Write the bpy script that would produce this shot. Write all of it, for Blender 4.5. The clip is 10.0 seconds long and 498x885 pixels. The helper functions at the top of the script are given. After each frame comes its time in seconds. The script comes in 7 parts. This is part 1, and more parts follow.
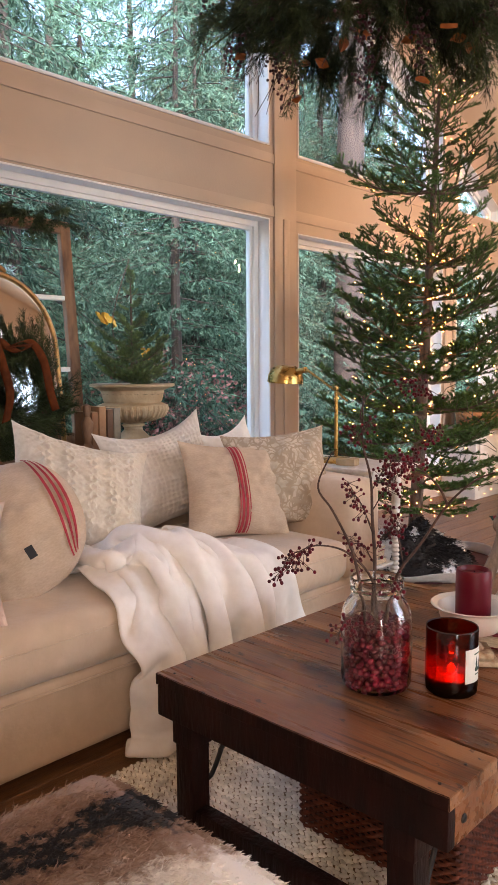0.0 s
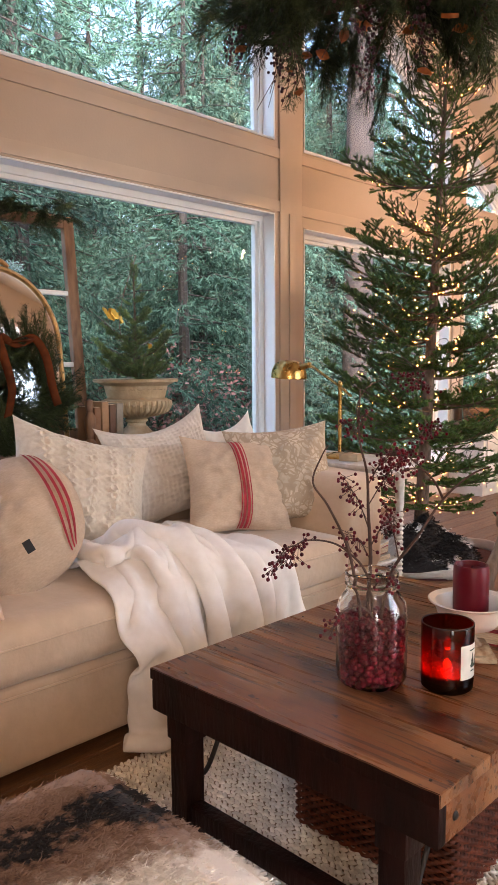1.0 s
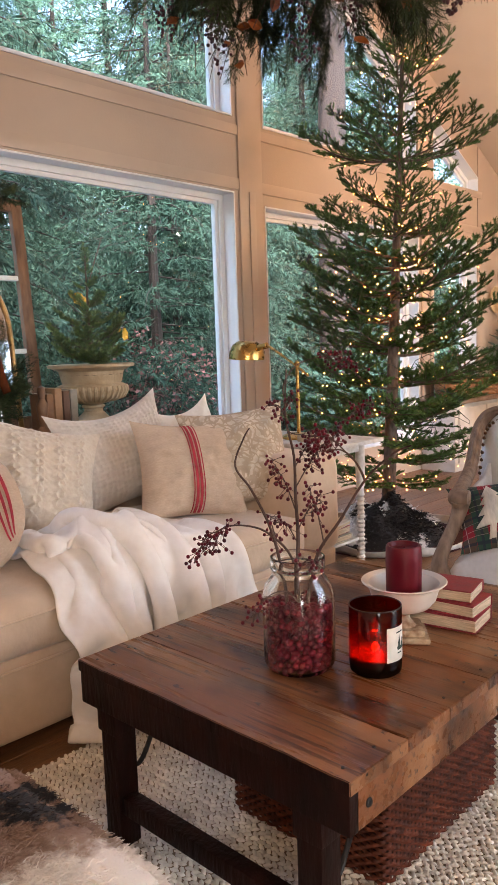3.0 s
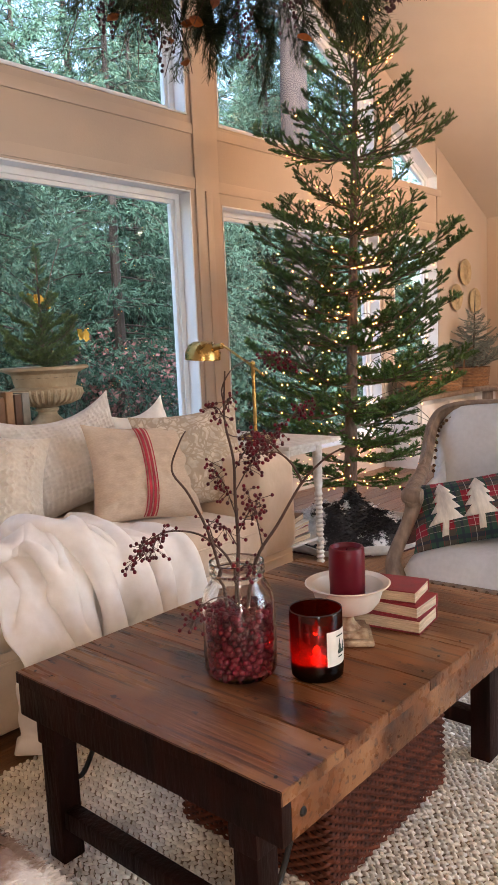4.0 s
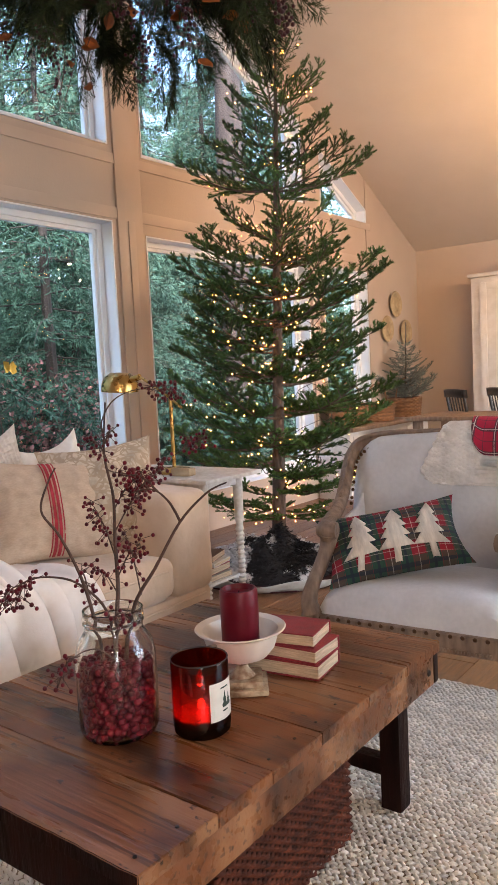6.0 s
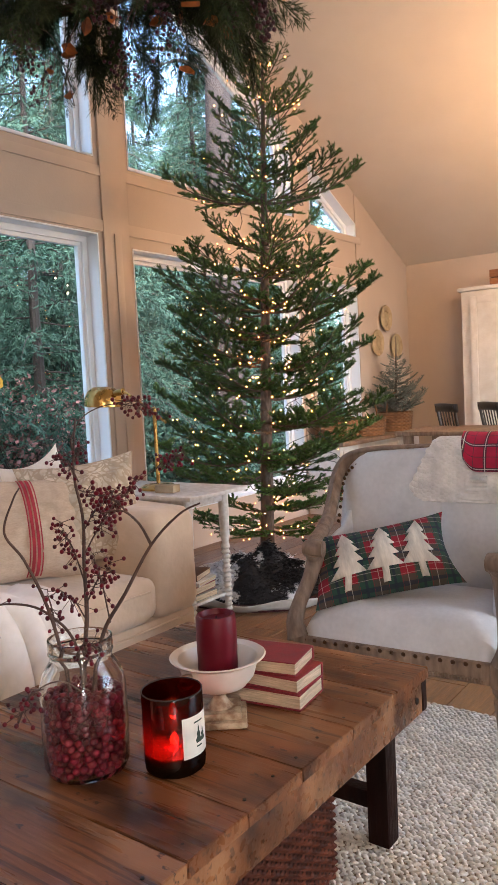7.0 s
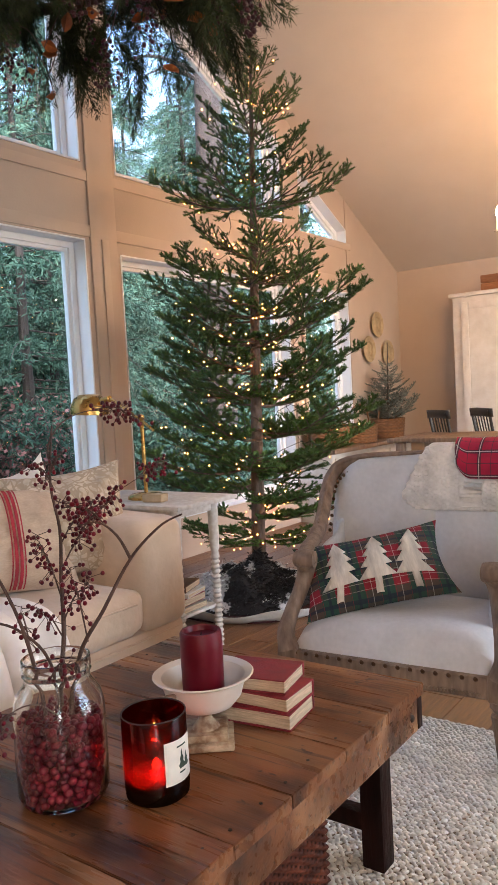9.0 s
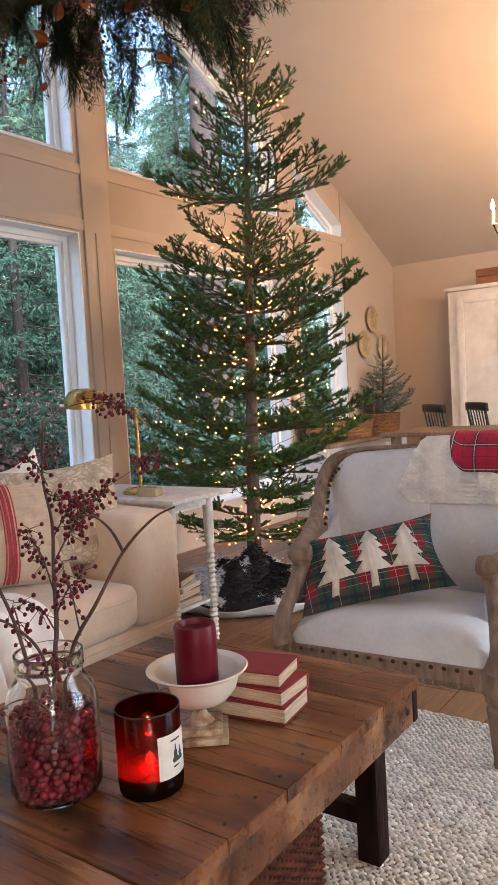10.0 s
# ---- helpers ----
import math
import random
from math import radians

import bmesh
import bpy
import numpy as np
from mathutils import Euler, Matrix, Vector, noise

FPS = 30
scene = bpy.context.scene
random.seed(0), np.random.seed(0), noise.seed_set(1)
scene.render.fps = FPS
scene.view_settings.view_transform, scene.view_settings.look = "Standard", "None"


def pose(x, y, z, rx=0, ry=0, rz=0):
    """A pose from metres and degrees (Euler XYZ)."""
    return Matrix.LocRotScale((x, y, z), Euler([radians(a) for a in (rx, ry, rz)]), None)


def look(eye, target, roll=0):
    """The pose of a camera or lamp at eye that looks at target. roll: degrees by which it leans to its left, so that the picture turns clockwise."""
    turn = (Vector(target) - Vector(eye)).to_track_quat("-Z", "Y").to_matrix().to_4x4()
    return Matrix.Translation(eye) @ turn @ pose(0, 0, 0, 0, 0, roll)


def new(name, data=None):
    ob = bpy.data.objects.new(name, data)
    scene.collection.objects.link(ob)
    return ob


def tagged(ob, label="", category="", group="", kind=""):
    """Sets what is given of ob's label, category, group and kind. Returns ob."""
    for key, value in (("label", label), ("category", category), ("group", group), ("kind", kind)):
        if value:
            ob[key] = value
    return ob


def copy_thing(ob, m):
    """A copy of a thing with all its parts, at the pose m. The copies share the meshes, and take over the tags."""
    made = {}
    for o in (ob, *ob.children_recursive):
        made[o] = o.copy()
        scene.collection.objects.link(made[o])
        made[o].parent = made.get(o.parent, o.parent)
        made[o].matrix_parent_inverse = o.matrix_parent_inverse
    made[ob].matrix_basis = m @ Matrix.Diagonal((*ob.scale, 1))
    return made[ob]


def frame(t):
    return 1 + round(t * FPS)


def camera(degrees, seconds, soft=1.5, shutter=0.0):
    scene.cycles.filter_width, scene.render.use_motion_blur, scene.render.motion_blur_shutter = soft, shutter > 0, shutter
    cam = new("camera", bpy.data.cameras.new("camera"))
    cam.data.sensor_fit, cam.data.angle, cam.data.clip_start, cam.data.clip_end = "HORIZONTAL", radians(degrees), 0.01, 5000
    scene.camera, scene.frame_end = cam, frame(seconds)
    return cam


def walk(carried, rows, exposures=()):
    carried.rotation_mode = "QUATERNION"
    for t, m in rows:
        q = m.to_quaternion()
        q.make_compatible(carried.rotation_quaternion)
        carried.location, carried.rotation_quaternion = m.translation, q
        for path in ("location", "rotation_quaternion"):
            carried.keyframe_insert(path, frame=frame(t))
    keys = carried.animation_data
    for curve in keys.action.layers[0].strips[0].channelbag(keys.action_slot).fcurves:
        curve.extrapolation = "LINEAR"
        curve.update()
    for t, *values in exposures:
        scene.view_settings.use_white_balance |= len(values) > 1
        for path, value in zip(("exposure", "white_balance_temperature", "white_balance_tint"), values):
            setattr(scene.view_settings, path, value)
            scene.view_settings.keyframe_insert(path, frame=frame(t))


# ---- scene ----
cam = camera(36.8, 10.0)
PATH = [
    (0, (0.914, 0.594, 1.196), (-0.457, 2.037, 1.003), -0.4),
    (0.5, (0.918, 0.61, 1.188), (-0.463, 2.043, 0.995), -0.4),
    (1, (0.932, 0.628, 1.187), (-0.459, 2.052, 0.986), -0.4),
    (1.5, (0.943, 0.652, 1.183), (-0.453, 2.068, 0.971), -0.5),
    (2, (0.963, 0.684, 1.182), (-0.432, 2.1, 0.954), -0.8),
    (2.5, (0.99, 0.724, 1.183), (-0.394, 2.147, 0.939), -1.4),
    (4, (1.05, 0.838, 1.187), (-0.26, 2.328, 0.931), -2.6),
    (4.5, (1.076, 0.873, 1.187), (-0.203, 2.392, 0.947), -2.8),
    (5, (1.09, 0.919, 1.18), (-0.159, 2.466, 0.961), -2.9),
    (5.5, (1.092, 0.966, 1.174), (-0.13, 2.537, 0.976), -2.9),
    (7, (1.067, 1.093, 1.172), (-0.121, 2.695, 1.031), -2.9),
    (7.5, (1.053, 1.126, 1.167), (-0.133, 2.732, 1.041), -2.9),
    (8, (1.043, 1.144, 1.167), (-0.139, 2.753, 1.05), -2.9),
    (8.5, (1.038, 1.155, 1.168), (-0.141, 2.766, 1.051), -3.1),
    (9, (1.036, 1.158, 1.165), (-0.136, 2.774, 1.044), -3.2),
    (9.5, (1.033, 1.163, 1.162), (-0.133, 2.783, 1.034), -3.3),
    (10, (1.032, 1.169, 1.158), (-0.131, 2.791, 1.024), -3.3),
]
walk(cam, [(t, look(eye, target, roll)) for t, eye, target, roll in PATH],
     exposures=[(0, 3.10, 6650, 15), (4.5, 3.06, 6500, 12), (7, 3.0, 6250, 11), (10, 3.0, 6250, 11)])

# ---- light ----
world = bpy.data.worlds.new("sky")
scene.world = world
world.use_nodes = True
wn = world.node_tree.nodes
sky = wn.new("ShaderNodeTexSky")
sky.sky_type = "NISHITA"
sky.sun_disc = False
sky.sun_elevation, sky.sun_rotation = radians(46), radians(125)
sky.air_density, sky.dust_density, sky.ozone_density = 1.0, 2.0, 1.0
world.node_tree.links.new(sky.outputs[0], wn["Background"].inputs[0])
wn["Background"].inputs[1].default_value = 0.15
sun = new("sun", bpy.data.lights.new("sun", "SUN"))
sun.data.energy, sun.data.angle, sun.data.color = 1.5, radians(30), (1.0, 0.98, 0.95)
sun.matrix_world = look((7, -3, 8), (0, 2.6, 0))
# area lamp added in the unseen wide east opening, standing in for sky light
bay = new("bay_fill", bpy.data.lights.new("bay_fill", "AREA"))
bay.data.shape, bay.data.size, bay.data.size_y, bay.data.energy, bay.data.color = "RECTANGLE", 2.5, 3.4, 13.0, (0.90, 0.96, 1.0)
bay.matrix_world = look((4.56, 5.15, 1.6), (0.0, 5.15, 1.6))
# second fill lamp, added in the narrow east opening to brighten the fronts
side = new("side_fill", bpy.data.lights.new("side_fill", "AREA"))
side.data.shape, side.data.size, side.data.size_y, side.data.energy, side.data.color = "RECTANGLE", 1.0, 2.5, 5.0, (0.92, 0.97, 1.0)
side.matrix_world = look((4.56, -1.7, 1.6), (0.5, 1.2, 1.0))


def lamp(name, place, watts, radius, colour):
    ob = new(name, bpy.data.lights.new(name, "POINT"))
    ob.data.energy, ob.data.shadow_soft_size, ob.data.color = watts, radius, colour
    ob.location = place
    return ob


# ---- materials ----
def mat(name, c1, c2=None, scale=6.0, rough=0.6, metal=0.0, bump=0.0, bscale=60.0, stretch=(1, 1, 1), rnd=0.0, island=0.0,
        big=0.25, sheen=0.0, spec=0.5, glow=None, power=0.0, contrast=0.5, rvar=0.1, coat=0.0, thin=0.0):
    """A surface with two scales of colour change, fine relief and uneven gloss."""
    m = bpy.data.materials.new(name)
    m.use_nodes = True
    nt, n = m.node_tree, m.node_tree.nodes
    p = n["Principled BSDF"]
    c2 = c2 or tuple(c * 0.8 for c in c1)
    tc, mp = n.new("ShaderNodeTexCoord"), n.new("ShaderNodeMapping")
    mp.inputs["Scale"].default_value = stretch
    nt.links.new(tc.outputs["Object"], mp.inputs["Vector"])
    src = mp.outputs["Vector"]
    info = n.new("ShaderNodeObjectInfo")
    geo = n.new("ShaderNodeNewGeometry")
    shift = n.new("ShaderNodeVectorMath")
    shift.operation = "MULTIPLY_ADD"
    nt.links.new(info.outputs["Random"], shift.inputs[0])
    shift.inputs[1].default_value = (17.0, 9.0, 5.0) if rnd else (0, 0, 0)
    nt.links.new(src, shift.inputs[2])
    src = shift.outputs[0]
    fine, large = n.new("ShaderNodeTexNoise"), n.new("ShaderNodeTexNoise")
    fine.inputs["Scale"].default_value, fine.inputs["Detail"].default_value = scale, 5.0
    large.inputs["Scale"].default_value, large.inputs["Detail"].default_value = scale * 0.17, 3.0
    for t in (fine, large):
        nt.links.new(src, t.inputs["Vector"])
    ramp = n.new("ShaderNodeValToRGB")
    ramp.color_ramp.elements[0].position, ramp.color_ramp.elements[1].position = 0.5 - contrast * 0.4, 0.5 + contrast * 0.4
    ramp.color_ramp.elements[0].color, ramp.color_ramp.elements[1].color = (*c2, 1), (*c1, 1)
    nt.links.new(fine.outputs["Fac"], ramp.inputs["Fac"])
    val = n.new("ShaderNodeMapRange")
    val.inputs["From Min"].default_value, val.inputs["From Max"].default_value = 0.3, 0.7
    val.inputs["To Min"].default_value, val.inputs["To Max"].default_value = 1 - big, 1 + big
    nt.links.new(large.outputs["Fac"], val.inputs["Value"])
    last = val.outputs[0]
    for amount, sock in ((rnd, info.outputs["Random"]), (island, geo.outputs["Random Per Island"])):
        if amount:
            a = n.new("ShaderNodeMapRange")
            a.inputs["To Min"].default_value, a.inputs["To Max"].default_value = 1 - amount, 1 + amount
            nt.links.new(sock, a.inputs["Value"])
            b = n.new("ShaderNodeMath")
            b.operation = "MULTIPLY"
            nt.links.new(last, b.inputs[0])
            nt.links.new(a.outputs[0], b.inputs[1])
            last = b.outputs[0]
    mul = n.new("ShaderNodeVectorMath")
    mul.operation = "SCALE"
    nt.links.new(ramp.outputs["Color"], mul.inputs[0])
    nt.links.new(last, mul.inputs["Scale"])
    nt.links.new(mul.outputs[0], p.inputs["Base Color"])
    rr = n.new("ShaderNodeMapRange")
    rr.inputs["To Min"].default_value, rr.inputs["To Max"].default_value = max(rough - rvar, 0.02), min(rough + rvar, 1)
    nt.links.new(fine.outputs["Fac"], rr.inputs["Value"])
    nt.links.new(rr.outputs[0], p.inputs["Roughness"])
    p.inputs["Metallic"].default_value = metal
    p.inputs["Specular IOR Level"].default_value = spec
    p.inputs["Sheen Weight"].default_value = sheen
    p.inputs["Coat Weight"].default_value = coat
    if thin:
        p.inputs["Subsurface Weight"].default_value = thin
        p.inputs["Subsurface Radius"].default_value = (0.03, 0.015, 0.008)
    if bump:
        bn, bt = n.new("ShaderNodeBump"), n.new("ShaderNodeTexNoise")
        bt.inputs["Scale"].default_value, bt.inputs["Detail"].default_value = bscale, 4.0
        nt.links.new(src, bt.inputs["Vector"])
        nt.links.new(bt.outputs["Fac"], bn.inputs["Height"])
        bn.inputs["Strength"].default_value, bn.inputs["Distance"].default_value = bump, 0.01
        nt.links.new(bn.outputs[0], p.inputs["Normal"])
    if glow:
        p.inputs["Emission Color"].default_value, p.inputs["Emission Strength"].default_value = (*glow, 1), power
    return m


def glass_mat(name, colour=(1, 1, 1), rough=0.0, ior=1.45):
    m = bpy.data.materials.new(name)
    m.use_nodes = True
    p = m.node_tree.nodes["Principled BSDF"]
    p.inputs["Base Color"].default_value = (*colour, 1)
    p.inputs["Transmission Weight"].default_value, p.inputs["Roughness"].default_value, p.inputs["IOR"].default_value = 1.0, rough, ior
    return m


def pane_mat(name):
    """Thin window glass: clear, with a weak mirror on it."""
    m = bpy.data.materials.new(name)
    m.use_nodes = True
    nt, n = m.node_tree, m.node_tree.nodes
    n.remove(n["Principled BSDF"])
    mix, tr, gl, fr = (n.new("ShaderNode" + k) for k in ("MixShader", "BsdfTransparent", "BsdfGlossy", "Fresnel"))
    tr.inputs["Color"].default_value = (0.93, 0.97, 0.96, 1)
    gl.inputs["Roughness"].default_value = 0.01
    fr.inputs["IOR"].default_value = 1.5
    nt.links.new(fr.outputs[0], mix.inputs[0])
    nt.links.new(tr.outputs[0], mix.inputs[1])
    nt.links.new(gl.outputs[0], mix.inputs[2])
    nt.links.new(mix.outputs[0], n["Material Output"].inputs["Surface"])
    return m


M_WALL = mat("cream_wall_paint", (0.56, 0.455, 0.37), (0.52, 0.42, 0.34), 3, 0.55, bump=0.08, bscale=90, big=0.05)
M_CEIL = mat("cream_ceiling_paint", (0.60, 0.53, 0.46), (0.57, 0.50, 0.43), 3, 0.7, bump=0.06, bscale=80, big=0.04)
M_TRIM = mat("cream_trim_paint", (0.57, 0.46, 0.375), (0.53, 0.43, 0.345), 5, 0.4, bump=0.04, big=0.05)
M_VINYL = mat("white_window_frame", (0.82, 0.84, 0.86), (0.78, 0.8, 0.82), 5, 0.35, big=0.04)
M_PANE = pane_mat("window_glass")
M_FLOOR = mat("brown_floor_board", (0.20, 0.10, 0.045), (0.11, 0.05, 0.022), 30, 0.4, bump=0.2, bscale=80, stretch=(6, 0.5, 1), rnd=0.25)
M_SLIP = mat("cream_slipcover_cotton", (0.63, 0.48, 0.345), (0.56, 0.42, 0.295), 14, 0.9, bump=0.35, bscale=26, big=0.08, sheen=0.3)


def wood_mat(name, dark, mid, pale, rough=0.38):
    """Old waxed boards: long grain, blotchy stains and worn pale patches."""
    m = mat(name, mid, tuple(c * 0.7 for c in mid), 26, rough, bump=0.0, stretch=(0.10, 1.6, 1.6), rnd=0.22, big=0.3, contrast=0.8, rvar=0.16)
    nt, n = m.node_tree, m.node_tree.nodes
    p = n["Principled BSDF"]
    old = p.inputs["Base Color"].links[0].from_socket
    tc, info = n.new("ShaderNodeTexCoord"), n.new("ShaderNodeObjectInfo")
    shift = n.new("ShaderNodeVectorMath")
    shift.operation = "MULTIPLY_ADD"
    shift.inputs[1].default_value = (3.0, 1.7, 0.9)
    nt.links.new(info.outputs["Random"], shift.inputs[0])
    nt.links.new(tc.outputs["Object"], shift.inputs[2])
    for scale, stretch, lo, hi_, col, amount in ((7.0, (0.55, 1.3, 1), 0.50, 0.66, dark, 0.85), (5.0, (0.5, 1.6, 1), 0.48, 0.66, pale, 0.75), (70.0, (0.035, 1.0, 1.0), 0.58, 0.64, dark, 0.6), (38.0, (0.6, 1.0, 1.0), 0.66, 0.70, dark, 0.9)):
        mp, nz, mr, mix = (n.new("ShaderNode" + k) for k in ("Mapping", "TexNoise", "MapRange", "Mix"))
        mp.inputs["Scale"].default_value = stretch
        mp.inputs["Location"].default_value = (scale * 0.37, scale * 0.11, 0)
        nz.inputs["Scale"].default_value, nz.inputs["Detail"].default_value = scale, 5.0
        nt.links.new(shift.outputs[0], mp.inputs["Vector"])
        nt.links.new(mp.outputs[0], nz.inputs["Vector"])
        mr.inputs["From Min"].default_value, mr.inputs["From Max"].default_value, mr.inputs["To Max"].default_value = lo, hi_, amount
        nt.links.new(nz.outputs["Fac"], mr.inputs["Value"])
        mix.data_type = "RGBA"
        nt.links.new(mr.outputs[0], mix.inputs["Factor"])
        nt.links.new(old, mix.inputs["A"])
        mix.inputs["B"].default_value = (*col, 1)
        old = mix.outputs["Result"]
    nt.links.new(old, p.inputs["Base Color"])
    bump, nz, mp = n.new("ShaderNodeBump"), n.new("ShaderNodeTexNoise"), n.new("ShaderNodeMapping")
    mp.inputs["Scale"].default_value = (0.06, 1.0, 1.0)
    nz.inputs["Scale"].default_value, nz.inputs["Detail"].default_value = 110.0, 6.0
    nt.links.new(shift.outputs[0], mp.inputs["Vector"])
    nt.links.new(mp.outputs[0], nz.inputs["Vector"])
    nt.links.new(nz.outputs["Fac"], bump.inputs["Height"])
    bump.inputs["Strength"].default_value, bump.inputs["Distance"].default_value = 0.35, 0.004
    nt.links.new(bump.outputs[0], p.inputs["Normal"])
    p.inputs["Specular IOR Level"].default_value = 0.38
    return m


M_TABLE = wood_mat("worn_table_board", (0.022, 0.009, 0.006), (0.200, 0.072, 0.026), (0.36, 0.175, 0.080), 0.30)
# dark wood of legs and feet; on the table's front it also paints shade
M_TABLE_DARK = mat("dark_wood_and_shaded_front", (0.022, 0.006, 0.004), (0.007, 0.003, 0.002), 14, 0.5, spec=0.12, bump=0.4, bscale=40, stretch=(2, 2, 0.4), big=0.3)
M_RUG = mat("chunky_woven_rug_wool", (0.84, 0.80, 0.73), (0.70, 0.64, 0.55), 40, 0.95, bump=0.4, bscale=300, island=0.14, big=0.12)
M_RUGBASE = mat("rug_backing", (0.30, 0.23, 0.16), (0.22, 0.17, 0.12), 40, 0.95)
M_OAK = mat("weathered_oak", (0.29, 0.20, 0.137), (0.14, 0.09, 0.06), 22, 0.6, bump=0.4, bscale=60, stretch=(2, 2, 0.5), big=0.2)
M_LINEN = mat("grey_linen_upholstery", (0.66, 0.65, 0.64), (0.60, 0.59, 0.58), 60, 0.9, bump=0.2, bscale=420, big=0.06, sheen=0.2)
M_NAIL = mat("bronze_nailhead", (0.16, 0.09, 0.05), (0.10, 0.055, 0.03), 40, 0.35, metal=0.9)


# ---- mesh helpers ----
def bm_new():
    return bmesh.new()


def box(bm, x0, x1, y0, y1, z0, z1, bev=0.0, seg=2):
    m = Matrix.Translation(((x0 + x1) / 2, (y0 + y1) / 2, (z0 + z1) / 2)) @ Matrix.Diagonal((abs(x1 - x0), abs(y1 - y0), abs(z1 - z0), 1))
    made = bmesh.ops.create_cube(bm, size=1.0, matrix=m)["verts"]
    if bev:
        edges = list({e for v in made for e in v.link_edges})
        bmesh.ops.bevel(bm, geom=edges, offset=bev, segments=seg, profile=0.6, affect="EDGES")
    return bm


def lathe(bm, profile, seg=32, centre=(0, 0), start=None):
    """Turns (radius, height) pairs about the upright through centre."""
    rings = []
    for r, z in profile:
        if r < 1e-5:
            rings.append([bm.verts.new((centre[0], centre[1], z))])
        else:
            rings.append([bm.verts.new((centre[0] + r * math.cos(2 * math.pi * i / seg), centre[1] + r * math.sin(2 * math.pi * i / seg), z)) for i in range(seg)])
    for a, b in zip(rings, rings[1:]):
        for i in range(seg):
            j = (i + 1) % seg
            if len(a) == 1 and len(b) == 1:
                continue
            if len(a) == 1:
                bm.faces.new((a[0], b[j], b[i]))
            elif len(b) == 1:
                bm.faces.new((a[i], a[j], b[0]))
            else:
                bm.faces.new((a[i], a[j], b[j], b[i]))
    return bm


def tube(bm, pts, radii, seg=8):
    """A round bar along pts; radii: one number or one for each point."""
    pts = [Vector(p) for p in pts]
    if not isinstance(radii, (list, tuple)):
        radii = [radii] * len(pts)
    rings, side = [], None
    for i, p in enumerate(pts):
        d = (pts[min(i + 1, len(pts) - 1)] - pts[max(i - 1, 0)]).normalized()
        if side is None:
            side = d.cross(Vector((0, 0, 1)) if abs(d.z) < 0.9 else Vector((1, 0, 0))).normalized()
        side = (side - d * side.dot(d)).normalized()
        up = d.cross(side)
        rings.append([bm.verts.new(p + (side * math.cos(2 * math.pi * k / seg) + up * math.sin(2 * math.pi * k / seg)) * radii[i]) for k in range(seg)])
    for a, b in zip(rings, rings[1:]):
        for k in range(seg):
            j = (k + 1) % seg
            bm.faces.new((a[k], a[j], b[j], b[k]))
    bm.faces.new(rings[0][::-1])
    bm.faces.new(rings[-1])
    return bm


def curve_pts(pts, n=6):
    """A smooth line through pts."""
    pts = [Vector(p) for p in pts]
    out = []
    for i in range(len(pts) - 1):
        p0, p1, p2, p3 = pts[max(i - 1, 0)], pts[i], pts[i + 1], pts[min(i + 2, len(pts) - 1)]
        for k in range(n):
            t = k / n
            out.append(0.5 * (2 * p1 + (p2 - p0) * t + (2 * p0 - 5 * p1 + 4 * p2 - p3) * t * t + (3 * p1 - p0 - 3 * p2 + p3) * t ** 3))
    return out + [pts[-1]]


def loop_sheet(bm, grid, close=False):
    """Faces between the rows of a grid of places."""
    rows = [[bm.verts.new(p) for p in row] for row in grid]
    for a, b in zip(rows, rows[1:]):
        for i in range(len(a) - 1):
            bm.faces.new((a[i], a[i + 1], b[i + 1], b[i]))
        if close:
            bm.faces.new((a[-1], a[0], b[0], b[-1]))
    return rows


def mesh_of(bm, material, smooth=35):
    me = bpy.data.meshes.new("mesh")
    bmesh.ops.recalc_face_normals(bm, faces=bm.faces)
    bm.to_mesh(me)
    bm.free()
    for m in (material if isinstance(material, (list, tuple)) else [material]):
        me.materials.append(m)
    if smooth and len(me.polygons):
        me.shade_smooth()
        me.set_sharp_from_angle(angle=radians(smooth))
    return me


def part(name, bm, material, parent, label="", smooth=35):
    ob = new(name, mesh_of(bm, material, smooth))
    ob.parent = parent
    return tagged(ob, label)


def raw_part(name, verts, faces, material, parent=None, label="", smooth=False):
    me = bpy.data.meshes.new("mesh")
    me.from_pydata(verts, [], faces)
    me.materials.append(material)
    me.update()
    if smooth:
        me.shade_smooth()
    ob = new(name, me)
    ob.parent = parent
    return tagged(ob, label)


def piece(name, mesh, parent, m):
    ob = new(name, mesh)
    ob.parent = parent
    ob.matrix_local = m
    return ob


def thing(name, m, label, category, group="", kind=""):
    ob = new(name)
    ob.empty_display_size = 0.1
    ob.matrix_world = m
    return tagged(ob, label, category, group, kind)


def solo(name, bm, material, m, label, category="", group="", kind="", smooth=35):
    ob = new(name, mesh_of(bm, material, smooth))
    ob.matrix_world = m
    return tagged(ob, label, category, group, kind)


# ---- the room ----
WX, THICK = -2.605, 0.16          # inner face of the window wall, its thickness
Y0, Y1, X1 = -3.4, 9.25, 4.6      # the other walls
RIDGE, EAVE, PITCH = 3.0, 2.50, 0.5


def roof(y):
    return EAVE + PITCH * (Y1 - y) if y > RIDGE else EAVE + PITCH * (Y1 - RIDGE) - PITCH * (RIDGE - y)


ORIGIN = Matrix.Identity(4)


def slab(bm, pts, x0, x1):
    """An upright plate: the outline pts of (y, z), from x0 to x1."""
    a, b = [bm.verts.new((x0, y, z)) for y, z in pts], [bm.verts.new((x1, y, z)) for y, z in pts]
    bm.faces.new(a)
    bm.faces.new(b[::-1])
    for i in range(len(pts)):
        j = (i + 1) % len(pts)
        bm.faces.new((a[i], b[i], b[j], a[j]))


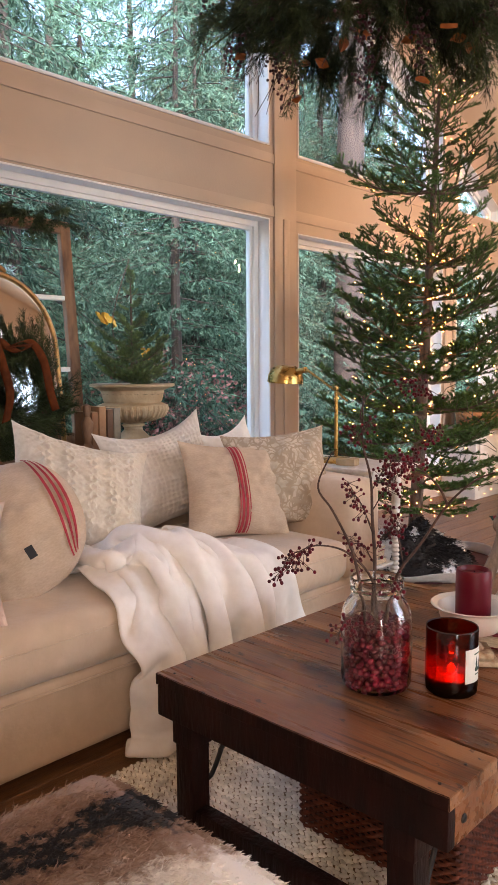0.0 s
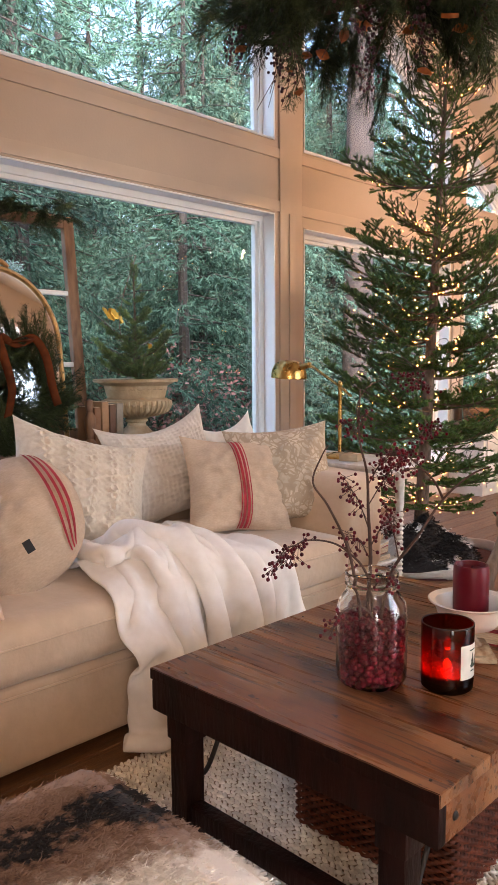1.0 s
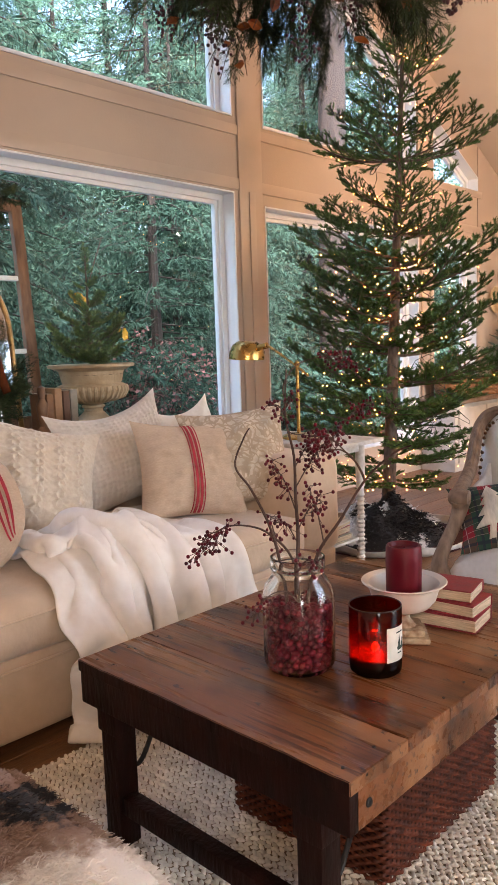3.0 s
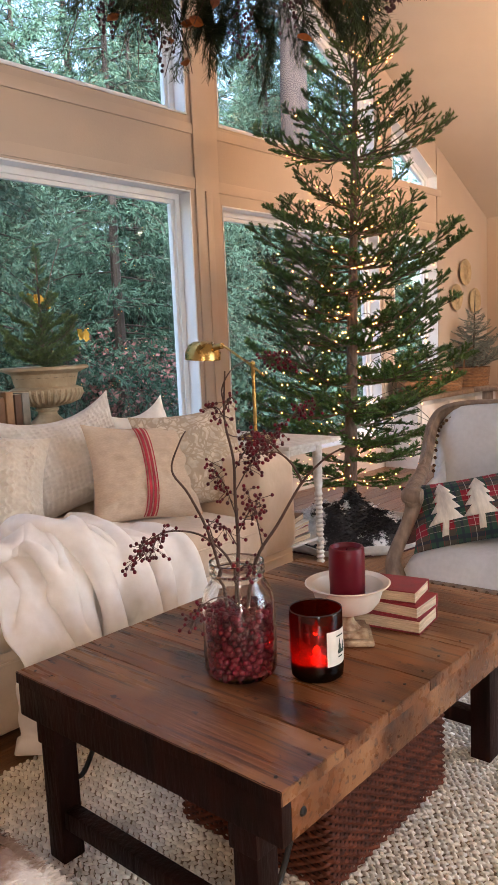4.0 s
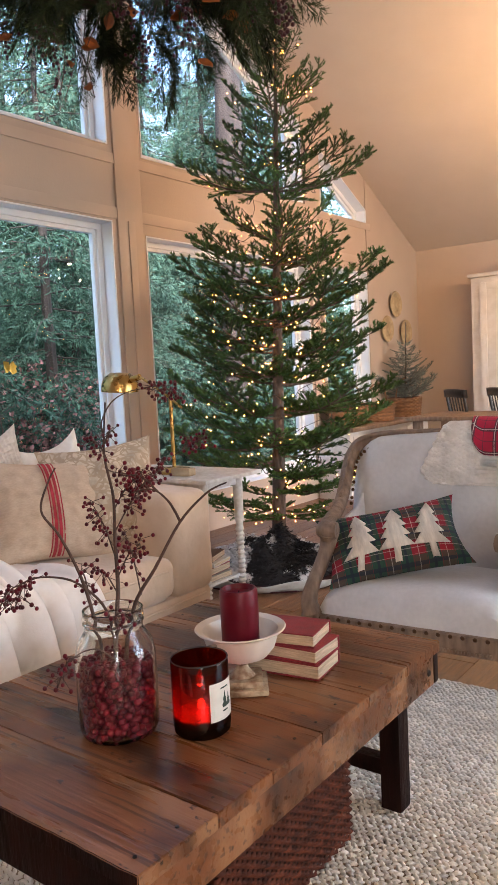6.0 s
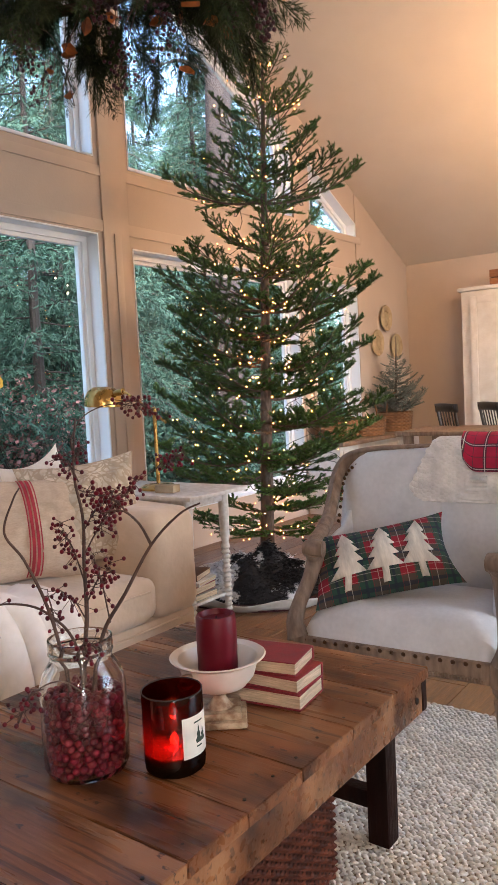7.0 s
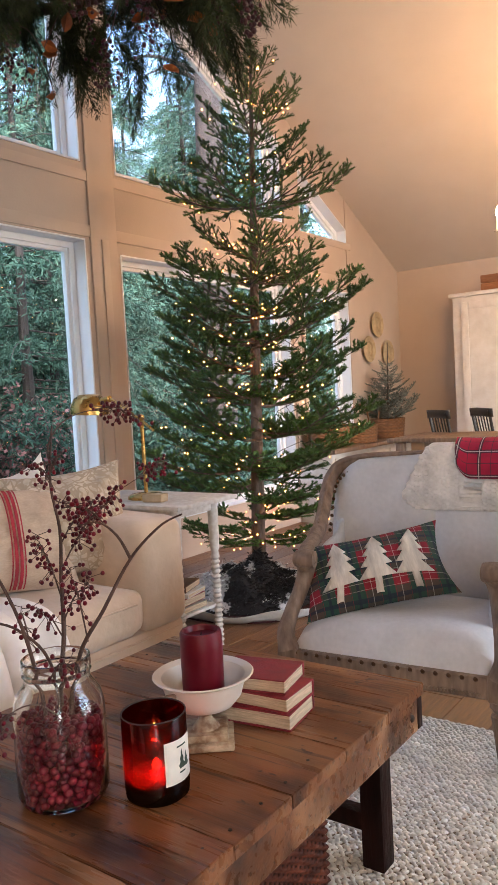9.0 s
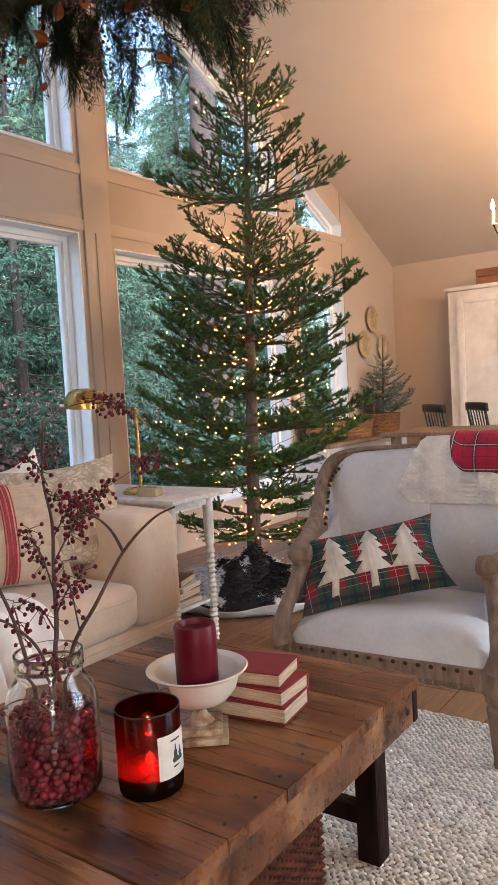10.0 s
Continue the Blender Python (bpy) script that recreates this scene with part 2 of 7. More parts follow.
# openings: y from, y to, foot, head (None: follows the slope of the ceiling)
LOW = [(0.2, 4.52, 0.45, 2.235), (4.82, 6.90, 0.30, 2.17), (7.16, 8.03, 0.30, 2.17)]
HIGH = [(0.2, 4.52, 2.715), (4.82, 6.86, 2.69), (7.16, 8.05, 2.64)]
DROP = 0.30
wall_w = bm_new()


def hi(y):
    return roof(y) - DROP


for a, b in ((Y0, 0.2), (4.52, 4.82), (6.90, 7.16), (8.05, Y1)):
    ys = [a] + ([RIDGE] if a < RIDGE < b else []) + [b]
    slab(wall_w, [(a, -0.1), (b, -0.1)] + [(y, roof(y)) for y in reversed(ys)], WX - THICK, WX)
for (a, b, f, h), (c, d, g) in zip(LOW, HIGH):
    slab(wall_w, [(a, -0.1), (b, -0.1), (b, f), (a, f)], WX - THICK, WX)
    slab(wall_w, [(a, h), (b, h), (b, g), (a, g)], WX - THICK, WX)
    ys = [a] + ([RIDGE] if a < RIDGE < b else []) + [b]
    slab(wall_w, [(y, hi(y)) for y in ys] + [(y, roof(y)) for y in reversed(ys)], WX - THICK, WX)
solo("wall_west", wall_w, M_WALL, ORIGIN, "cream painted gable wall with tall windows", "wall", kind="structure", smooth=0)

bm = bm_new()
box(bm, WX - THICK, X1 + 0.16, Y1, Y1 + 0.16, -0.1, EAVE)
solo("wall_north", bm, M_WALL, ORIGIN, "cream painted low end wall", "wall", kind="structure", smooth=0)
bm = bm_new()
box(bm, WX - THICK, X1 + 0.16, Y0 - 0.16, Y0, -0.1, roof(Y0))
solo("wall_south", bm, M_WALL, ORIGIN, "plain cream painted end wall", "wall", kind="structure", smooth=0)
bm = bm_new()
# openings added to this unseen wall, sized for the fill light they admit
EAST = [(-2.2, -1.2), (3.4, 6.9)]
for a, b in ((Y0, -2.2), (-1.2, 3.4), (6.9, Y1)):
    ys = [a] + ([RIDGE] if a < RIDGE < b else []) + [b]
    slab(bm, [(a, -0.1), (b, -0.1)] + [(y, roof(y)) for y in reversed(ys)], X1, X1 + 0.16)
for a, b in EAST:
    slab(bm, [(a, -0.1), (b, -0.1), (b, 0.3), (a, 0.3)], X1, X1 + 0.16)
    ys = [a] + ([RIDGE] if a < RIDGE < b else []) + [b]
    slab(bm, [(a, 2.9), (b, 2.9)] + [(y, roof(y)) for y in reversed(ys)], X1, X1 + 0.16)
solo("wall_east", bm, M_WALL, ORIGIN, "unseen cream wall with two openings added for fill light", "wall", kind="structure", smooth=0)
bm = bm_new()
for a, b in ((Y0 - 0.16, RIDGE), (RIDGE, Y1 + 0.16)):
    slab(bm, [(a, roof(a) + 0.002), (b, roof(b) + 0.002), (b, roof(b) + 0.15), (a, roof(a) + 0.15)], WX - THICK, X1 + 0.16)
solo("ceiling", bm, M_CEIL, ORIGIN, "vaulted cream painted ceiling", "ceiling", kind="structure", smooth=0)
floor = solo("floor", box(bm_new(), WX - THICK, X1 + 0.16, Y0 - 0.16, Y1 + 0.16, -0.12, -0.02), M_TABLE_DARK, ORIGIN, "brown wooden board floor", "floor", kind="structure", smooth=0)

# casings and the two rails between the window rows
bm = bm_new()
T = 0.018
for a, b in ((4.555, 4.785),):
    box(bm, WX, WX + T, a, b, 0.0, hi(4.6) + 0.1, 0.004)
box(bm, WX, WX + 0.012, 0.1, 8.12, 2.245, 2.32, 0.003)
box(bm, WX, WX + 0.012, 0.1, 8.12, 2.60, 2.665, 0.003)
for y in (6.93, 7.09):
    box(bm, WX, WX + T, y, y + 0.05, 0.0, 2.24, 0.004)
box(bm, WX + T, WX + T + 0.012, 4.64, 4.70, 0.0, 2.24, 0.004)
solo("trim", bm, M_TRIM, ORIGIN, "cream painted window casing boards", "trim", kind="structure")


def window(name, outline, label):
    """A frame with jamb lining and a pane; outline: (y, z) corners."""
    root = thing(name, ORIGIN, label, "window", kind="structure")
    n = len(outline)
    cy, cz = sum(p[0] for p in outline) / n, sum(p[1] for p in outline) / n

    def inset(pts, d):
        out = []
        for i in range(n):
            p, q, r = Vector(pts[i - 1]), Vector(pts[i]), Vector(pts[(i + 1) % n])
            a, b = (q - p).normalized(), (r - q).normalized()
            na, nb = Vector((-a.y, a.x)), Vector((-b.y, b.x))
            k = (na + nb) / (1 + na.dot(nb))
            out.append(tuple(q + k * d))
        return out
    frame_bm = bm_new()
    rings = []
    steps = [(0.002, WX + 0.003), (0.012, WX + 0.003), (0.012, WX - 0.10), (0.05, WX - 0.10), (0.05, WX - 0.12), (0.075, WX - 0.12), (0.075, WX - 0.155), (0.002, WX - 0.155)]
    for d, x in steps:
        rings.append([frame_bm.verts.new((x, y, z)) for y, z in inset(outline, d)])
    for a, b in zip(rings, rings[1:]):
        for i in range(n):
            j = (i + 1) % n
            frame_bm.faces.new((a[i], a[j], b[j], b[i]))
    part("window_frame", frame_bm, M_VINYL, root, "white window frame and jamb")
    glass = raw_part("pane", [(WX - 0.138, y, z) for y, z in inset(outline, 0.07)], [tuple(range(n))], M_PANE, root, "clear window glass")
    ob = glass
    ob.visible_shadow = False
    return root


for i, (a, b, f, h) in enumerate(LOW):
    window("window_%d" % (i + 1), [(a, f), (b, f), (b, h), (a, h)], "large fixed window with a white frame")
for i, (a, b, g) in enumerate(HIGH):
    if b < 7.5:
        pts = [(a, g), (b, g), (b, hi(b))] + ([(RIDGE, hi(RIDGE))] if a < RIDGE < b else []) + [(a, hi(a))]
    else:
        pts = [(a, g), (b, g), (b, hi(b)), (a, hi(a))]
    window("window_%d" % (i + 4), pts, "sloping gable window with a white frame")


# ---- sofa with its cushions ----
def soft_box(bm, x0, x1, y0, y1, z0, z1, r, crown=0.0, wrinkle=0.006, n=(22, 34, 8), seed=0):
    """A stuffed block: rounded edges, a crowned top and slack cloth."""
    made = bmesh.ops.create_cube(bm, size=1.0, matrix=Matrix.Translation(((x0 + x1) / 2, (y0 + y1) / 2, (z0 + z1) / 2)) @ Matrix.Diagonal((x1 - x0, y1 - y0, z1 - z0, 1)))["verts"]
    sub = bm.faces[:]
    bmesh.ops.subdivide_edges(bm, edges=bm.edges[:], cuts=max(n), use_grid_fill=True)
    for v in bm.verts:
        c = v.co
        q = Vector((min(max(c.x, x0 + r), x1 - r), min(max(c.y, y0 + r), y1 - r), min(max(c.z, z0 + r), z1 - r)))
        d = c - q
        if d.length > 1e-6:
            v.co = q + d.normalized() * r
        u, w = (c.x - x0) / (x1 - x0), (c.y - y0) / (y1 - y0)
        if c.z > (z0 + z1) / 2:
            v.co.z += crown * max(0, 4 * u * (1 - u)) * max(0, 4 * w * (1 - w)) ** 0.5
        k = noise.noise(Vector((c.x * 3.2, c.y * 2.2, c.z * 3 + seed))) + 0.5 * noise.noise(Vector((c.x * 9, c.y * 6, c.z * 8 + seed)))
        v.co += Vector((1, 0.3, 1)) * k * wrinkle
    return bm


sofa = thing("sofa", pose(0, 0, 0), "long cream cotton slipcovered sofa below the windows", "sofa")
SF, SB, SY0, SY1 = -0.96, -1.98, 0.2, 3.40
part("base", soft_box(bm_new(), SB, SF, SY0, SY1, 0.035, 0.30, 0.03, 0, 0.008, n=(24,)), M_SLIP, sofa)
part("seat_cushion", soft_box(bm_new(), SB + 0.2, SF + 0.035, SY0 + 0.25, 3.16, 0.295, 0.475, 0.06, 0.02, 0.008, n=(40,), seed=4), M_SLIP, sofa)
part("backrest", soft_box(bm_new(), SB - 0.02, SB + 0.24, SY0, SY1, 0.28, 0.80, 0.07, 0.01, 0.008, n=(24,), seed=7), M_SLIP, sofa)
part("armrest", soft_box(bm_new(), SB + 0.05, SF + 0.02, 3.155, 3.42, 0.28, 0.715, 0.06, 0.012, 0.007, n=(24,), seed=9), M_SLIP, sofa)
part("armrest", soft_box(bm_new(), SB + 0.05, SF + 0.02, SY0 - 0.02, SY0 + 0.24, 0.28, 0.715, 0.06, 0.012, 0.007, n=(16,), seed=11), M_SLIP, sofa)
bm = bm_new()
tube(bm, curve_pts([(SF + 0.036 + 0.004 * math.sin(y * 5), y, 0.425 + 0.004 * math.sin(y * 3.1)) for y in np.linspace(0.55, 3.1, 12)], 4), 0.004, 6)
part("piping", bm, M_SLIP, sofa)
bm = bm_new()
tube(bm, [(SF + 0.012, y, 0.27 + 0.003 * math.sin(y * 6)) for y in np.linspace(0.25, 3.35, 40)], 0.0045, 6)
part("piping", bm, M_SLIP, sofa)
for x, y in ((SF - 0.06, 0.3), (SF - 0.06, 3.3), (SB + 0.06, 0.3), (SB + 0.06, 3.3)):
    part("foot", lathe(bm_new(), [(0.02, -0.001), (0.028, 0.02), (0.028, 0.06), (0, 0.06)], 12, (x, y)), M_TABLE_DARK, sofa)


def pillow_mesh(w, h, t, relief=None, n=56, slack=0.004, seed=0, sag=0.0, pinch=0.12, droop=0.0):
    """A stuffed square with drawn-in sides and pointed corners, standing on z = 0, front at -y."""
    bm = bm_new()
    sides = []
    for s in (-1, 1):
        rows = []
        for j in range(n + 1):
            v = -1 + 2 * j / n
            row = []
            for i in range(n + 1):
                u = -1 + 2 * i / n
                ear = 1 - max(0.0, -pinch) * 2.2 * u * u * v * v
                x = w / 2 * u * (1 - pinch * (1 - v * v)) * ear
                z = h / 2 * v * (1 - pinch * (1 - u * u)) * ear - droop * (1 - u * u) * max(0, v) ** 2
                d = t / 2 * max(0.0, (1 - abs(u) ** 2.4) * (1 - abs(v) ** 2.4)) ** 0.62
                d *= 1 - 0.15 * v
                k = slack * (noise.noise(Vector((u * 3 + seed, v * 3, s))) + 0.6 * noise.noise(Vector((u * 7, v * 7 + seed, s))))
                k *= min(1.0, 4 * (1 - max(abs(u), abs(v))) + 0.1)
                e = relief(u, v) * min(1.0, 6 * (1 - max(abs(u), abs(v)))) if relief and s < 0 else 0
                row.append((x, s * (d + k + e), h / 2 + z - sag * (1 - u * u) * max(0, v)))
            rows.append(row)
        sides.append(rows)
    loop_sheet(bm, sides[0])
    loop_sheet(bm, sides[1])
    bmesh.ops.remove_doubles(bm, verts=bm.verts[:], dist=0.0008)
    return bm


M_KNIT = mat("cream_cable_knit", (0.68, 0.60, 0.50), (0.58, 0.49, 0.39), 60, 0.95, bump=0.5, bscale=170, big=0.05, sheen=0.3)
M_WAFFLE = mat("off_white_waffle_cotton", (0.64, 0.58, 0.52), (0.56, 0.50, 0.44), 60, 0.95, bump=0.3, bscale=240, big=0.05, sheen=0.2)
M_FLAX = mat("natural_flax_linen", (0.56, 0.43, 0.32), (0.48, 0.36, 0.26), 90, 0.9, bump=0.25, bscale=380, big=0.06, stretch=(1, 1, 3))
M_REDSTRIPE = mat("red_woven_stripe", (0.36, 0.025, 0.04), (0.28, 0.018, 0.03), 80, 0.9, bump=0.2, bscale=380)
M_WHITEC = mat("white_cotton", (0.76, 0.72, 0.67), (0.70, 0.66, 0.60), 40, 0.9, bump=0.2, bscale=200, big=0.05)
M_FLEECE = mat("white_fleece", (0.87, 0.82, 0.77), (0.81, 0.75, 0.69), 30, 1.0, bump=0.15, bscale=260, big=0.05, sheen=0.1)
M_BLACKTAG = mat("black_cloth_tag", (0.02, 0.02, 0.022), None, 60, 0.8)


def floral_mat():
    """Linen printed with pale scrolling leaves."""
    m = mat("floral_print_linen", (0.56, 0.47, 0.36), (0.50, 0.41, 0.31), 90, 0.9, bump=0.2, bscale=380)
    nt, n = m.node_tree, m.node_tree.nodes
    p = n["Principled BSDF"]
    old = p.inputs["Base Color"].links[0].from_socket
    tc, vor, nz, mul = n.new("ShaderNodeTexCoord"), n.new("ShaderNodeTexVoronoi"), n.new("ShaderNodeTexNoise"), n.new("ShaderNodeVectorMath")
    nz.inputs["Scale"].default_value, nz.inputs["Detail"].default_value = 9.0, 2.0
    mul.operation = "MULTIPLY_ADD"
    mul.inputs[1].default_value = (0.24, 0.24, 0.24)
    nt.links.new(tc.outputs["Object"], nz.inputs["Vector"])
    nt.links.new(nz.outputs["Color"], mul.inputs[0])
    nt.links.new(tc.outputs["Object"], mul.inputs[2])
    vor.feature = "DISTANCE_TO_EDGE"
    vor.inputs["Scale"].default_value = 26.0
    nt.links.new(mul.outputs[0], vor.inputs["Vector"])
    ramp = n.new("ShaderNodeValToRGB")
    ramp.color_ramp.elements[0].position, ramp.color_ramp.elements[1].position = 0.10, 0.15
    nt.links.new(vor.outputs["Distance"], ramp.inputs["Fac"])
    mix = n.new("ShaderNodeMix")
    mix.data_type = "RGBA"
    mix.inputs["A"].default_value = (0.40, 0.31, 0.22, 1)
    nt.links.new(ramp.outputs["Color"], mix.inputs["Factor"])
    nt.links.new(old, mix.inputs["B"])
    nt.links.new(mix.outputs["Result"], p.inputs["Base Color"])
    return m


M_FLORAL = floral_mat()


def cables(u, v):
    k = 0.0
    for c in (-0.66, -0.33, 0.0, 0.33, 0.66):
        d = u - c
        if abs(d) < 0.16:
            a, b = 0.06 * math.sin(v * 20 + c), -0.06 * math.sin(v * 20 + c)
            k = max(k, 0.011 * math.exp(-((d - a) / 0.03) ** 2), 0.011 * math.exp(-((d - b) / 0.03) ** 2))
    return k + 0.003 * math.sin(u * 42) * math.sin(v * 60)


def waffle(u, v):
    return 0.004 * (abs(math.sin(u * 34)) ** 3 + abs(math.sin(v * 34)) ** 3)


def pillow(m, w, h, t, material, label, relief=None, n=56, seed=0, name="cushion", pinch=0.12, droop=0.0):
    root = thing(name, m, label, "cushion", "cushions on the sofa")
    part("cover", pillow_mesh(w, h, t, relief, n, 0.013, seed, 0.0, pinch, droop), material, root)
    return root


def on_front(w, h, t, u, v, lift=0.0, pinch=0.12):
    """A place on the front of a pillow."""
    ear = 1 - max(0.0, -pinch) * 2.2 * u * u * v * v
    x, z = w / 2 * u * (1 - pinch * (1 - v * v)) * ear, h / 2 * v * (1 - pinch * (1 - u * u)) * ear
    d = t / 2 * max(0.0, (1 - abs(u) ** 2.4) * (1 - abs(v) ** 2.4)) ** 0.62 * (1 - 0.15 * v)
    return (x, -d - lift, h / 2 + z)


def stripe(root, w, h, t, u0, u1, material, lift=0.006, pinch=0.12):
    bm = bm_new()
    grid = []
    for j in range(29):
        v = -0.985 + 1.97 * j / 28
        grid.append([on_front(w, h, t, u0 + (u1 - u0) * i / 3, v, lift + 0.004, pinch) for i in range(4)])
    loop_sheet(bm, grid)
    part("stripe", bm, material, root, "red woven stripe")


SEAT = 0.478
pillow(pose(-1.50, 2.17, SEAT + 0.005, -30, 16, 74), 0.60, 0.53, 0.25, M_KNIT, "cream cable-knit cushion leaning on the sofa back", cables, 100, 1, droop=0.02)
pillow(pose(-1.62, 2.80, SEAT + 0.03, -17, -8, 88), 0.60, 0.49, 0.20, M_WAFFLE, "off-white waffle-weave cushion on the sofa", waffle, 110, 2, droop=0.05)
pillow(pose(-1.64, 3.24, SEAT + 0.06, -16, -8, 92), 0.40, 0.42, 0.16, M_WHITEC, "plain white cotton cushion on the sofa", None, 30, 3, droop=0.04)
st = pillow(pose(-1.27, 2.84, SEAT - 0.005, -22, 4, 70), 0.50, 0.44, 0.19, M_FLAX, "flax linen grain-sack cushion with red stripes", None, 48, 5)
for u, e in ((-0.15, 0.022), (-0.105, 0.055), (-0.025, 0.055), (0.055, 0.022)):
    stripe(st, 0.50, 0.44, 0.19, u, u + e, M_REDSTRIPE)
pillow(pose(-1.22, 3.10, SEAT + 0.01, -20, -4, 60), 0.50, 0.46, 0.20, M_FLORAL, "beige floral linen cushion against the sofa arm", None, 56, 6)
bg = pillow(pose(-1.17, 1.79, SEAT + 0.02, -34, -30, 58), 0.50, 0.44, 0.34, M_FLAX, "flax linen cushion with a red edge stripe and black tag", None, 48, 7, pinch=-0.09)
for u in (0.77, 0.84, 0.90):
    stripe(bg, 0.50, 0.44, 0.34, u, u + 0.03, M_REDSTRIPE, 0.010, -0.09)
bm = bm_new()
loop_sheet(bm, [[on_front(0.50, 0.44, 0.34, 0.26 + 0.10 * i, -0.74 + 0.07 * j, 0.010, -0.09) for i in range(2)] for j in range(3)])
part("tag", bm, M_BLACKTAG, bg, "small black cloth tag")
M_PINKC = mat("blush_tufted_cotton", (0.60, 0.46, 0.38), (0.50, 0.37, 0.30), 40, 0.95, bump=0.5, bscale=120)
pillow(pose(-1.10, 1.42, SEAT, -18, 0, 60), 0.44, 0.36, 0.18, M_PINKC, "blush tufted cushion on the sofa", waffle, 60, 8)


# ---- fleece throw over the seat ----
def throw_mesh():
    """Cloth gathered sideways and let fall on the seat, so that it folds by its own weight."""
    nu, nv, lu, lv = 110, 84, 1.85, 1.25
    rs = np.random.RandomState(12)
    u, v = np.meshgrid(np.linspace(0, 1, nu), np.linspace(0, 1, nv), indexing="ij")
    gather = 0.345 + 0.04 * v
    y = 2.335 + (u - 0.5) * lu * gather + 0.10 * (v - 0.5) * (u - 0.3)
    x = np.where(v > 0.56, -0.845 + 0.02 * (v - 0.56), -1.38 + 0.535 * v / 0.56)
    z = np.where(v > 0.56, 0.56 - (v - 0.56) * lv * 0.80, 0.56)
    ph = 2 * math.pi * (4.8 * u + 0.5 * np.sin(3 * v + 1.0) + 0.25 * np.sin(7 * v + 5 * u))
    amp = 0.085 * np.sin(np.pi * np.clip(u * 1.02, 0, 1)) ** 0.5
    z = z + np.where(v <= 0.56, amp * (np.sin(ph) + 0.9), 0)
    x = x + np.where(v > 0.56, amp * np.sin(ph), 0.03 * np.sin(9 * u + 5 * v))
    z = z + 0.16 * np.exp(-((u - 0.45) / 0.26) ** 2 - ((v - 0.30) / 0.20) ** 2)
    P = np.stack([x, y, z], -1) + rs.normal(0, 0.003, (nu, nv, 3))
    old = P.copy()
    du, dv = lu / (nu - 1), lv / (nv - 1)
    links = []
    for a, b, rest, stiff in ((1, 0, du, 1.0), (0, 1, dv, 1.0), (1, 1, math.hypot(du, dv), 0.5), (1, -1, math.hypot(du, dv), 0.5), (3, 0, 3 * du, 0.30), (0, 3, 3 * dv, 0.25)):
        for start in (range(2) if stiff == 1.0 else range(1)):
            links.append((a, b, rest, stiff, start))

    def sl(a, b):
        p = (slice(0, nu - a), slice(max(0, -b), nv - max(0, b)))
        q = (slice(a, nu), slice(max(0, b), nv + min(0, b)))
        return p, q
    for step in range(40):
        vel = (P - old) * 0.90
        old = P.copy()
        P = P + vel + np.array([0, 0, -0.0009])
        for it in range(7):
            for a, b, rest, stiff, start in links:
                p, q = sl(a, b)
                d = P[q] - P[p]
                ln = np.linalg.norm(d, axis=-1, keepdims=True) + 1e-9
                c = d * ((ln - rest) / ln) * (0.25 * stiff)
                P[p] += c
                P[q] -= c
        # seat top, its rounded edge, the front and the floor
        X, Z = P[..., 0], P[..., 2]
        ex, ez, r = -0.985, 0.425, 0.068
        on = X < ex
        bed = ez + r + 0.125 * np.exp(-((X + 1.13) / 0.15) ** 2 - ((P[..., 1] - 2.24) / 0.20) ** 2)
        low = on & (Z < bed)
        Z[low] = bed[low]
        old[low] = P[low]
        dx, dz = X - ex, Z - ez
        dist = np.sqrt(dx * dx + dz * dz) + 1e-9
        inn = (~on) & (Z >= ez) & (dist < r)
        X[inn], Z[inn] = (ex + dx / dist * r)[inn], (ez + dz / dist * r)[inn]
        old[inn] = P[inn]
        front = (~on) & (Z < ez) & (X < ex + r)
        X[front] = ex + r
        old[front] = old[front] * 0.7 + P[front] * 0.3
        low = Z < 0.03
        Z[low] = 0.03
        old[low] = P[low]
    bm = bm_new()
    loop_sheet(bm, [[tuple(float(c) for c in P[i, j]) for i in range(nu)] for j in range(nv)])
    bmesh.ops.smooth_vert(bm, verts=bm.verts[:], factor=0.5, use_axis_x=True, use_axis_y=True, use_axis_z=True)
    return bm


throw = solo("throw_blanket", throw_mesh(), M_FLEECE, ORIGIN, "rumpled white fleece throw draped over the sofa seat", "throw", smooth=180)
sol = throw.modifiers.new("thick", "SOLIDIFY")
sol.thickness, sol.offset = 0.014, 1.0
sub = throw.modifiers.new("soft", "SUBSURF")
sub.levels = sub.render_levels = 1

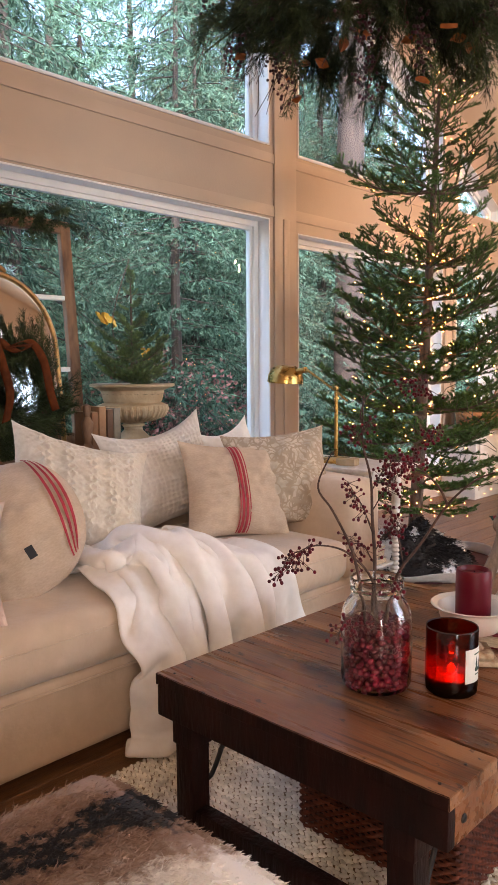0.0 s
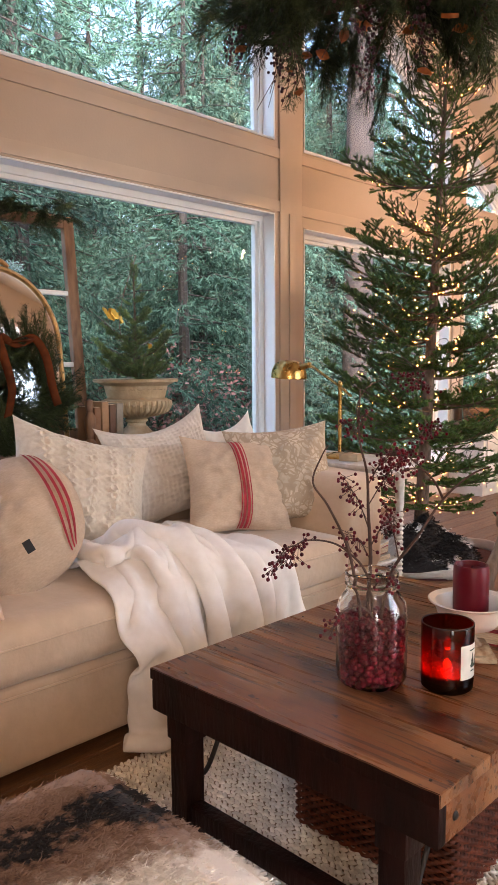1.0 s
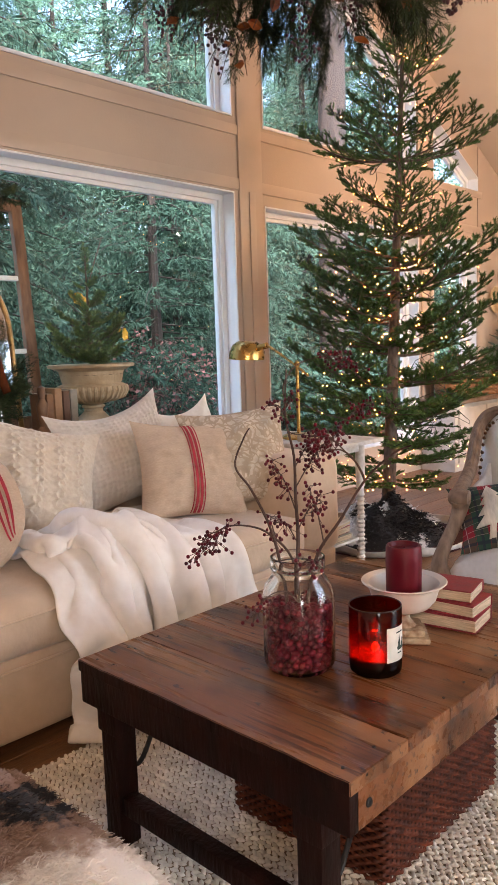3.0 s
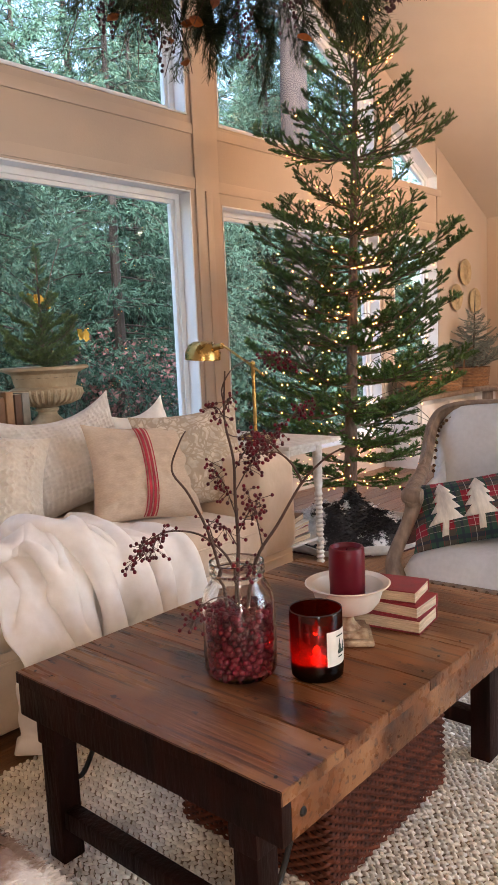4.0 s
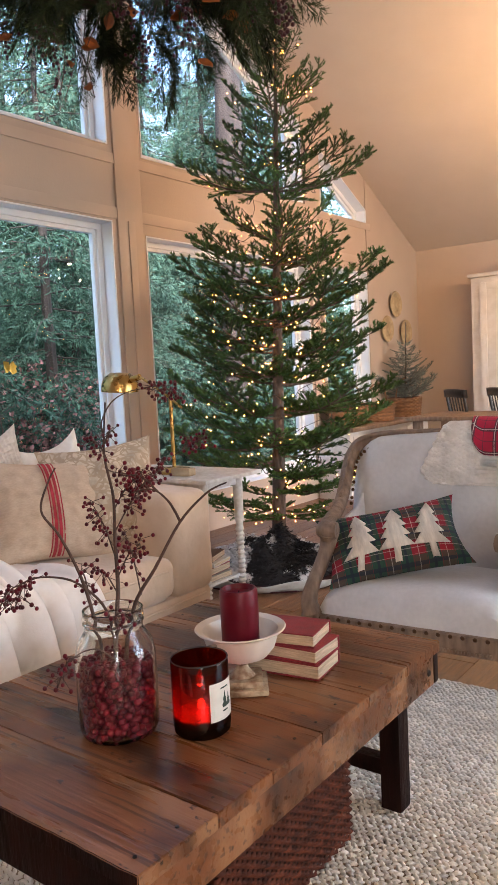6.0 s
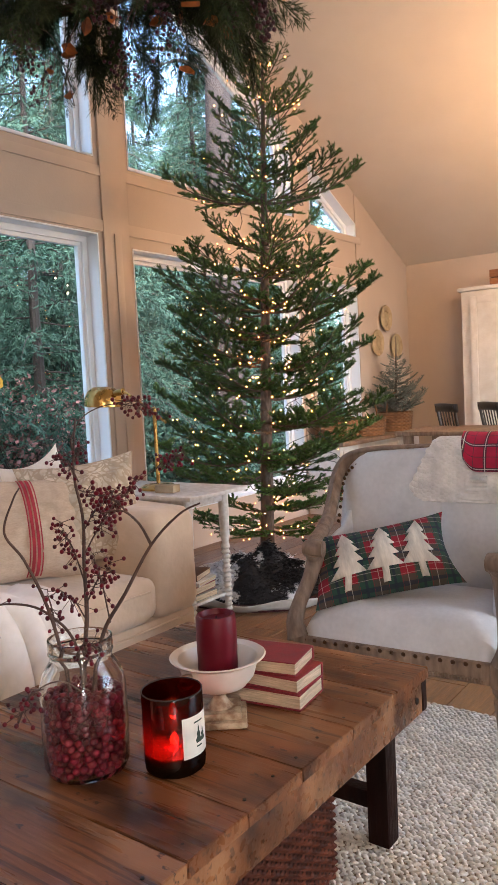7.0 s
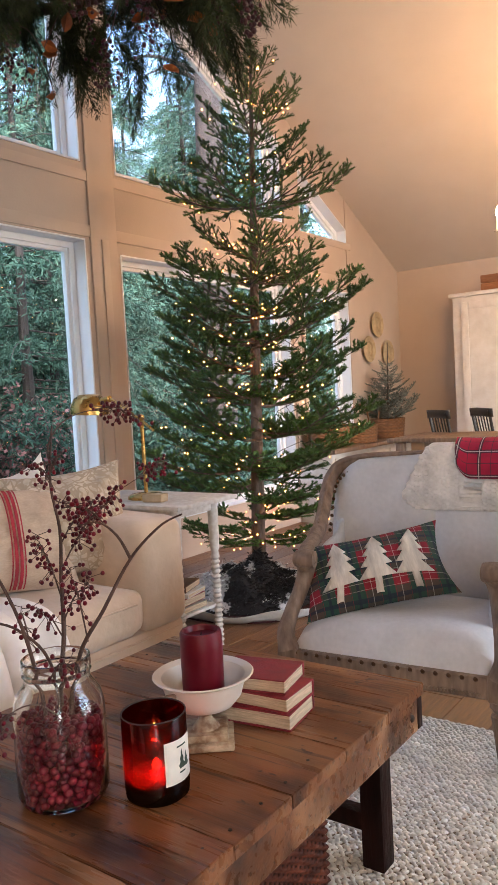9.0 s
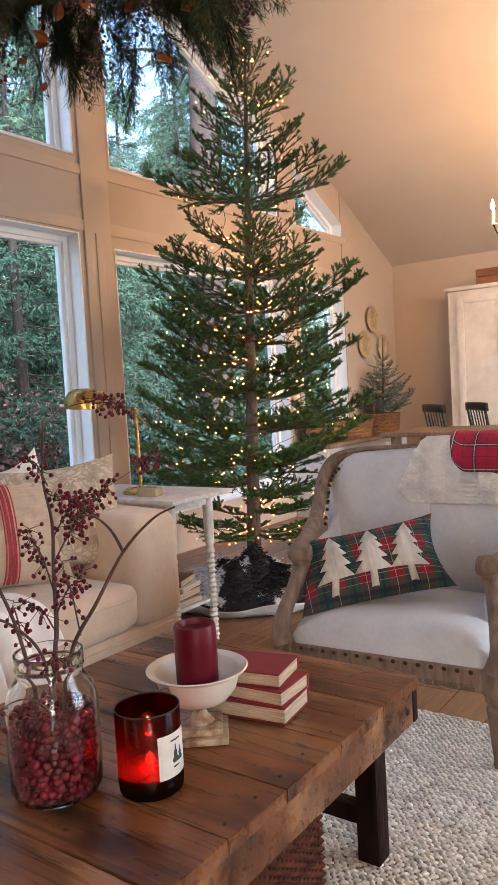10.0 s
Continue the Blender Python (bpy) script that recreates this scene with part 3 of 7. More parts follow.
# ---- coffee table ----
TX0, TX1, TY0, TY1, TZ = -0.455, 0.327, 1.70, 2.782, 0.47
table = thing("coffee_table", pose(0, 0, 0), "low worn dark-brown plank coffee table on the rug", "table")
cuts = [TY0, 1.883, 2.036, 2.205, 2.40, 2.59, TY1]
rng = random.Random(5)
for a, b in zip(cuts, cuts[1:]):
    bm = bm_new()
    box(bm, TX0, TX1, a + 0.0006, b - 0.0006, TZ - 0.028, TZ)
    bmesh.ops.subdivide_edges(bm, edges=[e for e in bm.edges if abs(e.verts[0].co.x - e.verts[1].co.x) > 0.1], cuts=40)
    bmesh.ops.bevel(bm, geom=[e for e in bm.edges if e.calc_face_angle(0) > 1.0], offset=0.0016, segments=2, affect="EDGES")
    for v in bm.verts:
        k = noise.noise(Vector((v.co.x * 9, a * 13, 1))) + 0.6 * noise.noise(Vector((v.co.x * 40, a * 13, v.co.y * 30)))
        if v.co.z > TZ - 0.01:
            v.co.z += 0.0014 * k
        if v.co.x < TX1 - 0.01 and v.co.x > TX0 + 0.01:
            v.co.y += 0.0011 * k if v.co.y < (a + b) / 2 else -0.0011 * abs(k)
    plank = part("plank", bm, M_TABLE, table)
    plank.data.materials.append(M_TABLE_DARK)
    # front face of the first plank is coloured dark to stand for its shade
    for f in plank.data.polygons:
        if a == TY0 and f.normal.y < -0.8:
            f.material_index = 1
for a, b in ((TX0 + 0.004, TX0 + 0.03), (TX1 - 0.03, TX1 - 0.004)):
    part("apron", box(bm_new(), a, b, TY0 + 0.03, TY1 - 0.03, TZ - 0.105, TZ - 0.029, 0.004), M_TABLE, table, "worn brown apron board")
# end aprons: shade at the table's front is put into their colour
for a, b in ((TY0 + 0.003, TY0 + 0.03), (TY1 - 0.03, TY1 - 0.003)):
    part("apron", box(bm_new(), TX0 + 0.003, TX1 - 0.003, a, b, TZ - 0.105, TZ - 0.029, 0.005), M_TABLE_DARK, table, "apron board darkened for shade")
LEGS = [(TX0 + 0.07, TY0 + 0.055), (TX1 - 0.112, TY0 + 0.055), (TX0 + 0.07, TY1 - 0.052), (TX1 - 0.112, TY1 - 0.052)]
for x, y in LEGS:
    bm = bm_new()
    box(bm, x - 0.029, x + 0.029, y - 0.029, y + 0.029, 0.014, TZ - 0.1, 0.005)
    box(bm, x - 0.034, x + 0.034, y - 0.034, y + 0.034, 0.30, TZ - 0.03, 0.004)
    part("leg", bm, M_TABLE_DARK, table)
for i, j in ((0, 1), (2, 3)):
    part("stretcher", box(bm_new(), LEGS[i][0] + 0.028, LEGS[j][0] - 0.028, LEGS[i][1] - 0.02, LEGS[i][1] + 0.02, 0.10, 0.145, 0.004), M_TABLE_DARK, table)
M_IRON = mat("dark_iron", (0.03, 0.027, 0.025), None, 50, 0.5, metal=0.8, bump=0.2)
for x, y, s in ((LEGS[0][0], LEGS[0][1] + 0.03, 1), (LEGS[1][0], LEGS[1][1] + 0.03, 1)):
    part("brace", tube(bm_new(), curve_pts([(x, y, 0.20), (x + 0.004, y + 0.02, 0.19), (x, y + 0.05, 0.215), (x, y + 0.09, 0.29), (x, y + 0.13, 0.38)], 5), 0.006, 8), M_IRON, table, "curved iron brace")
for y, z in ((1.76, 0.405), (2.72, 0.405)):
    part("bolt", lathe(bm_new(), [(0, 0.004), (0.006, 0.003), (0.009, 0.0), (0.009, -0.01)], 12), M_IRON, table, "round iron bolt head").matrix_local = pose(TX1 - 0.003, y, z, 0, 90, 0)
nails = [(TX0 + 0.03 + 0.012 * rng.random(), a + d) for a in cuts[:-1] for d in (0.03, 0.12)] + [(TX1 - 0.03 - 0.012 * rng.random(), a + d) for a in cuts[:-1] for d in (0.03, 0.12)]
nail = mesh_of(lathe(bm_new(), [(0, 0.0012), (0.003, 0.001), (0.004, -0.002)], 8), M_IRON)
for x, y in nails:
    piece("nail", nail, table, Matrix.Translation((x, y, TZ + 0.0002)))

# ---- armchair ----
chair = thing("armchair", pose(-0.03, 3.60, 0, 0, 0, 4), "grey linen armchair with a carved weathered-oak frame", "chair")
HW, FY, BY = 0.352, -0.33, 0.24


def mirror_pts(pts):
    return [(-x, y, z) for x, y, z in pts]


part("seat_rail", box(bm_new(), -HW - 0.01, HW + 0.01, FY - 0.012, FY + 0.03, 0.235, 0.305, 0.012, 3), M_OAK, chair)
part("seat_rail", box(bm_new(), -HW - 0.01, HW + 0.01, BY - 0.03, BY + 0.02, 0.235, 0.305, 0.01), M_OAK, chair)
for s in (-1, 1):
    part("seat_rail", box(bm_new(), s * HW - 0.018, s * HW + 0.018, FY + 0.03, BY - 0.03, 0.235, 0.305, 0.01), M_OAK, chair)
bm = bm_new()
for k in range(60):
    x = -HW + 0.06 + k * (2 * HW - 0.12) / 59
    box(bm, x - 0.004, x + 0.004, FY - 0.018, FY - 0.01, 0.243, 0.256, 0.002, 1)
part("carved_moulding", bm, M_OAK, chair)
for s in (-1, 1):
    leg = [(0.012, 0.0), (0.02, 0.02), (0.016, 0.035), (0.02, 0.06), (0.031, 0.17), (0.034, 0.19), (0.024, 0.2), (0.036, 0.215), (0.036, 0.235), (0, 0.235)]
    part("leg", lathe(bm_new(), leg, 20, (s * HW, FY + 0.01)), M_OAK, chair)
    part("leg_block", box(bm_new(), s * HW - 0.036, s * HW + 0.036, FY - 0.022, FY + 0.045, 0.232, 0.315, 0.01, 3), M_OAK, chair)
    part("leg", tube(bm_new(), [(s * (HW - 0.02), BY - 0.01, 0.25), (s * (HW - 0.02), BY + 0.03, 0.12), (s * (HW - 0.02), BY + 0.08, 0.0)], [0.028, 0.024, 0.018], 10), M_OAK, chair)
    post = [(HW, FY, 0.30), (HW + 0.012, FY + 0.005, 0.35), (HW + 0.004, FY + 0.03, 0.41), (HW - 0.012, FY + 0.075, 0.48), (HW - 0.024, FY + 0.105, 0.545), (HW - 0.03, FY + 0.095, 0.585)]
    post = post if s > 0 else mirror_pts(post)
    part("arm_post", tube(bm_new(), curve_pts(post, 6), [0.038 - 0.012 * abs(math.sin(k / 30 * math.pi)) for k in range(31)], 14), M_OAK, chair, "carved oak arm post")
    part("scroll", tube(bm_new(), [(s * (HW - 0.064), FY + 0.10, 0.592), (s * (HW - 0.03), FY + 0.095, 0.592), (s * (HW + 0.004), FY + 0.10, 0.592)], [0.03, 0.036, 0.03], 16), M_OAK, chair, "carved scroll arm end")
    rail = [(HW - 0.015, FY + 0.10, 0.597), (HW + 0.010, FY + 0.20, 0.612), (HW + 0.028, BY - 0.29, 0.624), (HW + 0.047, BY - 0.20, 0.655), (HW + 0.062, BY - 0.13, 0.705), (HW + 0.078, BY - 0.06, 0.772),
            (HW + 0.080, BY, 0.826), (HW + 0.048, BY + 0.03, 0.866), (HW - 0.05, BY + 0.05, 0.887), (HW - 0.2, BY + 0.06, 0.893), (0, BY + 0.07, 0.897)]
    rail = rail if s > 0 else mirror_pts(rail)
    part("top_rail", tube(bm_new(), curve_pts(rail, 6), 0.027, 12), M_OAK, chair, "moulded oak top rail")
    bead = [(x * 0.985, y - 0.022, z + 0.014) for x, y, z in rail[3:]]
    part("bead", tube(bm_new(), curve_pts(bead, 6), 0.008, 8), M_OAK, chair)
    # the padded side between arm rail and seat
    grid = []
    for k in range(13):
        t = k / 12
        y = FY + 0.17 + (BY - FY - 0.15) * t
        zt = 0.59 + 0.02 * t + 0.10 * max(0, t - 0.7) / 0.3
        xo = HW - 0.02 + 0.07 * math.sin(min(1, t * 1.2) * math.pi / 2)
        grid.append([(s * (xo - 0.012 - 0.018 * math.sin(math.pi * q) - 0.006 * (1 - q)), y, 0.30 + (zt - 0.30) * q) for q in np.linspace(0, 1, 9)])
    bm = bm_new()
    loop_sheet(bm, grid)
    ob = part("side_padding", bm, M_LINEN, chair)
    md = ob.modifiers.new("thick", "SOLIDIFY")
    md.thickness = 0.02
bm = bm_new()
grid = []
for j in range(25):
    v = j / 24
    row = []
    for i in range(33):
        u = -1 + 2 * i / 32
        d = max(0, (1 - u ** 6) * (1 - (2 * v - 1) ** 6)) ** 0.5
        row.append((u * (HW - 0.012), FY + 0.004 + (BY - FY - 0.03) * v, 0.30 + 0.125 * d * (1 - 0.12 * v) + 0.004 * noise.noise(Vector((u * 3, v * 3, 0)))))
    grid.append(row)
loop_sheet(bm, grid)
part("seat", bm, M_LINEN, chair)
bm = bm_new()
grid = []
for j in range(25):
    v = j / 24
    row = []
    for i in range(33):
        u = -1 + 2 * i / 32
        wide = HW + 0.058 - 0.02 * max(0, v - 0.85) / 0.15
        zt = 0.878 + 0.008 * (1 - u * u) - 0.055 * (max(0, abs(u) - 0.80) / 0.20) ** 2
        pad = 0.05 * max(0, (1 - u ** 4) * (1 - (2 * v - 1) ** 4)) ** 0.5
        seam = -0.012 * math.exp(-(u / 0.02) ** 2) * min(1, 5 * v, 5 * (1 - v))
        row.append((u * wide, BY - 0.005 + 0.06 * v - pad - seam - 0.06 * abs(u) ** 4 * (1 - v), 0.36 + (zt - 0.36) * v))
    grid.append(row)
loop_sheet(bm, grid)
ob = part("backrest", bm, M_LINEN, chair)
ob.modifiers.new("thick", "SOLIDIFY").thickness = -0.03
nailhead = mesh_of(lathe(bm_new(), [(0, 0.005), (0.005, 0.004), (0.0078, 0.0)], 10), M_NAIL)
for k in range(17):
    piece("nailhead", nailhead, chair, pose(-HW + 0.03 + k * (2 * HW - 0.06) / 16, FY - 0.013, 0.296, 90, 0, 0))
for s in (-1, 1):
    line = curve_pts([(s * (HW + 0.012), BY - 0.17, 0.64), (s * (HW + 0.032), BY - 0.10, 0.70), (s * (HW + 0.045), BY - 0.045, 0.77), (s * (HW + 0.040), BY - 0.01, 0.812), (s * (HW + 0.010), BY + 0.018, 0.840), (s * (HW - 0.07), BY + 0.03, 0.855), (s * (HW - 0.2), BY + 0.035, 0.862), (0, BY + 0.04, 0.866)], 5)
    for p in line[::2]:
        piece("nailhead", nailhead, chair, Matrix.Translation((p.x, p.y - 0.014, p.z)) @ pose(0, 0, 0, 90, 0, 0))

# ---- rug and floor ----
RX0, RX1, RY0, RY1 = -0.842, 2.4, 0.2, 3.585
rug = thing("rug", pose(0, 0, 0), "chunky hand-woven oatmeal wool rug on the floor", "rug")
part("backing", box(bm_new(), RX0, RX1, RY0, RY1, 0.0, 0.006, 0.002, 1), M_RUGBASE, rug)


def knots(x0, x1, y0, y1, dx, dy, z, high):
    """Rows of plump loops, each a small eight-sided hump."""
    rg = np.random.RandomState(3)
    nx, ny = int((x1 - x0) / dx), int((y1 - y0) / dy)
    verts, faces = [], []
    prof = [(1.0, 0.0), (0.85, 0.6), (0.4, 1.0)]
    for j in range(ny):
        for i in range(nx):
            cx = x0 + (i + 0.5 + 0.5 * (j % 2)) * dx + rg.normal(0, dx * 0.07)
            cy = y0 + (j + 0.5) * dy + rg.normal(0, dy * 0.05)
            tilt, h, b = (0.5 if j % 2 else -0.5) + rg.normal(0, 0.15), high * rg.uniform(0.75, 1.15), len(verts)
            c, s = math.cos(tilt), math.sin(tilt)
            for r, q in prof:
                for k in range(6):
                    a = k * math.pi / 3
                    px, py = r * math.cos(a) * dx * 0.62, r * math.sin(a) * dy * 0.52
                    verts.append((cx + px * c - py * s, cy + px * s + py * c, z + q * h))
            for ring in range(2):
                for k in range(6):
                    o = b + ring * 6
                    faces.append((o + k, o + (k + 1) % 6, o + 6 + (k + 1) % 6, o + 6 + k))
            faces.append(tuple(b + 12 + k for k in range(6)))
    return verts, faces


kv, kf = knots(RX0, 1.9, 0.9, RY1, 0.0215, 0.0125, 0.004, 0.009)
tagged(raw_part("woven_loop", kv, kf, M_RUG, rug, "", True), kind="stuff")


# ---- green things ----
M_NEEDLE = mat("fir_needles", (0.105, 0.185, 0.050), (0.034, 0.080, 0.024), 14, 0.5, spec=0.25, rnd=0.25, island=0.35, big=0.3)
M_BARK = mat("fir_bark", (0.16, 0.125, 0.10), (0.075, 0.055, 0.042), 40, 0.9, bump=0.8, bscale=60, stretch=(1, 1, 0.4))
M_CEDAR = mat("cedar_sprays", (0.060, 0.080, 0.032), (0.010, 0.018, 0.007), 9, 0.6, spec=0.2, rnd=0.35, island=0.35, big=0.3)
M_TWIG = mat("thin_brown_twig", (0.10, 0.055, 0.04), (0.05, 0.028, 0.022), 60, 0.8, bump=0.4, bscale=200)
M_BERRY = mat("dark_red_berry", (0.125, 0.003, 0.012), (0.055, 0.002, 0.006), 70, 0.32, island=0.45, spec=0.3)
M_BULB = mat("warm_light_bulb", (1.0, 0.8, 0.5), None, 10, 0.4, glow=(1.0, 0.30, 0.05), power=5.0)
M_WIRE = mat("dark_green_wire", (0.015, 0.03, 0.018), None, 60, 0.5)


def needle_twig(verts, faces, p, d, length, dens, nl, nw, rg, up=0.35):
    """Needles round a straight twig."""
    d = d.normalized()
    a = d.cross(Vector((0, 0, 1)))
    a = (a if a.length > 0.05 else Vector((1, 0, 0))).normalized()
    b = a.cross(d)
    for k in range(max(4, int(length * dens))):
        t = rg.random() * length
        ang = rg.random() * 2 * math.pi
        out = a * math.cos(ang) + b * (math.sin(ang) + up)
        q = p + d * t
        tip = q + (out.normalized() * 0.75 + d * 0.75).normalized() * nl * rg.uniform(0.7, 1.15)
        w = (tip - q).cross(out + d * 0.01)
        w = (w.normalized() if w.length > 1e-6 else a) * nw
        i = len(verts)
        verts.extend((q - w, q + w, tip + w * 0.35, tip - w * 0.35))
        faces.append((i, i + 1, i + 2, i + 3))


def fir_branch(seed, length=0.75, rise=0.25, fat=1.0, skin=None):
    """One bough pointing along +x: an upturned limb set with finger-like shoots, all in needles."""
    rg = random.Random(seed)
    verts, faces, limb = [], [], bm_new()
    nl, nw, dens = 0.021 * fat, 0.0026 * fat, 720 / fat

    def spine(t):
        return Vector((length * t, 0.03 * math.sin(3 * t + seed), length * (rise * t + 0.20 * t * t - 0.06 * math.sin(math.pi * t))))

    def shoot(p, d, l):
        needle_twig(verts, faces, p, d, l, dens, nl, nw, rg, 0.45)
    tube(limb, [spine(k / 8) for k in range(9)], [0.010 * (1 - 0.85 * k / 8) for k in range(9)], 6)
    n = 7
    for k in range(n):
        t = 0.16 + 0.76 * (k + rg.uniform(-0.25, 0.25)) / (n - 1)
        base, ahead = spine(t), (spine(min(1, t + 0.05)) - spine(t - 0.05)).normalized()
        for s in (-1, 1):
            if rg.random() < 0.12:
                continue
            sl = min(0.27 * (1.12 - t) * (0.6 + 0.9 * min(1, t * 2.2)), 0.25) * rg.uniform(0.75, 1.2) + 0.03
            d = (ahead * rg.uniform(0.7, 1.0) + Vector((0, s, 0)) * rg.uniform(0.65, 0.95) + Vector((0, 0, rg.uniform(0.02, 0.36)))).normalized()
            shoot(base, d, sl)
            tube(limb, [base, base + d * sl], [0.004, 0.0015], 4)
            for q in (0.42, 0.76):
                for r in (-1, 1):
                    if rg.random() < 0.22 or sl < 0.09:
                        continue
                    e = (d * 0.9 + d.cross(Vector((0, 0, 1))) * r * rg.uniform(0.5, 0.85) + Vector((0, 0, rg.uniform(0.1, 0.5)))).normalized()
                    shoot(base + d * sl * q, e, 0.085 * (1.2 - q) * rg.uniform(0.8, 1.35))
        if rg.random() < 0.6:
            shoot(base, (ahead + Vector((0, rg.uniform(-0.3, 0.3), rg.uniform(0.6, 1.1)))).normalized(), rg.uniform(0.05, 0.10))
    shoot(spine(0.22), spine(1.0) - spine(0.22), (spine(1.0) - spine(0.22)).length + 0.04)
    me = bpy.data.meshes.new("bough")
    me.from_pydata(verts, [], faces)
    me.materials.append(skin or M_NEEDLE)
    return me, mesh_of(limb, M_BARK)


BOUGHS = [fir_branch(i, 0.75, 0.02 + 0.05 * (i % 3)) for i in range(7)]
M_YOUNG = mat("young_spruce_needles", (0.16, 0.24, 0.07), (0.07, 0.13, 0.05), 9, 0.5, rnd=0.25, island=0.3, big=0.3)
SAPLING = [fir_branch(50 + i, 0.75, 0.10 + 0.06 * i, 2.2, M_YOUNG) for i in range(3)]
TREE_X, TREE_Y = -1.715, 4.98


def fir_tree():
    root = thing("christmas_tree", pose(TREE_X, TREE_Y, 0), "tall sparse fir Christmas tree with warm string lights", "tree")
    lean = Vector((0.15, 0, 3.25))

    def axis(z):
        return Vector((lean.x * z / 3.25, 0, z))
    part("trunk", tube(bm_new(), [axis(0.02), axis(0.3), axis(1.0), axis(2.0), axis(2.8), axis(3.22)], [0.05, 0.044, 0.036, 0.024, 0.013, 0.005], 14), M_BARK, root, "grey-brown bark trunk")
    rg = random.Random(21)
    tiers = [(0.26, 0.46, 5, -10), (0.42, 0.58, 5, -8), (0.60, 0.68, 6, -5), (0.76, 0.74, 7, -3), (0.93, 0.77, 7, 0), (1.14, 0.72, 6, 0), (1.32, 0.70, 7, 2), (1.50, 0.72, 7, 3), (1.68, 0.68, 7, 4), (1.86, 0.62, 6, 8), (2.0, 0.50, 5, 18),
             (2.30, 0.62, 6, 4), (2.44, 0.46, 5, 14), (2.62, 0.44, 5, 16), (2.78, 0.42, 5, 22), (2.94, 0.32, 5, 32), (3.08, 0.20, 4, 45)]
    bulbs = []
    for i, (z, r, n, lift) in enumerate(tiers):
        for k in range(n):
            yaw = 360 * k / n + 47 * i + rg.uniform(-16, 16)
            s = r / 0.80 * rg.uniform(0.86, 1.1)
            m = Matrix.Translation(axis(z + rg.uniform(-0.05, 0.05))) @ pose(0, 0, 0, rg.uniform(-15, 15), -lift + rg.uniform(-5, 5), yaw) @ Matrix.Diagonal((s, s * 1.12, s * 1.05, 1))
            leaf, limb = rg.choice(BOUGHS)
            b = piece("branch", limb, root, m)
            f = new("needle_spray", leaf)
            f.parent = b
            for q in range(rg.choice((4, 5, 6, 7)) if z < 2.1 else rg.choice((1, 2, 3))):
                bulbs.append(m @ Vector((rg.uniform(0.04, 0.70) ** 1.25 + 0.02, rg.uniform(-0.13, 0.13), rg.uniform(-0.02, 0.07))))
    for k in range(3):
        f = piece("branch", BOUGHS[k][1], root, Matrix.Translation(axis(3.12)) @ pose(0, 0, 0, 0, -78 + 6 * k, 120 * k) @ Matrix.Diagonal((0.24, 0.22, 0.24, 1)))
        g = new("needle_spray", BOUGHS[k][0])
        g.parent = f
    bm = bm_new()
    for p in bulbs:
        bmesh.ops.create_icosphere(bm, subdivisions=1, radius=0.0042, matrix=Matrix.Translation(p))
    tagged(part("string_light", bm, M_BULB, root, "tiny warm white bulbs"), kind="stuff")
    bm = bm_new()
    pts = []
    for k in range(420):
        t = k / 419
        z = 0.45 + 2.6 * t
        rad = (0.60 - 0.48 * t) * (0.75 + 0.25 * math.sin(k * 0.7))
        pts.append(axis(z) + Vector((rad * math.cos(k * 0.19), rad * math.sin(k * 0.19), 0.05 * math.sin(k * 1.3))))
    tube(bm, pts, 0.0022, 4)
    part("light_wire", bm, M_WIRE, root, "thin dark green wire")
    return root


fir_tree()


# ---- hair and hide ----
def hide_mat(name, stops, axis_v, freq=4.0, amount=0.3, offset=0.0):
    """Cow hide: patches of colour along a line, with an uneven border."""
    m = mat(name, (0.3, 0.2, 0.14), (0.25, 0.16, 0.1), 60, 0.75, bump=0.3, bscale=220)
    nt, n = m.node_tree, m.node_tree.nodes
    tc, nz, dot, add, ramp = n.new("ShaderNodeTexCoord"), n.new("ShaderNodeTexNoise"), n.new("ShaderNodeVectorMath"), n.new("ShaderNodeMath"), n.new("ShaderNodeValToRGB")
    nz.inputs["Scale"].default_value, nz.inputs["Detail"].default_value = freq, 5.0
    dot.operation, dot.inputs[1].default_value = "DOT_PRODUCT", axis_v
    add.operation, add.inputs[1].default_value = "MULTIPLY_ADD", amount
    nt.links.new(tc.outputs["Object"], nz.inputs["Vector"])
    nt.links.new(tc.outputs["Object"], dot.inputs[0])
    nt.links.new(nz.outputs["Fac"], add.inputs[0])
    nt.links.new(dot.outputs["Value"], add.inputs[2])
    while len(ramp.color_ramp.elements) < len(stops):
        ramp.color_ramp.elements.new(0.5)
    for e, (pos, col) in zip(ramp.color_ramp.elements, stops):
        e.position, e.color = pos, (*col, 1)
    off = n.new("ShaderNodeMath")
    off.operation, off.inputs[1].default_value = "ADD", offset
    streak, more = n.new("ShaderNodeTexNoise"), n.new("ShaderNodeMath")
    streak.inputs["Scale"].default_value, streak.inputs["Detail"].default_value = 46.0, 3.0
    more.operation, more.inputs[1].default_value = "MULTIPLY_ADD", 0.16
    nt.links.new(tc.outputs["Object"], streak.inputs["Vector"])
    nt.links.new(streak.outputs["Fac"], more.inputs[0])
    nt.links.new(add.outputs[0], more.inputs[2])
    nt.links.new(more.outputs[0], off.inputs[0])
    nt.links.new(off.outputs[0], ramp.inputs["Fac"])
    p = n["Principled BSDF"]
    nt.links.new(ramp.outputs["Color"], p.inputs["Base Color"])
    return m


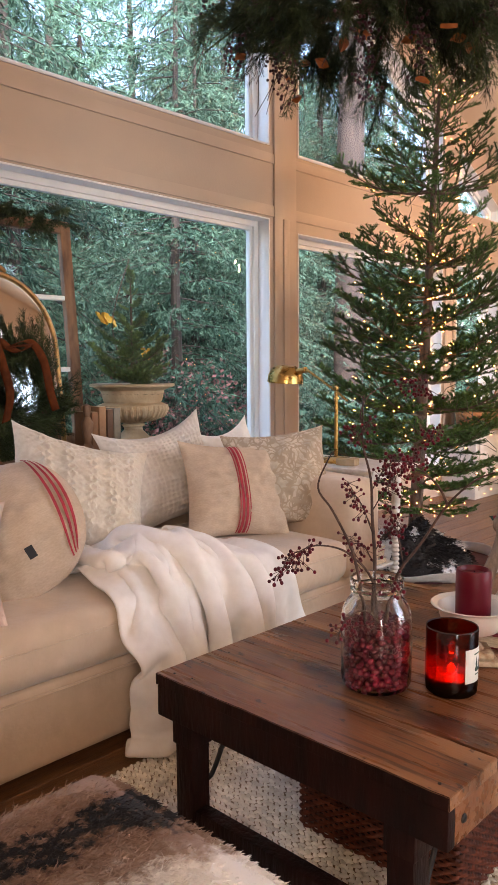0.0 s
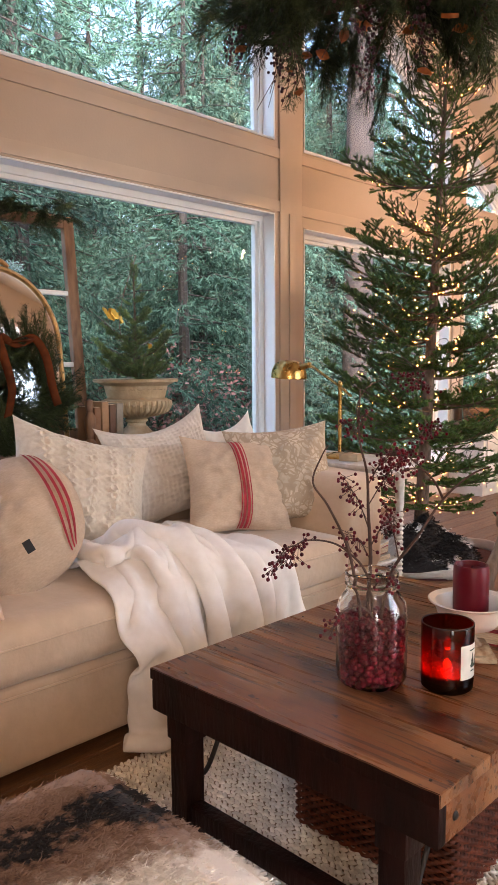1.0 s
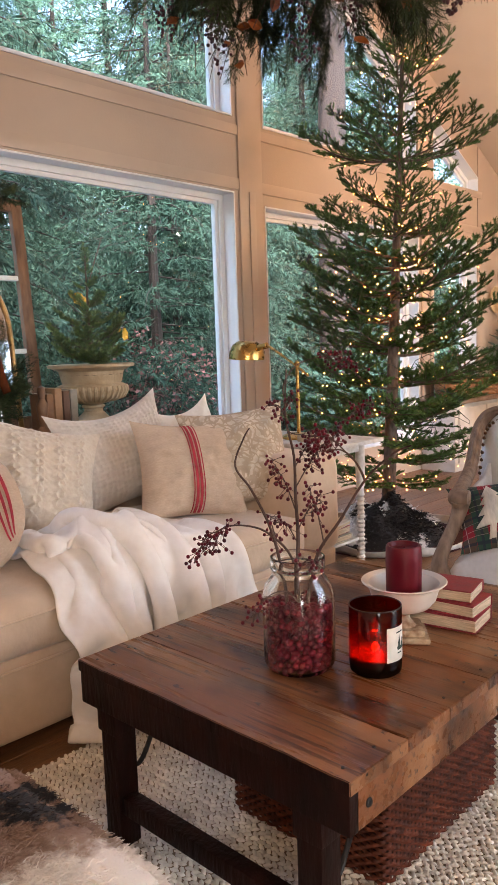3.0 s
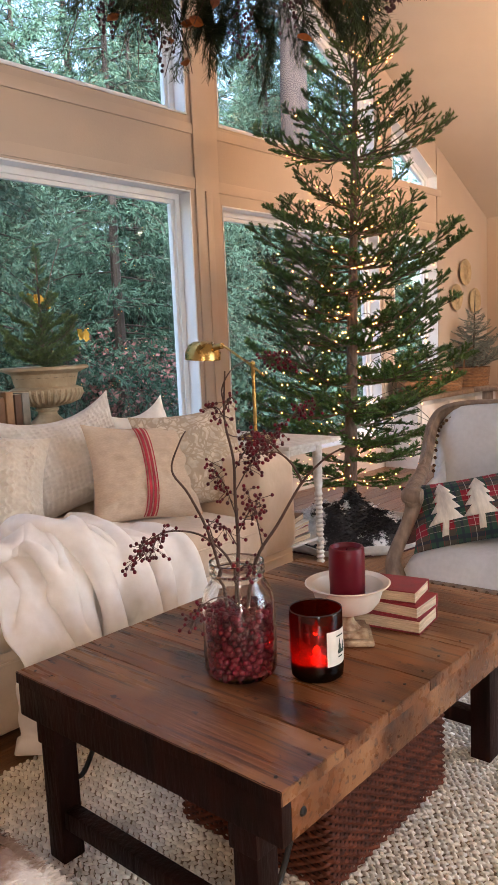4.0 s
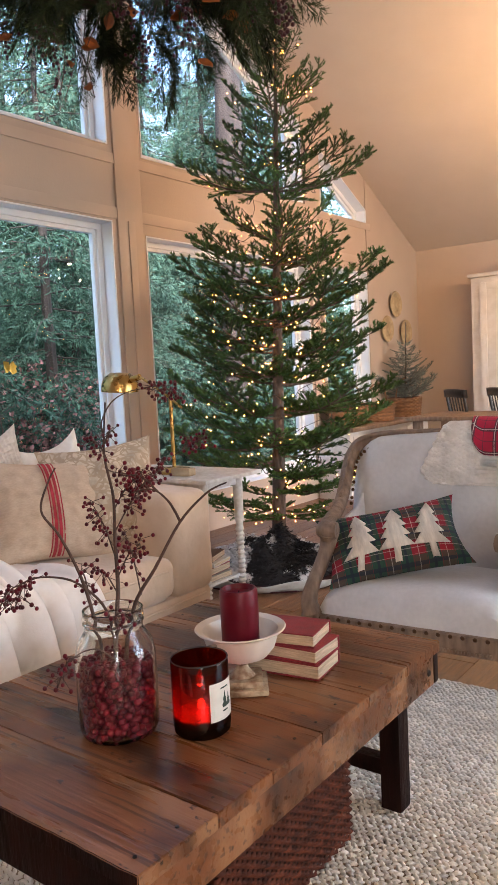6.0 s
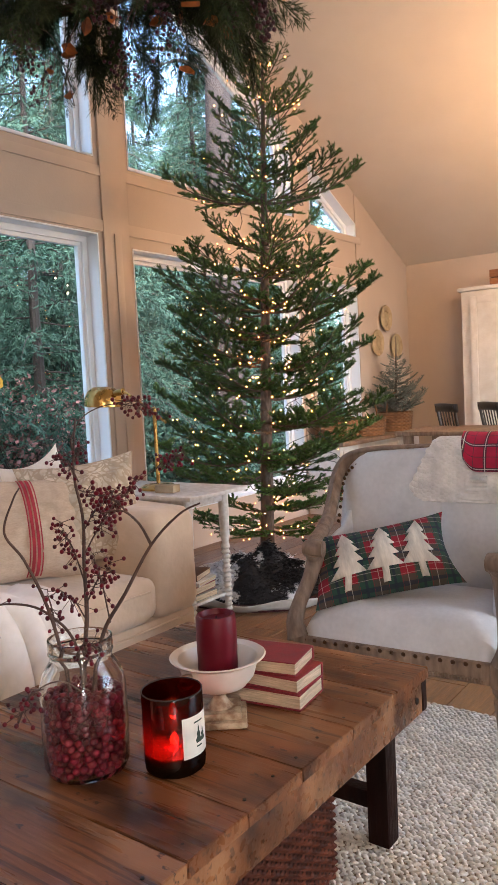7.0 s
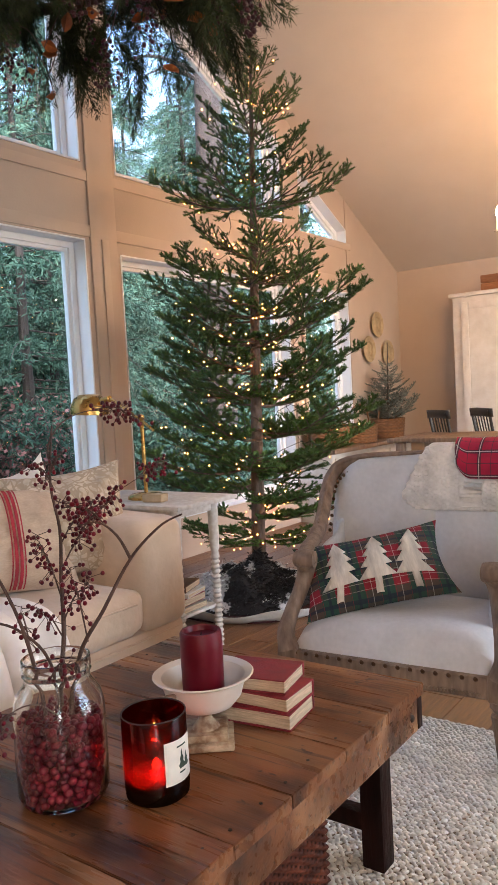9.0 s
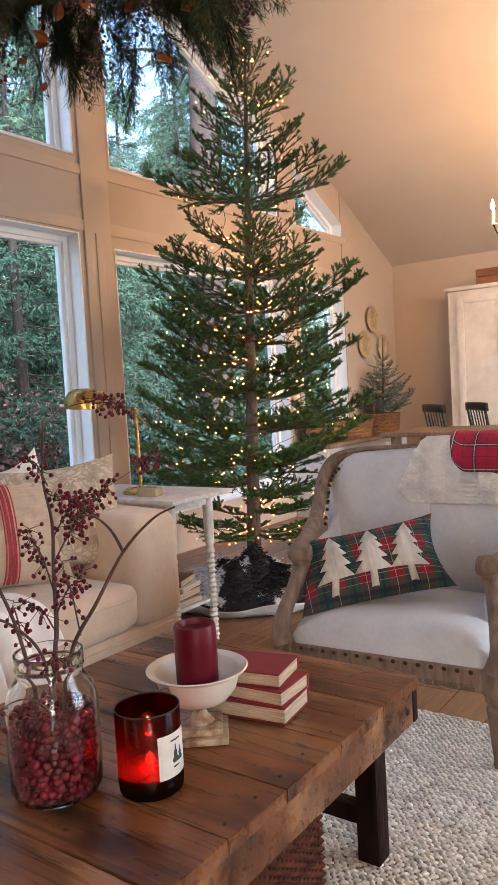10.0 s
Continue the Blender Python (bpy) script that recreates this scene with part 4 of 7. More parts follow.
def hairs(surface, count, length, width, flow, seed=1):
    """Short hairs that lie along flow; surface(u, v) gives a place."""
    rg = random.Random(seed)
    verts, faces = [], []
    for k in range(count):
        p = Vector(surface(rg.random(), rg.random()))
        d = (Vector(flow) + Vector((rg.gauss(0, 0.35), rg.gauss(0, 0.35), abs(rg.gauss(0.14, 0.07))))).normalized() * length * rg.uniform(0.6, 1.2)
        s = d.cross(Vector((0, 0, 1))).normalized() * width
        i = len(verts)
        verts.extend((p - s, p + s, p + d * 0.6 + s * 0.7, p + d + Vector((0, 0, -0.2 * length)), p + d * 0.6 - s * 0.7))
        faces.append((i, i + 1, i + 2, i + 3, i + 4))
    return verts, faces


BROWN, BLACK, WHITE = (0.25, 0.145, 0.10), (0.018, 0.015, 0.016), (0.84, 0.78, 0.72)
M_HIDE = hide_mat("brown_black_white_cow_hide", [(0.28, (0.40, 0.27, 0.20)), (0.42, BROWN), (0.445, BLACK), (0.485, BLACK), (0.52, BROWN), (0.585, (0.36, 0.25, 0.19)), (0.64, WHITE), (0.95, WHITE)], (0.986, -0.16, 0.0), 7.0, 0.24, 0.54)
OX0, OX1, OY0, OY1, OZ = -0.245, 0.245, 0.72, 1.385, 0.445


def otto_top(u, v):
    return (OX0 + (OX1 - OX0) * u, OY0 + (OY1 - OY0) * v, OZ + 0.002 + 0.012 * math.sin(math.pi * u) * math.sin(math.pi * v) - 0.02 * (abs(2 * u - 1) ** 8 + abs(2 * v - 1) ** 8))


ott = thing("ottoman", pose(0, 0, 0), "square ottoman covered in brown and white cow hide", "ottoman")
bm = soft_box(bm_new(), OX0, OX1, OY0, OY1, 0.10, OZ, 0.035, 0.01, 0.004, n=(20,), seed=3)
part("upholstery", bm, M_HIDE, ott)
hv, hf = hairs(otto_top, 70000, 0.021, 0.0007, (0.55, 0.45, 0.0))
tagged(raw_part("hair", hv, hf, M_HIDE, ott), kind="stuff")
hv, hf = hairs(lambda u, v: (OX0 + (OX1 - OX0) * u, OY1 - 0.004, 0.12 + (OZ - 0.14) * v), 5000, 0.034, 0.0011, (0.25, 0.35, -0.5), 4)
tagged(raw_part("hair", hv, hf, M_HIDE, ott), kind="stuff")
for x in (OX0 + 0.05, OX1 - 0.05):
    for y in (OY0 + 0.05, OY1 - 0.05):
        part("leg", lathe(bm_new(), [(0.018, 0.012), (0.025, 0.1), (0.025, 0.13), (0, 0.13)], 12, (x, y)), M_TABLE_DARK, ott)

# ---- wicker ----
M_WICKER = mat("dark_red_brown_wicker", (0.115, 0.030, 0.013), (0.04, 0.010, 0.005), 30, 0.6, spec=0.15, bump=0.3, bscale=90, island=0.35)
M_WICKER2 = mat("golden_brown_wicker", (0.30, 0.14, 0.055), (0.18, 0.08, 0.03), 30, 0.55, bump=0.3, bscale=90, island=0.3)


def wicker(path, z0, z1, rows, wave, amp, material, parent, flare=0.0):
    """Strands woven in and out round a closed outline of (x, y); flare: how much wider the top is."""
    pts = [Vector((*p, 0)) for p in path]
    lens = [0.0]
    loop = pts + [pts[0]]
    for a, b in zip(loop, loop[1:]):
        lens.append(lens[-1] + (b - a).length)
    total = lens[-1]
    steps = int(total / wave) // 2 * 8
    mid = sum(pts, Vector()) / len(pts)

    def at(s):
        s %= total
        i = max(k for k in range(len(lens) - 1) if lens[k] <= s + 1e-9)
        a, b = loop[i], loop[i + 1]
        p = a + (b - a) * ((s - lens[i]) / max(lens[i + 1] - lens[i], 1e-9))
        d = (b - a).normalized()
        return p, Vector((d.y, -d.x, 0))
    base = [at(total * k / steps) for k in range(steps)]
    h = (z1 - z0) / rows
    verts, faces = [], []
    for r in range(rows):
        z = z0 + (r + 0.5) * h
        grow = 1 + flare * (r / rows)
        b = len(verts)
        for k in range(steps):
            p, o = base[k]
            off = amp * math.sin(math.pi / 4 * k + math.pi * (r % 2))
            q = mid + (p - mid) * grow
            for dz, bulge in ((-0.52, -0.004), (0.0, 0.003), (0.52, -0.004)):
                v = q + o * (off + bulge)
                verts.append((v.x, v.y, z + dz * h))
        for k in range(steps):
            j = (k + 1) % steps
            for e in range(2):
                faces.append((b + 3 * k + e, b + 3 * j + e, b + 3 * j + e + 1, b + 3 * k + e + 1))
    ob = raw_part("woven_strand", verts, faces, material, parent, "", True)
    return tagged(ob, kind="stuff")


def rect(x0, x1, y0, y1, r=0.02):
    out = []
    for cx, cy, a0 in ((x1 - r, y0 + r, -90), (x1 - r, y1 - r, 0), (x0 + r, y1 - r, 90), (x0 + r, y0 + r, 180)):
        out += [(cx + r * math.cos(radians(a0 + a)), cy + r * math.sin(radians(a0 + a))) for a in (0, 45, 90)]
    return out


def oval(cx, cy, rx, ry, n=28):
    return [(cx + rx * math.cos(2 * math.pi * k / n), cy + ry * math.sin(2 * math.pi * k / n)) for k in range(n)]


bk = thing("wicker_basket", pose(0, 0, 0), "dark wicker storage basket under the coffee table", "basket")
wicker(rect(-0.275, 0.183, 2.02, 2.56), 0.016, 0.285, 28, 0.016, 0.004, M_WICKER, bk)
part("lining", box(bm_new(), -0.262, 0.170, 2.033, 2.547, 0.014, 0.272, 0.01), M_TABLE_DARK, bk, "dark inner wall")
part("rim", tube(bm_new(), [(x, y, 0.285) for x, y in rect(-0.275, 0.183, 2.02, 2.56)] + [(0.163, 2.02, 0.285)], 0.011, 8), M_WICKER, bk)

# ---- things on the coffee table ----
M_JAR = glass_mat("clear_jar_glass", (0.97, 0.99, 0.98))
jar = thing("glass_jar", pose(-0.022, 1.998, TZ + 0.002), "clear glass jar of red cranberries on the table", "jar")
prof = [(0, 0.0), (0.062, 0.0), (0.074, 0.006), (0.080, 0.02), (0.081, 0.10), (0.080, 0.165), (0.074, 0.190), (0.062, 0.208), (0.058, 0.215), (0.058, 0.226), (0.061, 0.229), (0.058, 0.233), (0.061, 0.238), (0.060, 0.254),
        (0.0565, 0.255), (0.0545, 0.250), (0.0545, 0.215), (0.058, 0.205), (0.0705, 0.187), (0.0765, 0.165), (0.0775, 0.10), (0.0765, 0.02), (0.070, 0.009), (0, 0.007)]
ob = part("body", lathe(bm_new(), prof, 48), M_JAR, jar, "clear glass", smooth=60)
ob.visible_shadow = False
rg = random.Random(8)
bm = bm_new()
berries = []
for layer in range(13):
    z = 0.017 + layer * 0.0108
    for ring in range(5):
        r = 0.0665 - ring * 0.0148
        n = max(1, int(2 * math.pi * r / 0.0145))
        for k in range(n):
            a = 2 * math.pi * (k + 0.5 * (layer % 2)) / n + rg.uniform(-0.1, 0.1)
            berries.append((r * math.cos(a) + rg.uniform(-0.002, 0.002), r * math.sin(a) + rg.uniform(-0.002, 0.002), z + rg.uniform(-0.003, 0.003)))
one = bm_new()
bmesh.ops.create_icosphere(one, subdivisions=2, radius=0.0078)
bv, bf = [v.co.copy() for v in one.verts], [[v.index for v in f.verts] for f in one.faces]
one.free()


def clump(places, size=1.0, squash=1.0, seed=0):
    rq = random.Random(seed)
    verts, faces = [], []
    for p in places:
        s, i = size * rq.uniform(0.82, 1.15), len(verts)
        verts.extend(Vector((c.x * s, c.y * s, c.z * s * squash)) + Vector(p) for c in bv)
        faces.extend([j + i for j in f] for f in bf)
    return verts, faces


v, f = clump(berries)
tagged(raw_part("cranberry", v, f, M_BERRY, jar, "dark red cranberries", True), kind="stuff")


def berry_branch(pts, r0, clusters, label, seed):
    """A bare twig in the jar with fine side stalks and hanging red berries."""
    rq = random.Random(seed)
    root = thing("berry_branch", pose(0, 0, 0), label, "branch", "berry branches in the jar")
    line = curve_pts(pts, 6)
    rad = [r0 * (1 - 0.7 * k / len(line)) for k in range(len(line))]
    part("stem", tube(bm_new(), line, rad, 8), M_TWIG, root)
    bm, spots = bm_new(), []
    for start, end, n in clusters:
        a, b = Vector(start), Vector(end)
        path = curve_pts([a, a.lerp(b, 0.5) + Vector((0, 0, 0.02)), b], 5)
        tube(bm, path, 0.0016, 5)
        for k in range(n * 2):
            p = a.lerp(b, rq.uniform(0.25, 1.05)) + Vector((0, 0, 0.015))
            q = p + Vector((rq.gauss(0, 0.014), rq.gauss(0, 0.014), rq.uniform(-0.028, 0.014)))
            tube(bm, [p, q], 0.0007, 4)
            spots.append(q)
    tagged(part("stalk", bm, M_TWIG, root), kind="stuff")
    v, f = clump(spots, 0.52, 1.1, seed)
    tagged(raw_part("berry", v, f, M_BERRY, root, "dark red berries", True), kind="stuff")
    return root


# ways across the picture at the jar: right (ex) and up
JC = Vector((-0.022, 1.998, 0))
EX = Vector((0.81, 0.58, 0))


def jp(r, z, depth=0.0):
    return tuple(JC + EX * r + Vector((-0.58, 0.81, 0)) * depth + Vector((0, 0, z)))


def bp(r, z, depth=0.0):
    """As jp, leaning away from the sofa side with its height."""
    return jp(r - 0.012 * (z - 0.5) / 0.6, z, depth + 0.19 * (z - 0.5) / 0.6)


berry_branch([bp(0.0, 0.50), bp(-0.005, 0.64), bp(0.002, 0.74), bp(-0.002, 0.84), bp(-0.004, 0.93), bp(-0.022, 1.02), bp(-0.018, 1.13)], 0.0058,
             [(bp(-0.012, 1.0), bp(-0.06, 1.045, 0.02), 9), (bp(-0.02, 1.04), bp(0.005, 1.06), 8), (bp(0, 0.86), bp(0.105, 0.985, -0.02), 34), (bp(0, 0.80), bp(-0.055, 0.90, 0.03), 22), (bp(0, 0.76), bp(0.06, 0.83, -0.03), 14), (bp(-0.004, 0.9), bp(0.06, 0.965, 0.02), 22),
              (bp(-0.002, 0.74), bp(-0.05, 0.78), 10)], "upright twig of red berries standing in the jar", 1)
berry_branch([jp(0.01, 0.50, 0.01), jp(0.02, 0.62), jp(0.045, 0.73), (jp(0.095, 0.81, -0.02)), jp(0.15, 0.90, -0.03), jp(0.205, 0.955, -0.04), jp(0.245, 0.975, -0.05)], 0.005,
             [(jp(0.06, 0.75), jp(0.03, 0.86, 0.03), 10)], "bare forked twig leaning out of the jar", 2)
berry_branch([jp(0.15, 0.90, -0.03), jp(0.13, 0.94, -0.03), jp(0.10, 0.965, -0.03), jp(0.06, 0.96, -0.02)], 0.003, [(jp(0.12, 0.95, -0.03), jp(0.03, 0.99, 0), 16)], "thin curved side twig with berries", 3)
berry_branch([jp(-0.01, 0.50), jp(-0.03, 0.66), jp(-0.055, 0.78), jp(-0.10, 0.87, 0.02), jp(-0.135, 0.925, 0.02), jp(-0.115, 0.985, 0.02), jp(-0.10, 1.01, 0.02)], 0.0042,
             [(jp(-0.04, 0.70), jp(-0.06, 0.80, 0.02), 8)], "thin bare twig leaning out of the jar", 4)
berry_branch([jp(0.0, 0.52), jp(-0.005, 0.70), jp(-0.06, 0.775), jp(-0.12, 0.80, -0.02), jp(-0.17, 0.79, -0.03), jp(-0.205, 0.745, -0.04)], 0.0034,
             [(jp(-0.14, 0.80, -0.02), jp(-0.185, 0.745, -0.03), 14), (jp(-0.17, 0.79, -0.03), jp(-0.225, 0.72, -0.04), 18)], "low drooping twig of red berries", 5)
berry_branch([jp(0.02, 0.6), jp(-0.02, 0.66, -0.05), jp(-0.06, 0.66, -0.085), jp(-0.09, 0.62, -0.11)], 0.002, [(jp(-0.05, 0.66, -0.08), jp(-0.09, 0.61, -0.11), 12), (jp(0.0, 0.70, -0.05), jp(0.05, 0.73, -0.08), 8)], "short twig of berries against the jar", 6)
berry_branch([bp(-0.02, 1.05), bp(-0.026, 1.09, 0.0), bp(0.0, 1.135, 0.01), bp(0.05, 1.155, 0.02), bp(0.10, 1.15, 0.03)], 0.0022, [(bp(0.06, 1.155, 0.02), bp(0.15, 1.125, 0.04), 26)], "fine arching twig with a berry cluster", 7)
berry_branch([bp(-0.02, 0.99), bp(0.0, 0.975, 0.03), bp(0.06, 0.97, 0.08), bp(0.12, 1.0, 0.13), bp(0.16, 1.02, 0.16)], 0.0016, [(bp(0.13, 1.005, 0.14), bp(0.19, 1.02, 0.18), 18)], "fine trailing twig with a far berry cluster", 8)



def cup_mat():
    """Dark red frosted glass: glows where a flame stands behind it, and lets some red light through."""
    m = bpy.data.materials.new("dark_red_glass")
    m.use_nodes = True
    nt, n = m.node_tree, m.node_tree.nodes
    n.remove(n["Principled BSDF"])
    tl, tr, gl, a, b = (n.new("ShaderNode" + k) for k in ("BsdfTranslucent", "BsdfTransparent", "BsdfGlossy", "MixShader", "MixShader"))
    tl.inputs["Color"].default_value = (0.024, 0.0003, 0.0002, 1)
    tr.inputs["Color"].default_value = (0.12, 0.0012, 0.0006, 1)
    gl.inputs["Roughness"].default_value = 0.06
    a.inputs[0].default_value = 0.35
    nt.links.new(tl.outputs[0], a.inputs[1])
    nt.links.new(tr.outputs[0], a.inputs[2])
    b.inputs[0].default_value = 0.05
    nt.links.new(a.outputs[0], b.inputs[1])
    nt.links.new(gl.outputs[0], b.inputs[2])
    nt.links.new(b.outputs[0], n["Material Output"].inputs["Surface"])
    return m


M_CUP = cup_mat()
M_WAXR = mat("burgundy_candle_wax", (0.13, 0.003, 0.012), (0.095, 0.002, 0.008), 20, 0.4, bump=0.06, bscale=40, spec=0.25)
M_WAXH = mat("glowing_red_wax", (0.5, 0.05, 0.03), None, 20, 0.5, thin=0.3)
M_FLAME = mat("candle_flame", (1, 0.6, 0.2), None, 10, 0.5, glow=(1.0, 0.42, 0.10), power=12.0)
M_LABEL = mat("cream_paper_label", (0.72, 0.68, 0.60), (0.66, 0.62, 0.54), 60, 0.8)
M_INK = mat("dark_green_ink", (0.03, 0.05, 0.035), None, 60, 0.8)
cup = thing("jar_candle", pose(0.118, 2.090, TZ + 0.002), "lit candle in a dark red glass cup", "candle")
prof = [(0, 0.0), (0.050, 0.0), (0.056, 0.005), (0.0575, 0.02), (0.0575, 0.146), (0.0565, 0.149)]
part("cup", lathe(bm_new(), prof, 48), M_CUP, cup, "dark red glass", smooth=50)
part("rim", tube(bm_new(), [(0.0565 * math.cos(a), 0.0565 * math.sin(a), 0.149) for a in np.linspace(0, 2 * math.pi, 41)], 0.0014, 6), M_BLACKTAG, cup, "dark glass rim")
part("wax", lathe(bm_new(), [(0, 0.0195), (0.0515, 0.0205), (0.0525, 0.035), (0.051, 0.037), (0.0, 0.036)], 32), M_WAXH, cup, "red wax")
part("wick", tube(bm_new(), [(0, 0, 0.036), (0.001, 0, 0.048)], 0.0012, 6), M_BLACKTAG, cup)
part("flame", lathe(bm_new(), [(0, 0.040), (0.007, 0.045), (0.009, 0.051), (0.006, 0.059), (0, 0.066)], 12), M_FLAME, cup, "small candle flame")
lamp("candle_light", (0.118, 2.090, TZ + 0.046), 1.0, 0.006, (1.0, 0.38, 0.12))
bm = bm_new()
LA = radians(4)
loop_sheet(bm, [[(0.0582 * math.cos(LA + a), 0.0582 * math.sin(LA + a), z) for a in np.linspace(-0.62, 0.62, 13)] for z in (0.036, 0.112)])
part("label", bm, M_LABEL, cup, "cream paper label with two dark firs")
for c, h in ((-0.02, 0.034), (0.2, 0.026)):
    bm = bm_new()
    rows = []
    for k in range(7):
        w = 0.16 * (1 - k / 6) * (1.0 if k % 2 else 0.62) + 0.004
        rows.append([(0.0589 * math.cos(LA + c + a), 0.0589 * math.sin(LA + c + a), 0.060 + h * k / 6) for a in (-w, 0, w)])
    loop_sheet(bm, rows)
    part("fir_mark", bm, M_INK, cup, "printed dark fir shape")
for k, (w, z) in enumerate(((0.2, 0.098), (0.13, 0.052))):
    bm = bm_new()
    loop_sheet(bm, [[(0.0589 * math.cos(LA + a), 0.0589 * math.sin(LA + a), q) for a in (-w, 0, w)] for q in (z, z + 0.003)])
    part("print_bar", bm, M_INK, cup)

M_CHINA = mat("chalky_white_china", (0.72, 0.66, 0.58), (0.64, 0.57, 0.48), 16, 0.4, big=0.1, bump=0.05)
M_PLINTH = mat("chipped_gilt_wood", (0.44, 0.34, 0.22), (0.22, 0.12, 0.06), 45, 0.6, bump=0.5, bscale=80, contrast=0.3)
ped = thing("candle_pedestal", pose(0.066, 2.292, TZ + 0.002, 0, 0, 38), "pale pedestal dish on a chipped square foot", "dish")
bm = bm_new()
box(bm, -0.056, 0.056, -0.056, 0.056, 0, 0.014, 0.004)
box(bm, -0.045, 0.045, -0.045, 0.045, 0.014, 0.030, 0.006)
part("foot", bm, M_PLINTH, ped, "chipped square wooden foot")
part("stem", lathe(bm_new(), [(0.03, 0.028), (0.024, 0.036), (0.015, 0.046), (0.013, 0.056), (0.02, 0.062), (0.02, 0.068), (0.016, 0.072)], 24), M_PLINTH, ped)
part("bowl", lathe(bm_new(), [(0, 0.066), (0.034, 0.067), (0.060, 0.078), (0.076, 0.097), (0.083, 0.120), (0.088, 0.132), (0.100, 0.138), (0.103, 0.141), (0.100, 0.143), (0.085, 0.137), (0.078, 0.120), (0.070, 0.099), (0.056, 0.0895), (0.0, 0.088)], 48), M_CHINA, ped)
M_SILVER = mat("worn_silver", (0.5, 0.44, 0.36), (0.25, 0.2, 0.15), 40, 0.3, metal=0.9)
for a in (-130, 50):
    c = Vector((math.cos(radians(a)), math.sin(radians(a)), 0))
    part("handle", tube(bm_new(), curve_pts([c * 0.086 + Vector((0, 0, 0.122)), c * 0.115 + Vector((0, 0, 0.126)), c * 0.118 + Vector((0, 0, 0.108)), c * 0.096 + Vector((0, 0, 0.102)), c * 0.078 + Vector((0, 0, 0.108))], 5), 0.006, 8), M_SILVER, ped, "small worn silver handle")
pc = thing("pillar_candle", pose(0.066, 2.292, TZ + 0.091), "unlit burgundy pillar candle on the dish", "candle")
part("wax", lathe(bm_new(), [(0, 0.001), (0.041, 0.001), (0.0425, 0.004), (0.0425, 0.05), (0.0435, 0.10), (0.0425, 0.136), (0.040, 0.141), (0.036, 0.141), (0.032, 0.130), (0, 0.126)], 40), M_WAXR, pc)
part("wick", tube(bm_new(), [(0, 0, 0.126), (0.002, 0, 0.136)], 0.0013, 6), M_BLACKTAG, pc)

M_COVER = mat("faded_red_book_cloth", (0.25, 0.016, 0.026), (0.17, 0.011, 0.018), 50, 0.7, bump=0.2, bscale=400, rnd=0.18, big=0.15)
M_PAGE = mat("aged_page_edges", (0.62, 0.50, 0.35), (0.50, 0.38, 0.25), 90, 0.9, bump=0.4, bscale=60, stretch=(1, 1, 14))
z = TZ + 0.002
for w, d, h, rz, dx, dy, lab in ((0.195, 0.125, 0.036, 8, 0, 0, "thick old red cloth book lying at the bottom"), (0.185, 0.122, 0.032, 4, 0.002, 0.006, "old red cloth book lying in a stack"), (0.165, 0.118, 0.031, 12, -0.006, 0.006, "old red cloth book lying on top")):
    b = thing("book", pose(0.092 + dx, 2.452 + dy, z, 0, 0, 180 + rz), lab, "book", "stacked red books")
    part("page_block", box(bm_new(), -w / 2 + 0.002, w / 2 - 0.004, -d / 2 + 0.003, d / 2 - 0.004, 0.003, h - 0.003, 0.001, 1), M_PAGE, b, "aged cream page edges")
    bm = bm_new()
    box(bm, -w / 2, w / 2, -d / 2, d / 2, 0, 0.003, 0.001, 1)
    box(bm, -w / 2, w / 2, -d / 2, d / 2, h - 0.003, h, 0.001, 1)
    part("cover", bm, M_COVER, b)
    part("spine", box(bm_new(), -w / 2, w / 2, -d / 2 - 0.003, -d / 2 + 0.002, 0.0005, h - 0.0005, 0.0015, 2), M_COVER, b)
    z += h + 0.0005


# ---- things on the armchair ----
def plaid_mat(name, base, lines):
    """Woven checks: each of lines is (axis, period, from, to, colour, weight)."""
    m = mat(name, base, tuple(c * 0.85 for c in base), 80, 0.9, bump=0.2, bscale=300)
    nt, n = m.node_tree, m.node_tree.nodes
    p = n["Principled BSDF"]
    col = p.inputs["Base Color"].links[0].from_socket
    tc, sep = n.new("ShaderNodeTexCoord"), n.new("ShaderNodeSeparateXYZ")
    nt.links.new(tc.outputs["UV"], sep.inputs[0])
    for ax, period, a, b, c, w in lines:
        d, fr, lo, hi_, both, mix = (n.new("ShaderNode" + k) for k in ("Math", "Math", "Math", "Math", "Math", "Mix"))
        d.operation, d.inputs[1].default_value = "DIVIDE", period
        fr.operation = "FRACT"
        lo.operation, lo.inputs[1].default_value = "GREATER_THAN", a
        hi_.operation, hi_.inputs[1].default_value = "LESS_THAN", b
        both.operation = "MULTIPLY"
        nt.links.new(sep.outputs[ax], d.inputs[0])
        nt.links.new(d.outputs[0], fr.inputs[0])
        nt.links.new(fr.outputs[0], lo.inputs[0])
        nt.links.new(fr.outputs[0], hi_.inputs[0])
        nt.links.new(lo.outputs[0], both.inputs[0])
        nt.links.new(hi_.outputs[0], both.inputs[1])
        wt = n.new("ShaderNodeMath")
        wt.operation, wt.inputs[1].default_value = "MULTIPLY", w
        nt.links.new(both.outputs[0], wt.inputs[0])
        mix.data_type = "RGBA"
        nt.links.new(wt.outputs[0], mix.inputs["Factor"])
        nt.links.new(col, mix.inputs["A"])
        mix.inputs["B"].default_value = (*c, 1)
        col = mix.outputs["Result"]
    nt.links.new(col, p.inputs["Base Color"])
    return m


